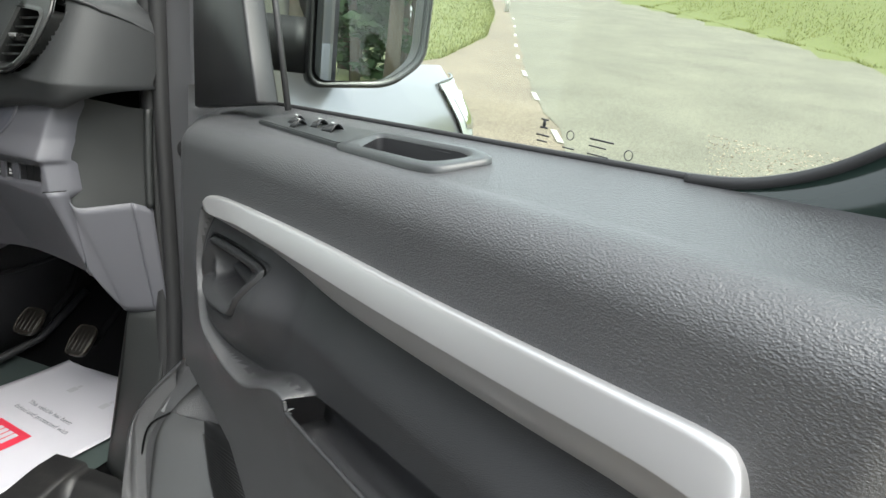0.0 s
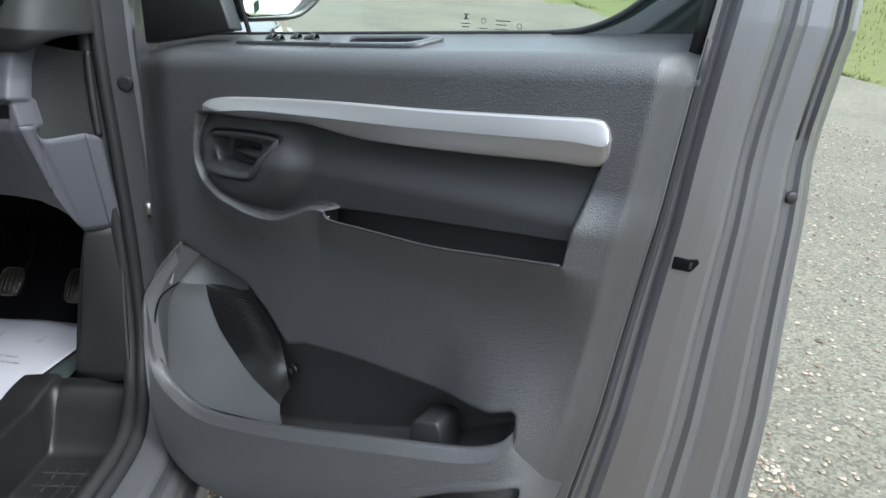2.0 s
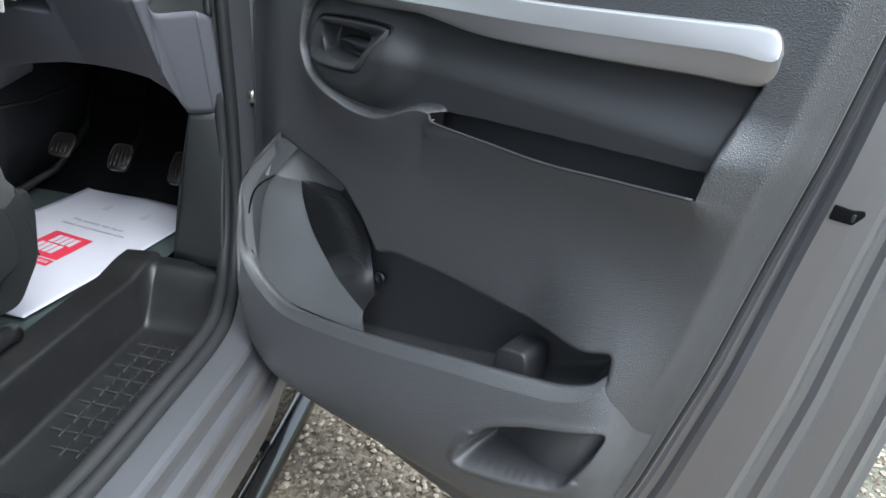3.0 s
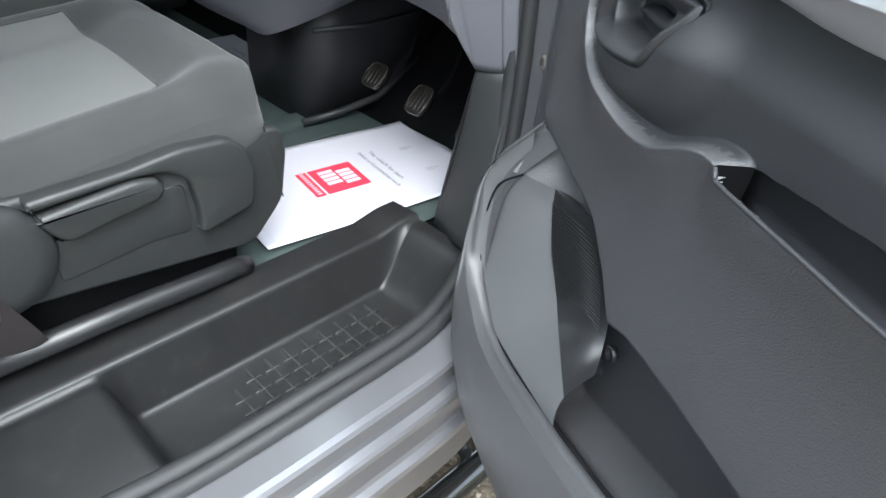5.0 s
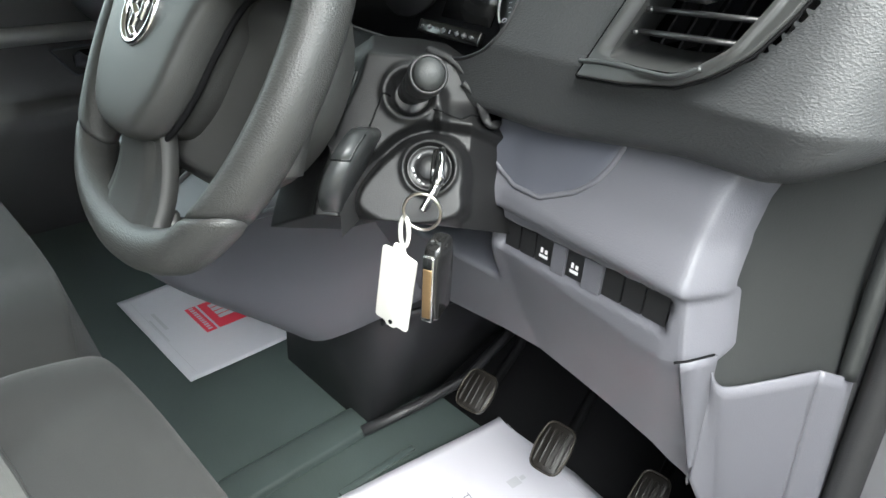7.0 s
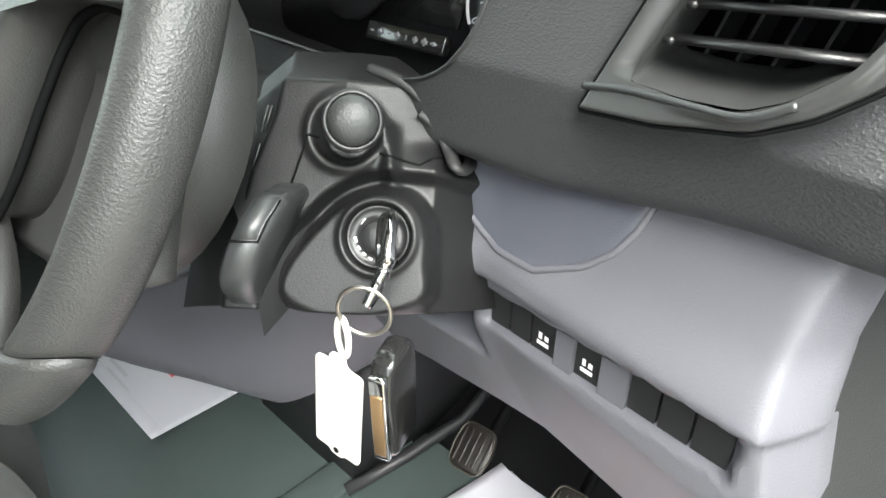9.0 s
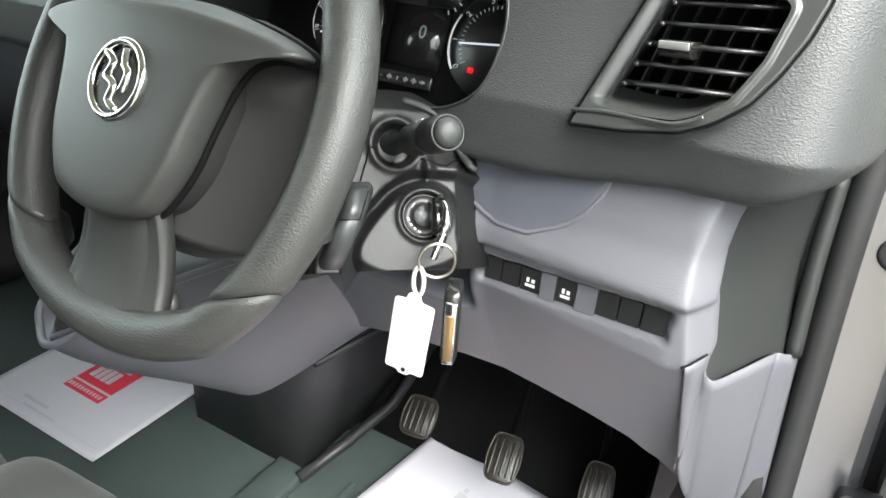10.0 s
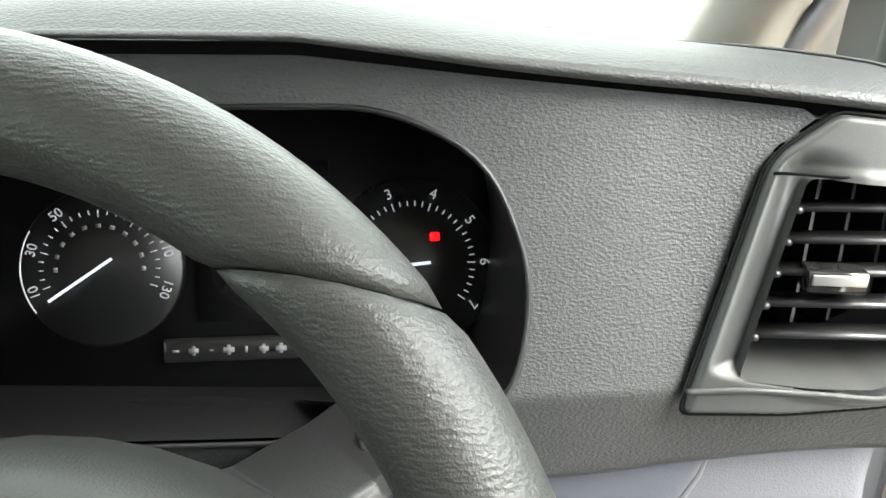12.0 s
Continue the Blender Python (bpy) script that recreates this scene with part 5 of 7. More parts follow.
for k in range(5):
    f = k / 4
    x0, z0 = 0.7145 - 0.0188 * f, 1.3655 - 0.0534 * f
    x1, z1 = (0.7862, 0.7852, 0.7822, 0.7782, 0.7705)[k], 1.3715 - 0.0520 * f
    a, b = Vector((x0, float(flat_vent(np.array(x0), np.array(z0))) + 0.003, z0)), Vector((x1, float(flat_vent(np.array(x1), np.array(z1))) + 0.003, z1))
    bm = loft([[p + Vector((0, dy, dz)) for dy, dz in ((0, 0.0008), (0.0012, 0.0017), (0.012, 0.0008), (0.012, -0.0006), (0.0012, -0.0015), (0, -0.0008))] for p in (a, a.lerp(b, 0.5), b)])
    part("slat", bm, BLACK, vent)
    part("slat_pin", lathe([(0.0018, -0.001), (0.0018, 0.002), (0.0008, 0.003)], Matrix.Translation(a + Vector((0.001, -0.001, 0))) @ pose(0, 0, 0, 0, 90, 0), 10), BLACK, vent)
    if k == 2:
        tab_m = Matrix.Translation(a.lerp(b, 0.31)) @ pose(0, 0, 0, 0, -4, -17)
        tab = part("vent_tab", prism(rounded([(-0.003, -0.0075), (-0.008, -0.006), (-0.0095, 0.001), (-0.008, 0.0045), (0.006, 0.0035), (0.006, -0.006)], 0.002), 0.0235, tab_m @ Matrix(((0, 0, 1, -0.0118), (1, 0, 0, 0), (0, 1, 0, 0), (0, 0, 0, 1))), 0.0007), GLOSSBLACK, vent, "glossy vent tab")
        part("tab_face", box(-0.0108, 0.0108, -0.0102, -0.0086, -0.0012, 0.0038, 0.0006, m=tab_m), SILVER, tab, "bright face of the tab")
for k in range(6):
    x = 0.706 + 0.015 * k
    part("vent_vane", loft([[Vector((x - 0.006 + s, y - 0.3 * (x - 0.70), 1.302)) for s, y in ((-0.0008, -0.118), (0.0008, -0.118), (0.0008, -0.095), (-0.0008, -0.095))], [Vector((x + 0.010 + s, y + 0.028 - 0.3 * (x - 0.70), 1.376)) for s, y in ((-0.0008, -0.118), (0.0008, -0.118), (0.0008, -0.095), (-0.0008, -0.095))]]), BLACK, vent, smooth=False)
# near-black backing paints the shade deep in the vent
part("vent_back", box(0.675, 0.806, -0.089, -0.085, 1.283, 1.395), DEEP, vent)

# lower grey panels
knee = empty("lower_dash", Matrix(), "grey moulded lower dash panel with switch row", "dash panel")


def knee_y(x, z):
    """Grey panel: upper face, ridge over the switches, and knee part falling away forward."""
    up = -0.134 - 0.034 * np.clip((x - 0.60) / 0.17, 0, 1) + 0.30 * np.maximum(0, z - 1.17)
    line = 1.152 + 0.075 * (x - 0.585)
    roll = -0.006 * step(line + 0.04 - z, 0.0, 0.036) + 0.010 * step(line - z, -0.002, 0.005)
    return up + roll + 0.74 * np.clip(1.112 - z, 0, 1) ** 1.15


def knee_edge(z):
    return np.interp(z, (0.92, 0.99, 1.12, 1.163, 1.20, 1.225, 1.25), (0.806, 0.799, 0.785, 0.777, 0.773, 0.775, 0.781))


KNEE_LOW = ((0.34, 0.45, 0.55, 0.65, 0.70, 0.75, 0.78, 0.80), (0.90, 0.938, 0.958, 0.965, 0.966, 0.962, 0.945, 0.92))
SLOTS = [(0.594, 1.112), (0.598, 1.139), (0.77, 1.158), (0.768, 1.131)]


def knee_face():
    """Front of the panel and its chamfered outer end."""
    ss, ts = np.linspace(0, 1, 120), np.linspace(0, 1, 100)
    rows = []
    for t in ts:
        z = np.full(len(ss), 1.268)
        for _ in range(4):
            x = 0.34 + ss * (knee_edge(z) - 0.34)
            z = 1.268 + (np.interp(x, *KNEE_LOW) - 1.268) * t
        y = knee_y(x, z) + 0.010 * step(-inside(x, z, SLOTS), -0.001, 0.003) + 0.09 * step(0.585 - x, 0.0, 0.012) * step(z - 1.09, -0.03, 0.0)
        row = [Vector(p) for p in zip(x, y, z)]
        wide = lerp(z[-1], (0.9, 1.100, 1.120, 1.27), (0.2, 0.3, 1.0, 1.0))
        row += [row[-1] + Vector((a * wide, b * wide, 0)) for a, b in ((0.0018, 0.0008), (0.004, 0.004), (0.009, 0.013), (0.0145, 0.025), (0.017, 0.031), (0.017, 0.045))]
        rows.append(row)
    bm = sheet(list(range(len(rows[0]))), list(range(len(ts))), lambda i, j: rows[j][i])
    bmesh.ops.recalc_face_normals(bm, faces=bm.faces[:])
    part("panel", bm, GREY, knee)


knee_face()
FUSE_LOW = ((0.578, 0.595, 0.61, 0.64, 0.67, 0.685, 0.694, 0.70), (1.188, 1.180, 1.176, 1.178, 1.193, 1.207, 1.222, 1.2415))


def fuse_pt(x, t, out=0.004):
    lo = lerp(x, *FUSE_LOW)
    return Vector((x, float(knee_y(np.array(x), np.array(lo + (1.262 - lo) * t))) - out * math.sin(math.pi * min(1, t * 3 + 0.15) / 2), lo + (1.262 - lo) * t))


part("fuse_cover", sheet(np.linspace(0.578, 0.70, 34), np.linspace(0, 1, 14), fuse_pt, flip=True), GREY_DARK, knee, "darker grey fuse box cover")
part("cover_rim", tube([fuse_pt(x, 0, 0.002) for x in np.linspace(0.578, 0.70, 40)], 0.0022, 8), GREY, knee)


def slot_pt(f, g, out=0.0):
    """A place in the switch row: along it and up it."""
    x = 0.597 + 0.172 * f
    z = 1.1125 + 0.0195 * f + 0.0255 * g
    return Vector((x, float(knee_y(np.array(x), np.array(z))) + 0.006 - out, z))


for f0, f1, mark in ((0.01, 0.11, 0), (0.12, 0.22, 0), (0.23, 0.345, 1), (0.435, 0.54, 2), (0.655, 0.755, 0), (0.765, 0.865, 0), (0.875, 0.985, 0)):
    bm = loft([[slot_pt(f0, 0.06, o), slot_pt(f1, 0.06, o), slot_pt(f1, 0.94, o), slot_pt(f0, 0.94, o)] for o in (-0.01, 0.0015)])
    sw = part("dash_switch", bm, BLACK, knee, "black switch with white symbol" if mark else "blank black switch", smooth=False)
    if mark:
        for a, b, c, d in ((0.25, 0.75, 0.25, 0.36), (0.3, 0.45, 0.42, 0.6), (0.55, 0.72, 0.42, 0.56)):
            pts = [slot_pt(f0 + (f1 - f0) * q, g, 0.0022) for q, g in ((a, c), (b, c), (b, d), (a, d))]
            bm = bmesh.new()
            bm.faces.new([bm.verts.new(p) for p in pts])
            part("symbol", bm, MARK, sw)
for f0, f1 in ((0.35, 0.43), (0.545, 0.65)):
    part("slot_bridge", loft([[slot_pt(f0, 0.0, o), slot_pt(f1, 0.0, o), slot_pt(f1, 1.0, o), slot_pt(f0, 1.0, o)] for o in (-0.01, 0.004)]), GREY, knee, smooth=False)

# grey side trim with its notch, dark end cap above
CUT = [(0.799, -0.143, 1.122), (0.8005, -0.142, 1.108), (0.804, -0.139, 1.099), (0.810, -0.131, 1.095), (0.825, -0.105, 1.096), (0.846, -0.066, 1.098), (0.864, -0.040, 1.087)]
FOOT = [(0.800, -0.115, 0.985), (0.806, -0.09, 0.945), (0.815, -0.065, 0.908), (0.822, -0.058, 0.899), (0.838, -0.046, 0.897), (0.858, -0.034, 0.899), (0.882, -0.027, 0.902)]


def side_trim():
    """Two flat facets meeting in a soft fold, notched along the top."""
    ca, cb = spline(CUT[:6], 6), spline(FOOT[:6], 6)
    bm = sheet(list(range(len(ca))), list(np.linspace(0, 1, 16)), lambda i, t: ca[i].lerp(cb[i], t))
    a, b = Vector(CUT[5]), Vector(FOOT[5])
    c, d = Vector(CUT[6]), Vector(FOOT[6])
    sheet(list(np.linspace(0, 1, 6)), list(np.linspace(0, 1, 16)), lambda s, t: a.lerp(b, t).lerp(c.lerp(d, t), s), bm=bm)
    # front edge that runs down beside the knee panel
    p, q = Vector((0.7865, -0.1715, 1.122)), Vector((0.800, -0.110, 0.975))
    sheet([0, 0.5, 1], list(np.linspace(0, 1, 16)), lambda s, t: p.lerp(q, t).lerp(ca[0].lerp(cb[0], t), s), bm=bm)
    bmesh.ops.recalc_face_normals(bm, faces=bm.faces[:])
    part("side_trim", thicken(bm, -0.002), GREY, knee, "grey side trim with a notched top")
    part("trim_joint", tube([Vector((0.785, -0.1745, 1.1225)), Vector((0.790, -0.1665, 1.1225)), Vector((0.7985, -0.145, 1.1225))], 0.0009, 6), DEEP, knee)


side_trim()
cap = [Vector((0.792, -0.115, 1.262)), Vector((0.812, -0.080, 1.255)), Vector((0.834, -0.045, 1.247)), Vector((0.856, -0.012, 1.247))]
cl, cu = spline([(p[0] - 0.004, p[1] + 0.004, p[2] - 0.006) for p in CUT], 6), spline(cap, 12)
part("end_cap", sheet(list(range(37)), list(np.linspace(0, 1, 14)), lambda i, t: cl[i].lerp(cu[i], t) + Vector((-0.006, 0.004, 0)) * math.sin(math.pi * t)), ENDCAP, knee, "dark dash end cap")
part("cap_rib", tube(spline([(0.850, -0.030, 1.247), (0.854, -0.036, 1.17), (0.861, -0.042, 1.088)], 6), 0.007, 8), ENDCAP, knee, "grained edge of the end cap")
part("end_seal", tube([(0.862, -0.012, 1.26), (0.866, -0.018, 1.08), (0.882, -0.022, 0.9)], 0.006, 8), RUBBER, knee)

# left hand side of the lower dash and gear console
part("far_panel", sheet(np.linspace(-0.87, 0.36, 20), np.linspace(0, 1, 12), lambda x, t: (x, -0.12 + 0.3 * t ** 1.2, 1.25 - 0.36 * t)), GREY, knee)
console = empty("gear_console", Matrix(), "grey dash console carrying the gear lever", "console")
C_TOP = [(0.03, -0.06, 1.055), (0.09, -0.24, 0.983), (0.112, -0.277, 0.948), (0.155, -0.283, 0.945), (0.22, -0.205, 1.0), (0.36, -0.12, 1.075), (0.42, -0.06, 1.11)]
C_MID = [(0.0, -0.04, 0.95), (0.05, -0.20, 0.90), (0.10, -0.24, 0.875), (0.18, -0.235, 0.87), (0.27, -0.17, 0.875), (0.37, -0.07, 0.905), (0.46, 0.0, 0.94)]
C_LOW = [(0.0, 0.05, 0.80), (0.06, -0.06, 0.80), (0.12, -0.10, 0.80), (0.20, -0.11, 0.80), (0.27, -0.10, 0.805), (0.33, 0.0, 0.85), (0.37, 0.08, 0.89)]
la, lb, lc = spline(C_TOP, 6), spline(C_MID, 6), spline(C_LOW, 6)
part("console_body", sheet(list(range(len(la))), list(np.linspace(0, 1, 16)), lambda i, t: (la[i] * (1 - t) ** 2 + lb[i] * 2 * t * (1 - t) + lc[i] * t * t), flip=True), GREY, console)
half = len(la) // 2
def deck_pt(i, t, up=0.0):
    """A place on the console's sloping deck, i along it to the nose and t across."""
    return la[i].lerp(la[len(la) - 1 - i], t) + Vector((0, -0.4 * up, up + 0.002 + 0.004 * math.sin(math.pi * t)))


def gaiter_pt(i, t):
    """Folded leather rising to the lever."""
    r = max(abs(i - 13) / 3, abs(t - 0.5) / 0.30)
    return deck_pt(i, t, 0.002 + 0.040 * max(0, 1 - r) ** 1.3 + (0.005 * math.sin(13 * r + 2 * t) if r < 0.95 else 0))


part("console_deck", sheet(list(range(half + 1)), list(np.linspace(0, 1, 8)), deck_pt), GREY, console, "grey deck of the console")
part("console_edge", tube([p + Vector((0, -0.001, 0.002)) for p in la], 0.005, 8), GREY, console, "pale edge of the console")
part("gear_gaiter", sheet(list(range(10, 17)), list(np.linspace(0.2, 0.8, 17)), gaiter_pt), RUBBER, console, "folded black gear lever gaiter")
part("gaiter_frame", tube([deck_pt(i, 0.2, 0.003) for i in range(10, 17)] + [deck_pt(16, t, 0.003) for t in (0.35, 0.5, 0.65)] + [deck_pt(i, 0.8, 0.003) for i in range(16, 9, -1)], 0.0035, 8, closed=True), GREY_DARK, console, "grey ring round the gaiter")
lever_foot = deck_pt(13, 0.5, 0.03)
part("gear_knob", lathe([(0.010, 0.0), (0.010, 0.055), (0.024, 0.07), (0.026, 0.095), (0.016, 0.11), (0.002, 0.112)], Matrix.Translation(lever_foot) @ pose(0, 0, 0, 8, 0, 0), 16), BLACK, console)
TUNNEL = material("black_tunnel_plastic", (0.016, 0.016, 0.018), 0.52, vary=0.2, grain=0.3, grain_scale=500)
tunnel = empty("footwell_tunnel", Matrix(), "black plastic side of the footwell tunnel", "tunnel trim")
part("tunnel_side", loft([[Vector((x, y, z)) for x, z in ((0.0 + k, 0.55), (0.255 - 0.01 * k, 0.56), (0.275 + 0.05 * t, 0.75), (0.29 + 0.06 * t, 0.9), (0.0, 0.95))] for y, t, k in ((-0.0, 0.0, 0.0), (0.08, 0.3, 0), (0.2, 0.7, 0), (0.38, 1.0, 0))]), TUNNEL, tunnel)
part("tunnel_foot", tube([(0.262, -0.02, 0.572), (0.285, 0.08, 0.585), (0.31, 0.18, 0.61), (0.33, 0.3, 0.70)], 0.010, 8), TUNNEL, tunnel, "rounded foot of the tunnel")
part("tunnel_rib", tube([(0.284, 0.0, 0.80), (0.31, 0.14, 0.80), (0.33, 0.3, 0.82)], 0.006, 8), TUNNEL, tunnel)

# ---- dials ----
cluster = empty("instrument_cluster", pose(0.463, -0.045, 1.318, 90 - 22, 0, 0), "lit instrument cluster behind the wheel", "instrument cluster")
DIAL = material("dial_black", (0.010, 0.010, 0.011), 0.3, vary=0.1)
part("cluster_plate", prism(rounded([(-0.20, -0.09), (0.16, -0.09), (0.16, 0.05), (0.1, 0.115), (-0.16, 0.115), (-0.2, 0.05)], 0.03, 5), 0.006, Matrix.Translation((0, 0, -0.02))), DIAL, cluster)
part("cluster_screen", box(-0.035, 0.03, -0.045, 0.015, -0.013, -0.011, 0.0), GLOSSBLACK, cluster, "dark central display")
RED_LAMP = glow_material("red_warning_lamp", (1.0, 0.006, 0.012), 0.13)
DIALW = glow_material("dial_white", (0.8, 0.8, 0.85), 0.025)
DIM = material("dim_print", (0.22, 0.22, 0.23), 0.5, vary=0.05)
NEEDLE = glow_material("needle_white", (0.85, 0.87, 1.0), 0.07)


def dial(name, cx, cy, r, labels, a0, a1, needle, label, minor):
    g = part(name, lathe([(r * 1.18, -0.008), (r * 1.2, -0.004), (r * 1.16, -0.002)], Matrix.Translation((cx, cy, 0)), 40), DIAL, cluster, label)
    n = len(labels)
    for i, s in enumerate(labels):
        a = radians(a0 + (a1 - a0) * i / (n - 1))
        p = Vector((cx + r * math.cos(a), cy + r * math.sin(a), 0.0))
        if s:
            writing("dial_number", s, r * 0.2, Matrix.Translation(p) @ pose(0, 0, 0, 0, 0, math.degrees(a) - 90), DIALW, g)
    k = (n - 1) * minor
    for i in range(k + 1):
        a = radians(a0 + (a1 - a0) * i / k)
        big = i % minor == 0
        m = Matrix.Translation((cx, cy, 0)) @ pose(0, 0, 0, 0, 0, math.degrees(a))
        part("dial_tick", box(r * (0.76 if big else 0.8), r * 0.87, -r * 0.009, r * 0.009, 0, 0.0004, m=m), DIALW, g)
    m = Matrix.Translation((cx, cy, 0.003)) @ pose(0, 0, 0, 0, 0, needle)
    part("needle", box(-r * 0.25, r * 0.85, -r * 0.022, r * 0.022, 0, 0.001, 0.0003, m=m), NEEDLE, g, "white needle")
    part("dial_arc", tube([(cx + 1.13 * r * math.cos(radians(a)), cy + 1.13 * r * math.sin(radians(a)), 0.0) for a in np.linspace(150, 215, 16)], 0.0012 if name == "rev_counter" else 0.0005, 6), MARK, g)
    for i in range(1, 2 * n - 2) if name == "speedometer" else ():
        a = radians(a0 + (a1 - a0) * i / (2 * n - 2))
        part("dial_figure", box(r * 0.60, r * 0.66, -r * 0.035, r * 0.035, 0, 0.0004, m=Matrix.Translation((cx, cy, 0)) @ pose(0, 0, 0, 0, 0, math.degrees(a))), DIM, g)
    return g


dial("rev_counter", 0.087, -0.014, 0.0415, list("01234567"), 215, -35, 185, "black rev counter reading zero to seven", 5)
dial("speedometer", -0.083, -0.012, 0.0365, ["10", "30", "50", "70", "90", "110", "130"], 200, -20, 214, "black speedometer with white figures", 4)
for cx, cy, a in ((-0.034, 0.036, 209), (0.02, 0.031, -40)):
    g = part("small_gauge", box(cx - 0.02, cx + 0.02, cy - 0.015, cy + 0.015, -0.012, -0.011), DIAL, cluster)
    for i in range(4):
        w = radians(a - 30 + 20 * i)
        part("dial_tick", box(0.019, 0.023, -0.0006, 0.0006, 0, 0.0004, m=Matrix.Translation((cx, cy, -0.008)) @ pose(0, 0, 0, 0, 0, math.degrees(w))), DIALW, g)
    part("needle", box(-0.018, 0.012, -0.0008, 0.0008, 0, 0.001, m=Matrix.Translation((cx, cy, -0.007)) @ pose(0, 0, 0, 0, 0, a)), NEEDLE, g)
for x, y in ((0.1, 0.0015), (0.0695, -0.0396), (-0.0102, 0.0288)):
    part("warning_lamp", prism(rounded([(-0.0028, -0.0025), (0.0028, -0.0025), (0.0028, 0.0025), (-0.0028, 0.0025)], 0.001), 0.0006, Matrix.Translation((x, y, 0.001))), RED_LAMP, cluster, "red warning light")
part("button_strip", box(-0.052, 0.032, -0.066, -0.052, -0.008, 0.0, 0.002), GLOSSBLACK, cluster)
for k in range(8):
    w, h = (0.0018, 0.0026, 0.0012, 0.003, 0.0008, 0.0026, 0.003, 0.0032)[k], (0.0014, 0.0026, 0.001, 0.0028, 0.0036, 0.0026, 0.0028, 0.0016)[k]
    part("button_mark", box(-0.0445 + 0.0095 * k - w, -0.0445 + 0.0095 * k + w, -0.0592 - h / 2, -0.0592 + h / 2, 0.0, 0.0006), DIM, cluster)
    if w > 0.002:
        part("button_mark", box(-0.0445 + 0.0095 * k - w / 3, -0.0445 + 0.0095 * k + w / 3, -0.0592 - h, -0.0592 + h, 0.0, 0.0005), DIM, cluster)
writing("digit", "0", 0.018, Matrix.Translation((0.003, -0.0104, -0.010)), material("dim_digit", (0.2, 0.21, 0.22), 0.5), cluster)

# ---- steering column, stalks, keys ----
column = empty("steering_column", Matrix(), "black steering column shroud with ignition and stalks", "steering column")


SHROUD = material("column_plastic", (0.009, 0.009, 0.0095), 0.42, spec=0.35, grain=0.3, grain_scale=1100, vary=0.15)


# a frame on the driver's side of the shroud: right, up and out of its face, with the ignition near its origin
COL = Matrix(((0.751, -0.316, 0.579, 0.565), (0.660, 0.360, -0.659, -0.205), (0.0, 0.878, 0.479, 1.193), (0, 0, 0, 1)))
BULGE = outline([(-0.0415, -0.0237), (-0.0296, -0.0044), (-0.0114, 0.015), (0.001, 0.0218), (0.0134, 0.0237), (0.0244, 0.0211), (0.0325, 0.0136), (0.0367, 0.0014), (0.0366, -0.0142), (0.034, -0.035), (-0.0094, -0.046), (-0.038, -0.037)], 4)
HOLLOW = outline([(-0.055, -0.05), (-0.040, 0.000), (-0.030, 0.012), (-0.0179, 0.0242), (0.0005, 0.0342), (0.016, 0.0365), (0.05, 0.034), (0.09, 0.02), (0.09, -0.06), (0.0, -0.07)], 4)


def near_line(x, y, a, b):
    ex, ey = b[0] - a[0], b[1] - a[1]
    t = np.clip(((x - a[0]) * ex + (y - a[1]) * ey) / (ex * ex + ey * ey), 0, 1)
    return np.hypot(x - a[0] - t * ex, y - a[1] - t * ey)


def shroud_h(x, y):
    """Relief of the shroud's face: flat upper half, hollow under the stalk, raised ignition plate, sides falling away."""
    h = -0.004 - 0.013 * step(-inside(x, y, HOLLOW), -0.003, 0.006) + 0.017 * step(-inside(x, y, BULGE), -0.009, 0.002)
    h = h - 0.9 * np.maximum(0, x - 0.040) - 6.0 * np.maximum(0, x - 0.040) ** 2
    h = h - 1.2 * np.maximum(0, y - 0.086) - 9.0 * np.maximum(0, y - 0.086) ** 2
    h = h - 0.35 * np.maximum(0, x + 0.01) * step(y, 0.03, 0.06)
    h = h + 0.006 * np.exp(-(near_line(x, y, (0.013, 0.060), (0.0165, 0.034)) / 0.0045) ** 2)
    # well round the foot of the stalk
    r = np.hypot(x + 0.010, y - 0.058)
    h = h - 0.014 * (1 - step(r, 0.013, 0.0185)) + 0.003 * np.exp(-((r - 0.0205) / 0.003) ** 2)
    # raised rim and well of the lock
    r = np.hypot(x - 0.0105, y - 0.0004)
    return h + 0.0025 * np.exp(-((r - 0.0205) / 0.0022) ** 2) - 0.006 * (1 - step(r, 0.0172, 0.0192))


def shroud_body():
    ys = np.linspace(-0.043, 0.112, 104)
    lx = np.interp(ys, (-0.043, -0.028, 0.003, 0.035, 0.0665, 0.0946, 0.125), (-0.081, -0.0795, -0.0742, -0.0657, -0.054, -0.0486, -0.058))
    rx = np.interp(ys, (-0.043, 0.02, 0.045, 0.0633, 0.0753, 0.0903, 0.105, 0.125), (0.082, 0.082, 0.078, 0.066, 0.052, 0.036, 0.020, -0.005))
    rows = []
    for y, a, b in zip(ys, lx, rx):
        xs = a + (b - a) * np.linspace(0, 1, 130)
        h = shroud_h(xs, np.full(130, y)) - 0.010 * np.maximum(0, 1 - (xs - a) / 0.006) ** 2
        row = [Vector((a - 0.055, y - 0.012, h[0] - 0.075)), Vector((a - 0.030, y - 0.006, h[0] - 0.040)), Vector((a - 0.005, y - 0.001, h[0] - 0.006))]
        row += [Vector((x, y, k)) for x, k in zip(xs, h)]
        rows.append([COL @ p for p in row + [Vector((b + 0.004, y, h[-1] - 0.05))]])
    foot = [p + Vector((-0.006, 0.010, -0.006)) for p in rows[0]], [p + Vector((-0.01, 0.09, -0.035)) for p in rows[0]]
    rows = [foot[1], foot[0]] + rows
    bm = sheet(list(range(len(rows[0]))), list(range(len(rows))), lambda i, j: rows[j][i])
    return part("shroud", bm, SHROUD, column, "black moulded shroud with a raised ignition plate")


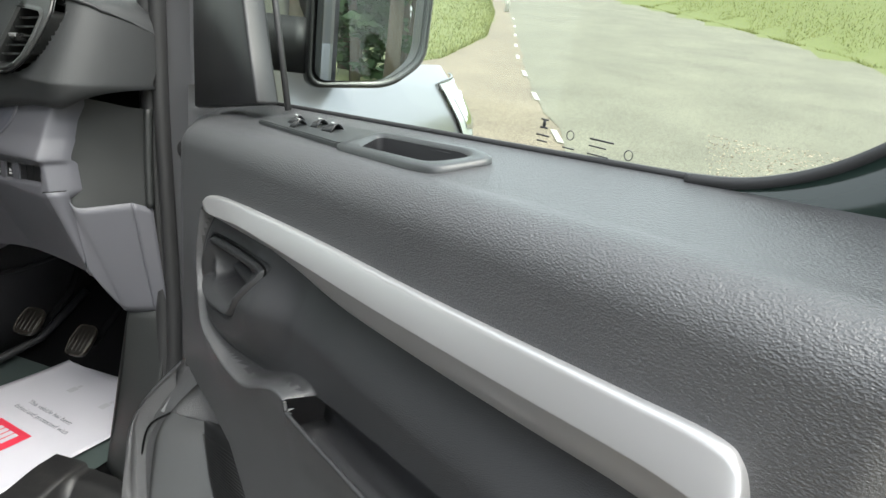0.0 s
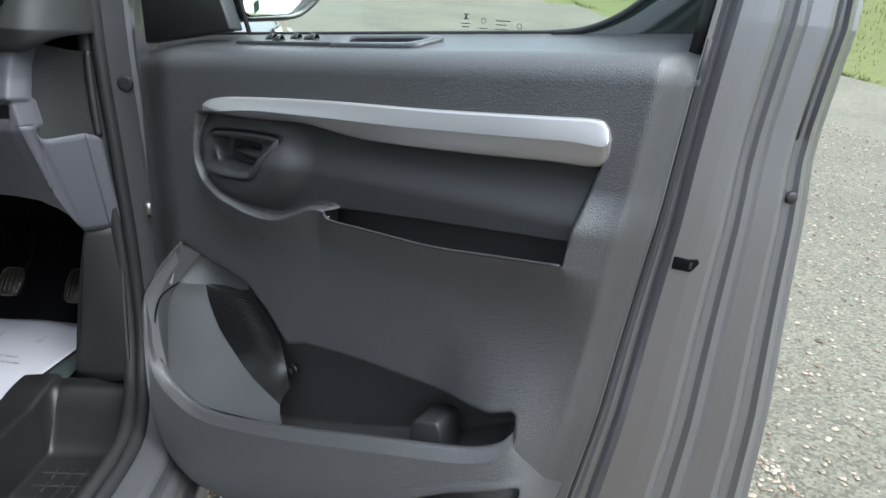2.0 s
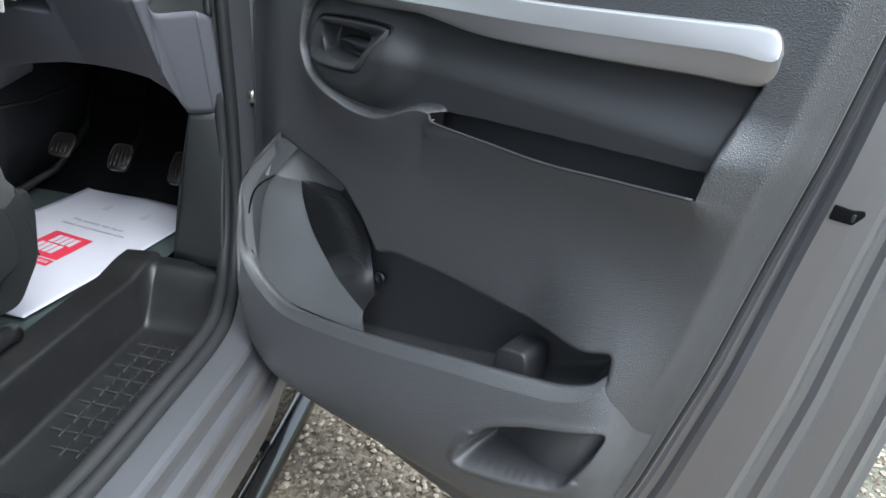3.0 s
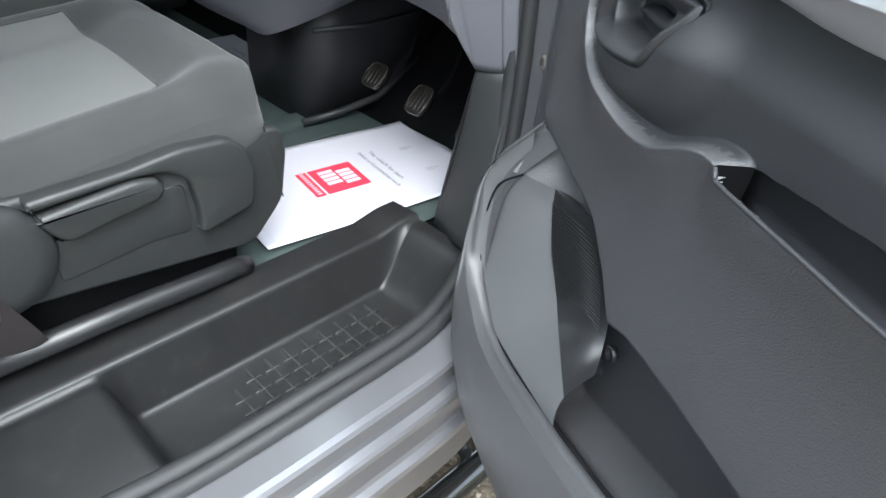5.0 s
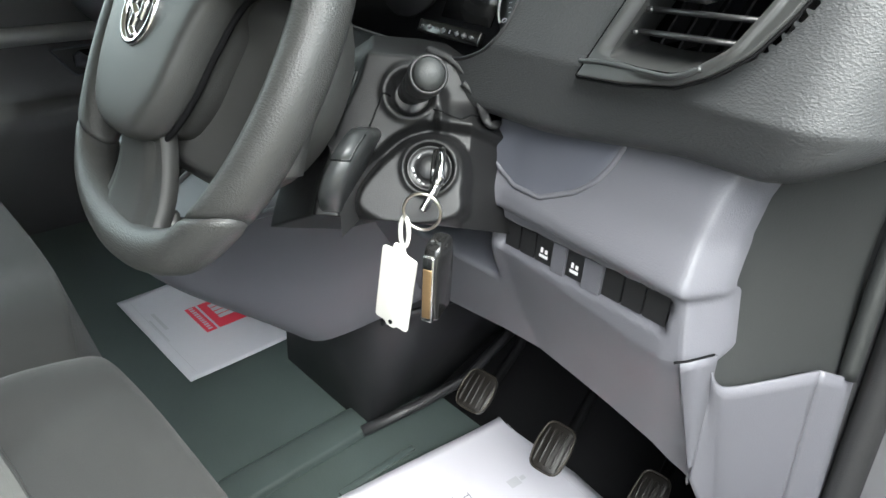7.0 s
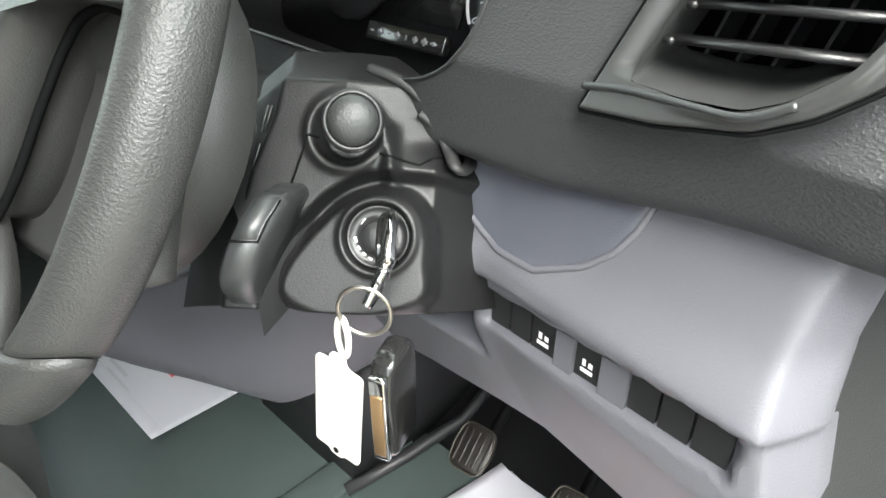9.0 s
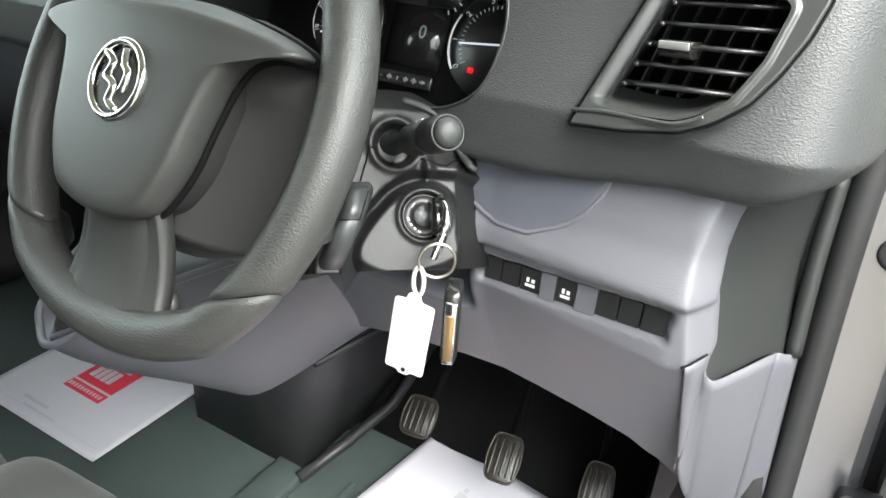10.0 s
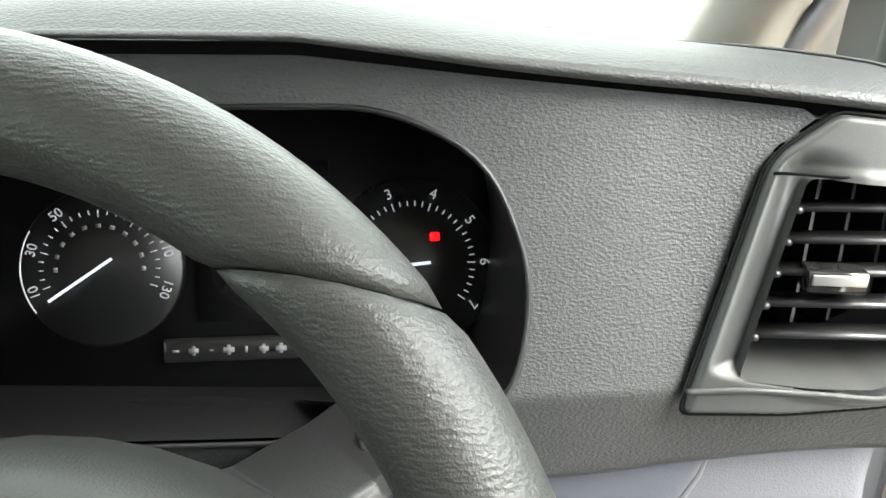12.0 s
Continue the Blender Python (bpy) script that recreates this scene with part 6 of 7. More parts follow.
def on_shroud(x, y, up=0.0):
    return COL @ Vector((x, y, float(shroud_h(np.array([x]), np.array([y]))[0]) + up))


def shroud_line(pts, n=8):
    return [on_shroud(a[0] + (b[0] - a[0]) * k / n, a[1] + (b[1] - a[1]) * k / n) for a, b in zip(pts, pts[1:]) for k in range(n)]


shroud_body()
part("column_cover", sheet(np.linspace(-1, 1, 36), np.linspace(0, 1, 12), lambda s, t: Vector((0.425 + 0.112 * s, -0.235 + 0.15 * t - 0.02 * s * s, 1.236 + 0.010 * t - 0.018 * s * s - 0.012 * s ** 6 - 0.05 * s ** 12 - 0.02 * max(0, 0.25 - t) / 0.25))), SHROUD, column, "smooth black cover over the column")
part("shroud_joint", tube(shroud_line([(-0.0401, 0.0265), (-0.031, 0.0555), (-0.0253, 0.055)]), 0.0008, 6), DEEP, column, "joint between the shroud halves")
part("shroud_joint", tube(shroud_line([(0.0095, 0.0468), (0.0315, 0.0414), (0.039, 0.0463), (0.046, 0.047)]), 0.0008, 6), DEEP, column)
for k in range(4):
    part("shroud_slot", tube([COL @ Vector((-0.0605 - 0.004 * (k // 2) + 0.0022 * (k % 2), 0.058 - 0.022 * (k // 2), -0.012)), COL @ Vector((-0.0565 - 0.004 * (k // 2) + 0.0022 * (k % 2), 0.073 - 0.022 * (k // 2), -0.012))], 0.0007, 6), SATIN, column, "fine raised rib of the shroud")
boss = COL @ Matrix.Translation((0.0105, 0.0004, 0.0))
part("ignition_ring", lathe([(0.0178, -0.006), (0.0176, -0.0025), (0.0168, -0.0018), (0.0160, -0.003), (0.0095, -0.0034), (0.009, -0.001), (0.0082, -0.0004), (0.001, -0.0004)], boss, 36), BLACK, column, "black ignition lock with white marks")
for x, y, w, l, turn in ((-0.0125, -0.002, 0.0016, 0.0034, 20), (-0.0085, 0.0085, 0.0007, 0.0042, -35), (-0.0105, -0.0065, 0.0014, 0.0026, 40), (-0.0075, -0.0098, 0.0015, 0.0026, 50), (-0.0040, -0.0122, 0.0014, 0.0026, 60)):
    part("ignition_mark", box(-w / 2, w / 2, -l / 2, l / 2, -0.0032, -0.0026, m=boss @ Matrix.Translation((x, y, 0)) @ pose(0, 0, 0, 0, 0, turn)), MARK, column)
STALK = look((0.516, -0.169, 1.232), (0.413, -0.092, 1.181))
stalk = part("right_stalk", lathe([(0.013, -0.01), (0.0125, 0.012), (0.0085, 0.018), (0.0080, 0.048), (0.0088, 0.052), (0.0118, 0.060), (0.0126, 0.082), (0.0128, 0.0985), (0.0121, 0.099), (0.0121, 0.1005), (0.0129, 0.101), (0.0132, 0.120), (0.0128, 0.1265), (0.0122, 0.1285), (0.0110, 0.1290), (0.0108, 0.1275)], STALK, 32), BLACK, column, "black lighting stalk")
part("stalk_cap", lathe([(0.0105, 0.127), (0.0104, 0.1295), (0.0092, 0.1320), (0.006, 0.1338), (0.001, 0.1345)], STALK, 32), ENDCAP, stalk, "round grey stalk end")
part("stalk_boot", lathe([(0.0165, -0.012), (0.0160, 0.006), (0.0140, 0.009), (0.0125, 0.008)], STALK, 28), RUBBER, stalk, "dark boot round the stalk")
for w, l, z, turn in ((0.0012, 0.004, 0.066, 0), (0.0010, 0.003, 0.073, 14), (0.0024, 0.0022, 0.080, 0), (0.0010, 0.005, 0.088, 22), (0.0022, 0.0014, 0.094, 8), (0.0016, 0.005, 0.1045, 0), (0.0026, 0.003, 0.114, 10), (0.0026, 0.003, 0.119, 10)):
    part("stalk_mark", box(-w / 2, w / 2, 0.0122, 0.0131, z - l / 2, z + l / 2, m=STALK @ pose(0, 0, 0, 0, 0, turn - 12)), MARK, stalk)
# leather-look sleeve that folds out between the shroud and the dash
part("column_sleeve", tube(spline([on_shroud(0.030, 0.072, 0.002), on_shroud(0.040, 0.064, 0.004), on_shroud(0.047, 0.052, 0.010), on_shroud(0.052, 0.041, 0.014), on_shroud(0.056, 0.040, 0.010), on_shroud(0.060, 0.047, 0.006), on_shroud(0.056, 0.062, -0.002), on_shroud(0.045, 0.080, -0.004)], 6), 0.0042, 8, flat=0.7), RUBBER, column, "folded black sleeve beside the column")
part("column_sleeve", tube(spline([on_shroud(0.00, 0.098, 0.0), on_shroud(0.022, 0.088, 0.001), on_shroud(0.042, 0.070, 0.003), on_shroud(0.060, 0.052, -0.004), on_shroud(0.07, 0.03, -0.01)], 6), 0.006, 8, flat=0.6), RUBBER, column)


def control_pod():
    """Audio control: a deep curved paddle that leans out of the shroud."""
    side = outline([(0.024, -0.012), (0.0235, 0.014), (0.018, 0.027), (0.006, 0.035), (-0.010, 0.037), (-0.024, 0.030), (-0.034, 0.014), (-0.036, -0.012)], 5)
    rings = []
    for s, k in ((-1, 0.80), (-0.9, 0.93), (-0.65, 1.0), (0.65, 1.0), (0.9, 0.93), (1, 0.82)):
        rings.append([COL @ Vector(((-0.0405 + 0.36 * (y - 0.024)) + 0.0098 * s, -0.004 + (y + 0.004) * k, (h + 0.012) * k - 0.012)) for y, h in side])
    pod = part("control_pod", loft(rings), SATIN, column, "black audio control pod with white marks")
    at = lambda y, h, s: COL @ Vector((-0.0405 + 0.36 * (y - 0.024) + 0.0099 * s, y, h))
    part("pod_button", loft([[at(y, h, s) for s in (-0.7, 0.55)] + [at(y - 0.001, h - 0.004, 0.55), at(y - 0.001, h - 0.004, -0.7)] for y, h in ((0.0225, 0.0205), (0.0165, 0.0295), (0.006, 0.0365), (-0.003, 0.0385))]), SATIN, pod, "grey rocker of the control pod")
    part("pod_groove", tube([at(-0.0042, 0.0377, s) for s in (-0.8, 0, 0.75)], 0.0006, 5), DEEP, pod)
    part("pod_groove", tube([at(y, h, 0.68) for y, h in ((-0.0042, 0.0375), (0.006, 0.0354), (0.0175, 0.0275))], 0.0006, 5), DEEP, pod)
    for y, h in ((0.010, 0.018), (-0.004, 0.020), (-0.014, 0.019), (-0.024, 0.012)):
        c = at(y, h, -1.0)
        part("pod_mark", box(-0.0006, 0.0006, -0.0016, 0.0016, -0.0011, 0.0011, m=Matrix.Translation(c) @ COL.to_3x3().to_4x4()), MARK, pod)


control_pod()

keys = empty("car_keys", pose(0.606, -0.236, 1.185), "car keys with white plastic tag hanging from the ignition", "keys")
KEY_SPACE = Matrix.Translation((-0.606, 0.236, -1.185))
bm = loft([[KEY_SPACE @ boss @ Vector((0.0075 + 0.0042 * s, y * k, h)) for y, h in rounded([(0.013, -0.004), (0.0135, 0.018), (0.006, 0.029), (-0.008, 0.032), (-0.017, 0.027), (-0.016, -0.004)], 0.006, 4)] for s, k in ((-1, 0.9), (-0.7, 1.0), (0.7, 1.0), (1, 0.9))])
part("key_head", bm, GLOSSBLACK, keys, "black key head in the lock")
bm = tube(spline([KEY_SPACE @ boss @ Vector(p) for p in ((0.0095, 0.0125, 0.019), (0.010, 0.005, 0.0295), (0.0098, -0.008, 0.0335), (0.0085, -0.0165, 0.030), (0.004, -0.027, 0.030), (0.0, -0.035, 0.030))], 6), lambda t: 0.0026 + 0.0014 * math.sin(math.pi * t), 10, flat=1.3)
part("key_bow", bm, CHROME, keys, "chromed key bow")
part("key_ring", tube([(0.0112 * math.cos(a) + 0.003, 0.0075 * math.cos(a) - 0.002, 0.0140 * math.sin(a) - 0.0035) for a in np.linspace(0, 2 * math.pi, 36, endpoint=False)], 0.0012, 8, closed=True), STEEL, keys, "bright split ring")
part("tag_loop", tube([(-0.008 + 0.0045 * math.cos(a), -0.008, -0.022 + 0.012 * math.sin(a)) for a in np.linspace(0, 2 * math.pi, 20, endpoint=False)], 0.0018, 8, closed=True), WHITE, keys)
tag_m = Matrix.Translation((-0.0115, -0.011, -0.068)) @ pose(0, 0, 0, 90, 0, 8) @ pose(0, 0, 0, 0, 0, -5)
part("key_tag", prism(rounded([(-0.0165, -0.036), (-0.006, -0.036), (-0.004, -0.039), (0.004, -0.039), (0.006, -0.036), (0.0165, -0.036), (0.0175, 0.03), (0.006, 0.031), (0.005, 0.037), (-0.005, 0.037), (-0.006, 0.031), (-0.0155, 0.03)], 0.003), 0.0028, tag_m, 0.0008), WHITE, keys, "white plastic key tag")
part("tag_hole", lathe([(0.002, 0.0029), (0.002, 0.0032), (0.0002, 0.0032)], tag_m @ Matrix.Translation((0, -0.034, 0)), 10), DEEP, keys)
fob_m = Matrix.Translation((0.010, 0.002, -0.052)) @ pose(0, 0, 0, 90, 0, 114) @ pose(0, 0, 0, 0, 0, 3)
part("fob_body", prism(rounded([(-0.015, -0.034), (0.015, -0.034), (0.017, 0.015), (0.012, 0.032), (-0.012, 0.032), (-0.017, 0.015)], 0.008), 0.013, fob_m, 0.003), GLOSSBLACK, keys, "black flip key fob")
part("fob_edge", box(-0.0195, -0.0155, -0.030, 0.026, 0.002, 0.011, 0.001, m=fob_m), CHROME, keys, "chrome edge of the fob")
part("fob_blade", box(-0.0205, -0.0185, -0.026, 0.016, 0.003, 0.0095, 0.0005, m=fob_m), material("brass_blade", (0.45, 0.30, 0.16), 0.3, metal=0.9, vary=0.15), keys, "folded steel key blade")

# ---- steering wheel ----
WHEEL = Matrix(((0.9979, 0, -0.0652, 0.4112), (-0.0575, 0.4704, -0.8806, -0.2975), (0.0307, 0.8824, 0.4694, 1.2732), (0, 0, 0, 1)))
wheel = empty("steering_wheel", WHEEL, "black grained steering wheel with chrome badge", "steering wheel")
RIM = material("wheel_leather", (0.038, 0.038, 0.037), 0.40, grain=0.42, grain_scale=880, kind="leather", vary=0.12, stretch=(0.24, 0.9, 0.9))
HUB = material("wheel_hub_plastic", (0.034, 0.034, 0.033), 0.48, grain=0.4, grain_scale=1100, vary=0.1)


def rim_pt(a):
    x, y = 0.1585 * math.cos(a), 0.18 * math.sin(a)
    if y < -0.14:
        y = -0.14 - (-y - 0.14) * 0.65
    return Vector((x, y, 0))


SEAMS = [radians(a) for a in (47, 133, 218, 322)]
for a, b in zip(SEAMS, SEAMS[1:] + [SEAMS[0] + 2 * math.pi]):
    rings = []
    ws = list(np.linspace(a + 0.004, b - 0.004, 40))
    for i, w in enumerate(ws):
        p = rim_pt(w)
        out = p.normalized()
        near = min(i, len(ws) - 1 - i)
        k = 0.93 if near == 0 else 1.0
        top_grip = 1.05 if (b - a) > 1.6 else 1.0
        ring = []
        for q in np.linspace(0, 2 * math.pi, 18, endpoint=False):
            # the seams run slantwise over the rim
            v = w - 0.15 * math.sin(2 * w) * math.cos(q)
            ring.append(rim_pt(v) + k * (0.0175 * math.cos(q) * rim_pt(v).normalized() + Vector((0, 0, 0.0185 * math.sin(q)))))
        rings.append(ring)
    part("rim", loft(rings), RIM, wheel, "grained rim section")
HALF = [(0.0, 0.06), (0.04, 0.0595), (0.077, 0.056), (0.112, 0.051), (0.130, 0.0465), (0.1345, 0.043), (0.128, 0.0395), (0.106, 0.037), (0.090, 0.029), (0.081, 0.014), (0.074, -0.011), (0.068, -0.040), (0.058, -0.063), (0.044, -0.080), (0.02, -0.088)]
pl = outline(HALF + [(0.0, -0.089)] + [(-x, y) for x, y in HALF[:0:-1]], 5)


def cover_ring(k, drop, lift=0.0):
    """The cover's outline drawn in by k, on a shallow dome lowered by drop; its top edge runs back by lift."""
    out = []
    for x, y in pl:
        a, b = x * k, y * k + (lift * (y / 0.06) ** 0.5 * (1 - (x / 0.16) ** 2) if y > 0 else 0.0)
        out.append(Vector((a, b, 0.0425 - 0.62 * a * a - 0.5 * (y * k + 0.01) ** 2 - drop)))
    return out


part("airbag_cover", loft([cover_ring(0.90, 0.058, 0.022), cover_ring(0.92, 0.036, 0.018), cover_ring(0.955, 0.026, 0.014), cover_ring(0.99, 0.0215, 0.010), cover_ring(1.0, 0.017, 0.007), cover_ring(0.998, 0.0105, 0.003), cover_ring(0.985, 0.0055), cover_ring(0.965, 0.0022), cover_ring(0.93, 0.0006)] + [cover_ring(k, 0.0) for k in (0.85, 0.75, 0.65, 0.55, 0.45, 0.35, 0.25, 0.15, 0.05)]), HUB, wheel, "dark airbag cover with swept wings")


for s in (-1, 1):
    def spoke(t, q):
        top, low = 0.052 - 0.004 * t, -0.092 + 0.030 * t - 0.012 * math.sin(math.pi * t)
        y = top + (low - top) * q
        shelf = 0.012 * (1 - float(step(np.array(q), 0.16, 0.30)))
        return Vector((s * (0.020 + 0.139 * t), y, 0.014 - 0.014 * t - 0.012 * math.sin(math.pi * min(1, t * 1.15)) + shelf * math.sin(math.pi * min(1, t + 0.25)) - 0.014 * q * q - 0.002))

    bm = sheet(np.linspace(0, 1, 22), np.linspace(0, 1, 26), spoke)
    bmesh.ops.recalc_face_normals(bm, faces=bm.faces[:])
    part("side_spoke", thicken(bm, 0.014), HUB, wheel)


# near-black tube deepens the overhang shadow below the airbag cover's edge
part("cover_edge_shade", tube([p + Vector((0, 0, -0.001)) for p in cover_ring(0.985, 0.0245, 0.010)], 0.0024, 6, closed=True), DEEP, wheel, "near-black line painting the shade under the cover edge")


def low_spoke(s, t):
    """Broad lower spoke with a raised centre blade."""
    blade = 0.006 * (1 - float(step(np.array(abs(s + 0.1)), 0.5, 0.75)))
    return Vector((s * (0.040 + 0.016 * t) + 0.004, -0.062 - 0.104 * t, 0.012 - 0.028 * t + 0.012 * t * t - 0.006 * math.sin(math.pi * t) + blade * (1 - 0.6 * t)))


bm = sheet(np.linspace(-1, 1, 26), np.linspace(0, 1, 12), low_spoke)
bmesh.ops.recalc_face_normals(bm, faces=bm.faces[:])
part("lower_spoke", thicken(bm, 0.012), HUB, wheel, "lower spoke with a raised blade")
part("spoke_notch", lathe([(0.012, -0.002), (0.011, 0.003), (0.007, 0.006), (0.001, 0.007)], Matrix.Translation((0.046, -0.139, -0.010)), 16), HUB, wheel)
part("hub_back", loft([[Vector((rx * math.cos(a), ry * math.sin(a) - 0.012, z)) for a in np.linspace(0, 2 * math.pi, 36, endpoint=False)] for rx, ry, z in ((0.080, 0.070, -0.012), (0.108, 0.090, -0.022), (0.120, 0.096, -0.045), (0.121, 0.096, -0.066), (0.08, 0.07, -0.085))]), HUB, wheel, "dark rear shell of the hub")
part("badge_ring", tube([(0.026 * math.cos(a), 0.002 + 0.026 * math.sin(a), 0.0425) for a in np.linspace(0, 2 * math.pi, 36, endpoint=False)], 0.003, 8, closed=True), CHROME, wheel, "chrome round badge")
part("badge_plate", lathe([(0.025, 0.040), (0.024, 0.0425), (0.012, 0.0415), (0.001, 0.0415)], Matrix.Translation((0, 0.002, 0)), 30), GLOSSBLACK, wheel)
part("badge_figure", tube(spline([(-0.016, 0.018, 0.043), (-0.004, 0.012, 0.044), (-0.007, 0.002, 0.0445), (0.003, -0.003, 0.0445), (0.001, -0.014, 0.044), (0.010, -0.019, 0.043)], 5), 0.0036, 8), CHROME, wheel, "chrome relief of the badge")
part("badge_figure", tube(spline([(0.004, 0.022, 0.043), (0.008, 0.012, 0.044), (0.014, 0.006, 0.0445), (0.012, -0.006, 0.0445)], 5), 0.0032, 8), CHROME, wheel)
writing("cover_mark", "AIRBAG", 0.007, Matrix.Translation((0.0, -0.056, 0.0388)), ENDCAP, wheel)

# ---- seats ----
FABRIC = material("dark_seat_cloth", (0.025, 0.0255, 0.025), 0.85, grain=0.9, grain_scale=1100, vary=0.3, scale=9, sheen=0.12, stain=0.35, stain_colour=Vector((0.045, 0.045, 0.042)), stain_scale=9)
INSERT = material("pale_mesh_cloth", (0.10, 0.101, 0.096), 0.85, grain=1.0, grain_scale=420, kind="weave", vary=0.06, sheen=0.2)


def seat(name, x0, x1, yf, zt, label, inset):
    top = empty(name, pose((x0 + x1) / 2, yf, 0), label, "seat", "cab seats")
    w = (x1 - x0) / 2

    def cushion(s, t):
        """Top and front of the cushion: s across, t from the foot of the front edge over the top to the back."""
        x = w * s
        edge = 1 - abs(s) ** 5
        bol = 0.016 * float(step(np.array(abs(s)), 0.5, 0.8)) * (1 - float(step(np.array(abs(s)), 0.9, 1.0)))
        if t < 0.3:
            a = t / 0.3
            y, z = 0.03 - 0.03 * math.sin(a * math.pi / 2), zt - 0.17 + 0.15 * math.sin(a * math.pi / 2)
        else:
            a = (t - 0.3) / 0.7
            y, z = -0.5 * a, zt - 0.02 + 0.02 * math.sin(min(1, a * 5) * math.pi / 2) - 0.055 * a
            z -= 0.036 * float(step(np.array(a), 0.08, 0.3)) * (1 - float(step(np.array(abs(s)), 0.55, 0.95)))
        front = 0.035 * abs(s) ** 4
        z -= 0.05 * abs(s) ** 10
        return Vector((x, y - front * (1 if t < 0.6 else (1 - t) / 0.4), z + bol * min(1, t * 2)))

    ss, ts = list(np.linspace(-1, 1, 41)), list(np.linspace(0, 1, 46))
    bm = sheet(ss, ts, cushion)
    # skirts down the sides
    for side in (-1, 1):
        sheet(np.linspace(0, 1, 8), ts, lambda q, t: cushion(side, t) + Vector((side * 0.012 * math.sin(math.pi * q), 0, -0.13 * q * float(step(np.array(t), 0.2, 0.45)))), bm=bm, flip=side > 0)
    part("cushion", bm, FABRIC, top, "dark cloth cushion with rounded edges")
    ia, ib, iy = inset
    part("cushion_insert", sheet(np.linspace(ia, ib, 24), np.linspace(iy, 1, 24), lambda s, t: cushion(s * (0.92 + 0.08 * t), t) + Vector((0, 0, 0.002 + 0.002 * math.sin(math.pi * (s - ia) / (ib - ia))))), INSERT, top, "pale woven centre panel")
    for s in (ia, ib):
        part("seam", tube([cushion(s * (0.92 + 0.08 * t), t) + Vector((0, 0, 0.002)) for t in np.linspace(iy, 1, 20)], 0.002, 6), FABRIC, top)
    part("seam", tube([cushion(s * (0.92 + 0.08 * iy), iy) + Vector((0, 0, 0.002)) for s in np.linspace(ia, ib, 24)], 0.002, 6), FABRIC, top)
    # backrest
    part("backrest", loft([[Vector((w * kx * math.cos(a) * 0.96, -0.56 - 0.22 * t + 0.07 * math.sin(a), zt - 0.06 + 0.62 * t)) for a in np.linspace(0, 2 * math.pi, 24, endpoint=False)] for t, kx in ((0, 0.9), (0.1, 1), (0.5, 1), (0.85, 0.92), (1, 0.6))]), FABRIC, top)
    return top


driver_seat = seat("driver_seat", 0.205, 0.69, -0.365, 0.925, "driver's seat in dark cloth with pale insert", (-0.79, 0.57, 0.475))
seat("passenger_seat", -0.62, 0.165, -0.35, 0.915, "double passenger seat in dark cloth with pale inserts", (-0.9, 0.60, 0.42))
# plastic base of the driver's seat; local axes: origin at the seat's front middle
SHELL = [(-0.46, 0.842), (-0.362, 0.837), (-0.247, 0.836), (-0.12, 0.836), (-0.004, 0.833), (0.008, 0.793), (-0.004, 0.701), (-0.064, 0.636), (-0.155, 0.648), (-0.367, 0.676), (-0.50, 0.695)]
SIDE_M = Matrix(((0, 0, 1, 0.2275), (1, 0, 0, 0), (0, 1, 0, 0), (0, 0, 0, 1)))
SEATPLASTIC = material("seat_side_plastic", (0.022, 0.023, 0.023), 0.45, grain=0.4, grain_scale=900, vary=0.1, stain=0.15, stain_colour=Vector((0.07, 0.07, 0.065)), stain_scale=60)
part("side_shell", prism(rounded(SHELL, 0.02, 4), 0.026, SIDE_M, 0.008, 3), SEATPLASTIC, driver_seat, "dark grey plastic seat side moulding")


def seat_bulge():
    """Raised block that carries the lever: a broad pad at the front, running back as a ledge over the lever."""
    poly = rounded([(-0.37, 0.838), (-0.247, 0.842), (-0.174, 0.850), (-0.100, 0.845), (-0.072, 0.822), (-0.062, 0.785), (-0.068, 0.722), (-0.158, 0.702), (-0.156, 0.745), (-0.166, 0.800), (-0.195, 0.822), (-0.245, 0.828), (-0.37, 0.822)], 0.014, 4)
    part("lever_housing", prism(poly, 0.030, SIDE_M @ Matrix.Translation((0, 0, 0.014)), 0.007, 3), SEATPLASTIC, driver_seat, "raised housing over the lever")
    part("lever_recess", prism(rounded([(-0.355, 0.765), (-0.208, 0.790), (-0.170, 0.79), (-0.165, 0.706), (-0.222, 0.714), (-0.352, 0.700)], 0.012, 4), 0.004, SIDE_M @ Matrix.Translation((0, 0, 0.0245)), 0.002), SEATPLASTIC, driver_seat, "flat panel under the lever")
    poly = rounded([(-0.367, 0.815), (-0.309, 0.821), (-0.242, 0.826), (-0.210, 0.820), (-0.201, 0.802), (-0.214, 0.787), (-0.273, 0.779), (-0.334, 0.768), (-0.352, 0.786)], 0.010, 4)
    lever = part("height_lever", prism(poly, 0.024, SIDE_M @ Matrix.Translation((0, 0, 0.026)), 0.008, 3), SEATPLASTIC, driver_seat, "grey seat height lever")
    part("lever_gap", tube([SIDE_M @ Vector((a, b, 0.027)) for a, b in ((-0.372, 0.818), (-0.366, 0.800), (-0.355, 0.782), (-0.336, 0.765))], 0.004, 6), DEEP, lever)


seat_bulge()
part("recline_cover", lathe([(0.080, -0.01), (0.080, 0.022), (0.074, 0.032), (0.05, 0.036), (0.002, 0.037)], SIDE_M @ Matrix.Translation((-0.426, 0.765, 0.012)), 36), SEATPLASTIC, driver_seat, "round recliner cover")
part("seat_riser", box(-0.2, 0.205, -0.6, -0.07, 0.55, 0.70, 0.01), DEEP, driver_seat)
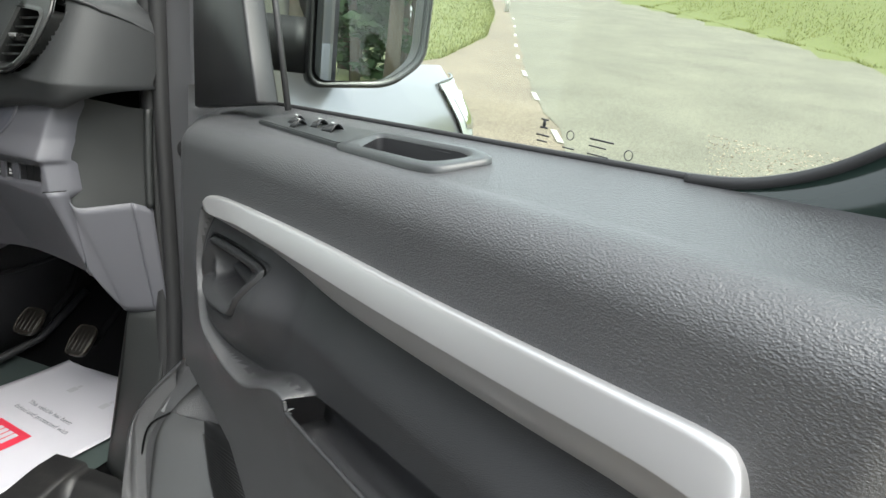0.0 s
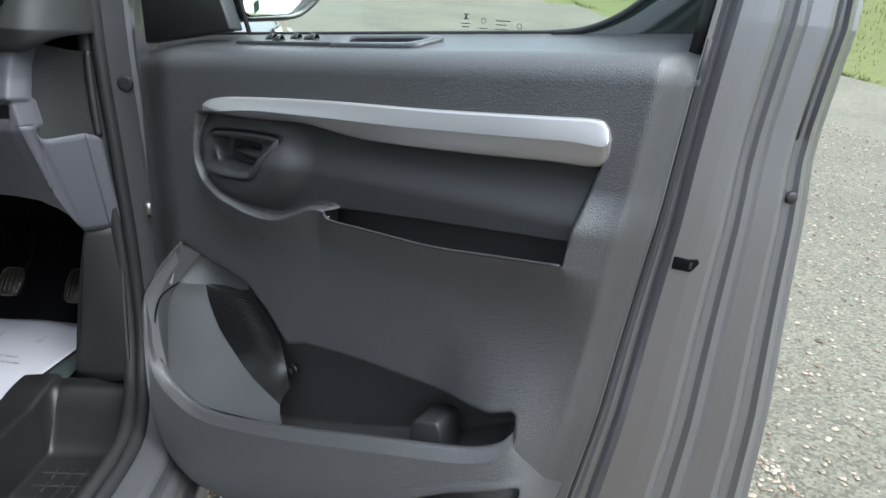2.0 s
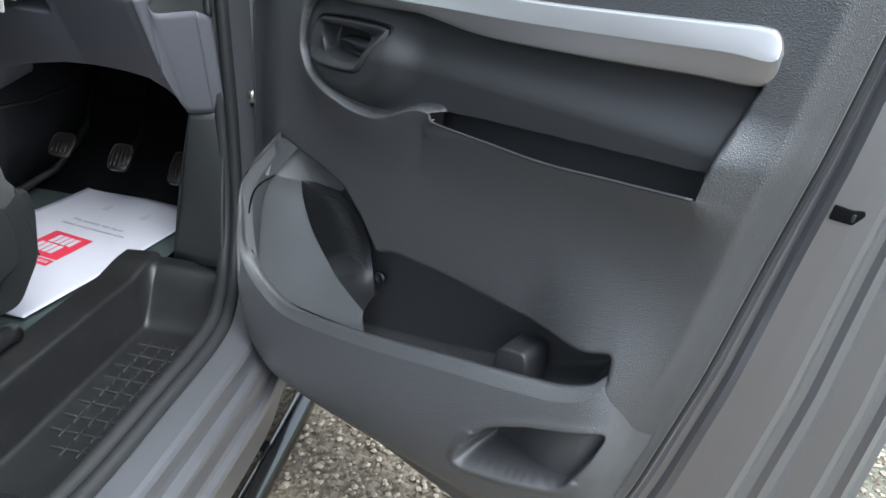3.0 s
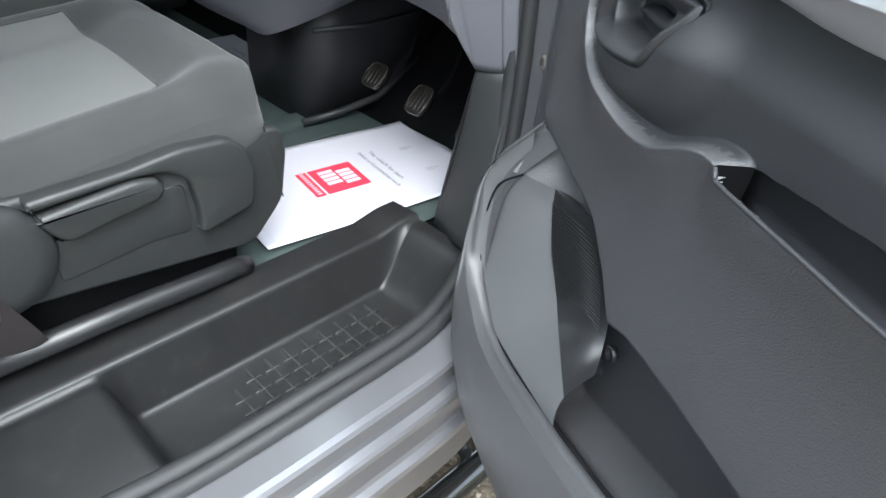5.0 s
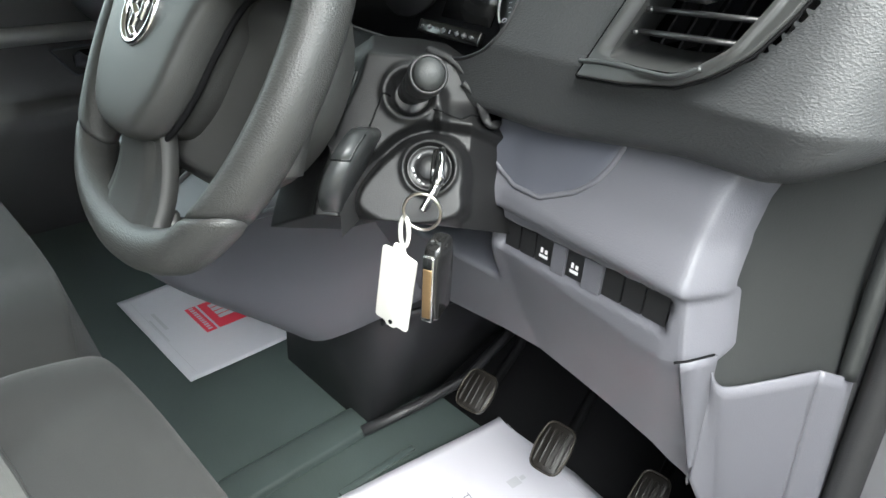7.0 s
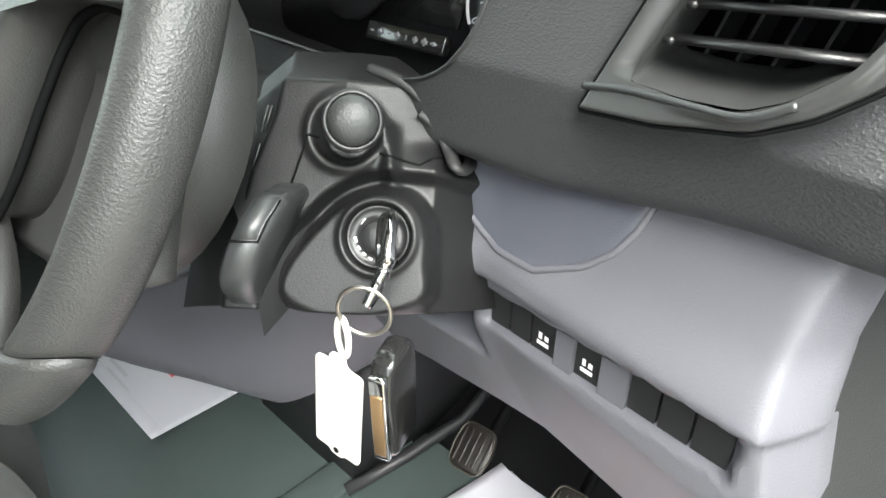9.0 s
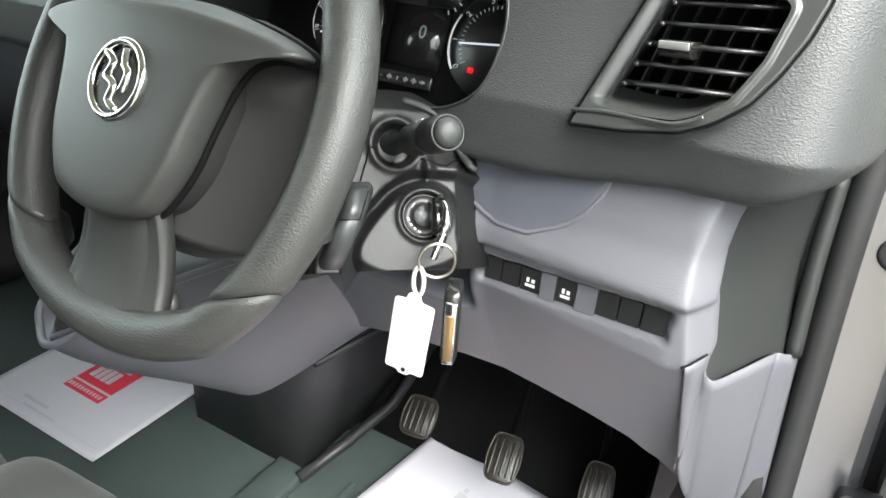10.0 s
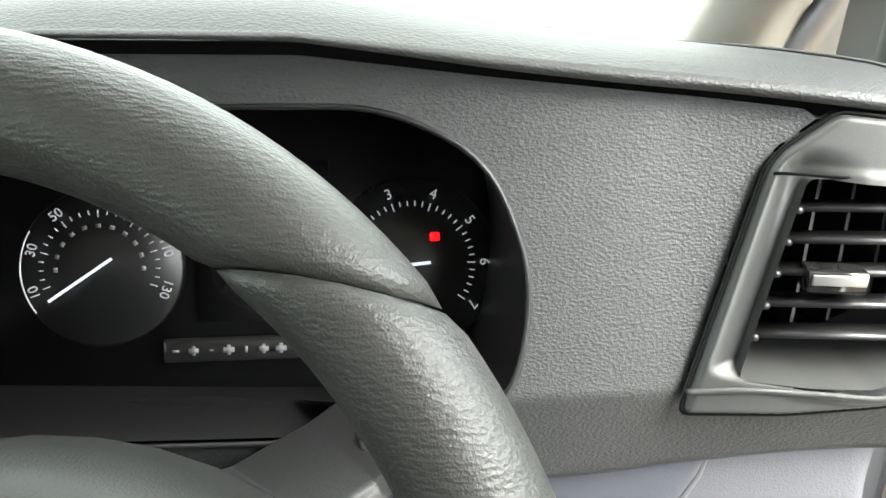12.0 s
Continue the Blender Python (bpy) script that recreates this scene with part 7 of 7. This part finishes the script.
part("seat_rail", tube([(0.235, -0.075, 0.585), (0.242, -0.10, 0.597), (0.248, -0.15, 0.602), (0.25, -0.30, 0.610), (0.25, -0.55, 0.612)], 0.018, 10), BLACK, driver_seat, "black seat rail cover")
part("front_shell", prism(rounded([(-0.22, 0.68), (0.235, 0.68), (0.235, 0.79), (-0.22, 0.79)], 0.02), 0.02, Matrix(((1, 0, 0, 0), (0, 0, 1, -0.02), (0, 1, 0, 0), (0, 0, 0, 1))), 0.006), SEATPLASTIC, driver_seat)
tagged(part("seat_belt", sheet(np.linspace(0, 1, 5), np.linspace(0, 1, 20), lambda s, t: Vector((0.70 + 0.012 * s + 0.03 * t, -0.80 + 0.045 * s - 0.12 * t + 0.02 * math.sin(5 * t), 0.60 + 0.03 * s + 0.5 * t * t))), material("belt_webbing", (0.018, 0.014, 0.014), 0.7, grain=1.0, grain_scale=900, vary=0.1)), "dark woven seat belt anchored beside the seat", "seat belt")

# ---- passenger door across the cab ----
far_door = empty("passenger_door", pose(-0.86, -0.5, 0), "closed passenger door with dark card and silver strip", "van door")


def far_pt(y, q):
    """Door card section at y: lower card, sloping ledge that tapers out forwards, hollow upper panel."""
    w = 1 - float(step(np.array(y), 0.25, 0.62))
    low, high = 0.884 - 0.030 * w, 0.884 + 0.004 * w
    if q <= 1:
        return Vector((0.030 + 0.012 * q, y, 0.55 + (low - 0.006 - 0.55) * q))
    if q <= 2:
        return Vector((0.040 - 0.030 * (q - 1) * (0.5 + 0.5 * w), y, low + (high - low) * (q - 1)))
    return Vector((0.010 - 0.012 * math.sin(math.pi * min(1, q - 2)) + 0.006 * max(0, q - 3), y, high + (1.012 - high) * min(1, q - 2) + 0.26 * max(0, q - 3)))


part("far_card", sheet(np.linspace(-0.62, 0.78, 40), (0, 0.3, 0.6, 0.85, 1.0, 1.1, 1.5, 1.9, 2.0, 2.15, 2.4, 2.7, 3.0, 3.4, 3.8, 4.0), far_pt), CARD, far_door, "dark grained card with a ledge")
part("far_strip", loft([[Vector((x, y, z + dz)) for x, dz in ((0.004, -0.020), (0.024, -0.018), (0.032, 0.0), (0.022, 0.020), (0.004, 0.022))] for y, z in ((-0.5, 1.02), (-0.15, 1.022), (0.2, 1.026), (0.3, 1.030), (0.46, 1.033), (0.58, 1.033), (0.72, 1.031))]), SILVER, far_door, "satin silver trim bar")
bezel = rounded([(0.415, 0.997), (0.462, 0.931), (0.600, 0.940), (0.612, 0.955), (0.578, 1.004)], 0.010)
part("far_handle", prism(bezel, 0.008, Matrix(((0, 0, 1, 0.006), (1, 0, 0, 0), (0, 1, 0, 0), (0, 0, 0, 1))), 0.002), CARD_SMOOTH, far_door, "black inner handle bezel")
part("far_bezel_edge", tube([Vector((0.014, y, z)) for y, z in bezel], 0.0030, 8, closed=True), GREY_DARK, far_door, "raised rim of the handle bezel")
# flat plate on the bezel; the hollow's shade is only its near-black colour
hollow = rounded([(0.462, 0.975), (0.468, 0.951), (0.565, 0.950), (0.580, 0.962), (0.572, 0.992), (0.478, 0.992)], 0.010)
part("far_hollow_shade", prism(hollow, 0.002, Matrix(((0, 0, 1, 0.0145), (1, 0, 0, 0), (0, 1, 0, 0), (0, 0, 0, 1)))), DEEP, far_door, "near-black plate painting the shade of a finger hollow")
part("far_lever", loft([[Vector((0.016 + dx, y, z + dz)) for dx, dz in ((0, -h), (0.010, -h * 0.8), (0.014, 0), (0.010, h * 0.8), (0, h))] for y, z, h in ((0.465, 0.968, 0.015), (0.480, 0.969, 0.020), (0.495, 0.962, 0.014), (0.52, 0.957, 0.008), (0.566, 0.957, 0.007))]), GREY_DARK, far_door, "grey pull lever")
fg = part("far_glass", sheet((-0.62, 0.45), (1.27, 1.8), lambda y, z: (-0.03, y, z)), GLASS, far_door)
fg.visible_shadow = False
arch = empty("wheel_arch_trim", pose(-0.80, 0.0, 0.57), "dark moulded trim over the passenger wheel arch", "arch trim")
part("arch_shell", loft([[Vector((0.13 * k * math.cos(a) - 0.04, y, h * math.sin(a))) for a in np.linspace(0, math.pi, 12)] for y, k, h in ((-0.09, 0.4, 0.012), (-0.06, 0.75, 0.050), (0.0, 0.9, 0.105), (0.08, 1.0, 0.15), (0.18, 1.0, 0.18), (0.32, 1.0, 0.20))]), CARD_SMOOTH, arch)

# ---- trees behind the van, seen in the mirror ----
BARK = material("tree_bark", (0.10, 0.08, 0.06), 0.9, vary=0.3, scale=8, grain=1.0, grain_scale=60)
NEEDLES = material("pine_needles", (0.045, 0.075, 0.030), 0.8, vary=0.4, scale=2)
SPRIG = material("spring_leaves", (0.10, 0.13, 0.035), 0.8, vary=0.4, scale=2)


def tree(x, y, h, kind, seed):
    rnd = random.Random(seed)
    pine = kind == "pine"
    top = empty("pine_tree" if pine else "bare_tree", pose(x, y, rise(x, y)), "tall dark green pine at the lane side" if pine else "tall thin tree with sparse spring leaves", "tree", "lane side trees")
    part("trunk", tube([(0.15 * math.sin(k * 1.3 + seed), 0.12 * math.cos(k), h * k / 6) for k in range(7)], lambda t: 0.02 * h * (1 - 0.9 * t) + 0.01, 8), BARK, top)
    verts, faces = [], []
    limbs = bmesh.new()
    for k in range(46 if pine else 30):
        f = rnd.uniform(0.06 if pine else 0.2, 0.98)
        w = rnd.uniform(0, 6.28)
        reach = h * ((0.20 * (1 - f) + 0.03) if pine else 0.17 * (1.1 - abs(f - 0.6))) * rnd.uniform(0.7, 1.2)
        rise_by = -0.12 * reach if pine else 0.7 * reach
        a = Vector((0, 0, h * f))
        b = a + Vector((reach * math.cos(w), reach * math.sin(w), rise_by))
        tube([a, a.lerp(b, 0.5) + Vector((0, 0, 0.05 * reach)), b], lambda t: 0.003 * h * (1 - 0.8 * t), 5, bm=limbs)
        for _ in range(46 if pine else 34):
            p = a.lerp(b, rnd.uniform(0.15, 1.08)) + Vector((rnd.gauss(0, 0.1 * reach), rnd.gauss(0, 0.1 * reach), rnd.gauss(0, 0.012 * h)))
            s = rnd.uniform(0.10, 0.26) if pine else rnd.uniform(0.06, 0.14)
            d1 = Vector((rnd.gauss(0, 1), rnd.gauss(0, 1), rnd.gauss(0, 0.5))).normalized() * s
            d2 = d1.cross(Vector((rnd.gauss(0, 1), rnd.gauss(0, 1), rnd.gauss(0, 1)))).normalized() * s * 0.5
            n = len(verts)
            verts += [tuple(p - d1), tuple(p + d2), tuple(p + d1), tuple(p - d2)]
            faces.append((n, n + 1, n + 2, n + 3))
    part("limbs", limbs, BARK, top)
    me = bpy.data.meshes.new("crown")
    me.from_pydata(verts, [], faces)
    me.materials.append(NEEDLES if pine else SPRIG)
    new("crown", me).parent = top


for i, (x, y, h, kind) in enumerate(((13.5, -6.5, 9, "bare"), (17.5, -8.0, 12, "pine"), (21, -12.5, 13, "pine"), (24, -9, 11, "bare"), (16.5, -12, 12, "bare"), (27, -17, 15, "pine"), (20, -4.5, 10, "bare"), (32, -15, 15, "pine"), (14.5, -15, 13, "pine"), (15.2, -8.6, 7, "pine"), (18.5, -10.5, 9, "pine"), (19, -9, 8, "bare"), (22, -11, 10, "pine"))):
    tree(x, y, h, kind, 11 + i)


# ---- rough grass along the lane edges ----
def tufts(name, n, place, size, label, seed):
    rnd = random.Random(seed)
    verts, faces = [], []
    for _ in range(n):
        x, y = place(rnd)
        z = rise(x, y)
        w = rnd.uniform(0, 6.28)
        h, lean = size * rnd.uniform(0.4, 1.3), rnd.uniform(0.1, 0.7)
        dx, dy = math.cos(w), math.sin(w)
        k, b = len(verts), size * 0.12
        verts += [(x - dy * b, y + dx * b, z), (x + dy * b, y - dx * b, z), (x + dx * lean * h, y + dy * lean * h, z + h)]
        faces.append((k, k + 1, k + 2))
    me = bpy.data.meshes.new(name)
    me.from_pydata(verts, [], faces)
    me.materials.append(BLADE)
    return tagged(new(name, me), label, "grass", kind="stuff")


BLADE = island_stone("grass_blades", (0.06, 0.085, 0.014), (0.165, 0.165, 0.045))
tufts("verge_grass", 26000, lambda r: (lambda y, s: (lane_edge(y, LANE_R) + s * s * 9 + 0.05, y))(r.uniform(5, 32), r.random()), 0.075, "rough spring grass on the lane verge", 5)
tufts("verge_grass", 16000, lambda r: (lambda y, s: (lerp(y, *APRON) - s * s * 8, y))(r.uniform(5, 26), r.random()), 0.075, "rough spring grass beside the pull-in", 6)
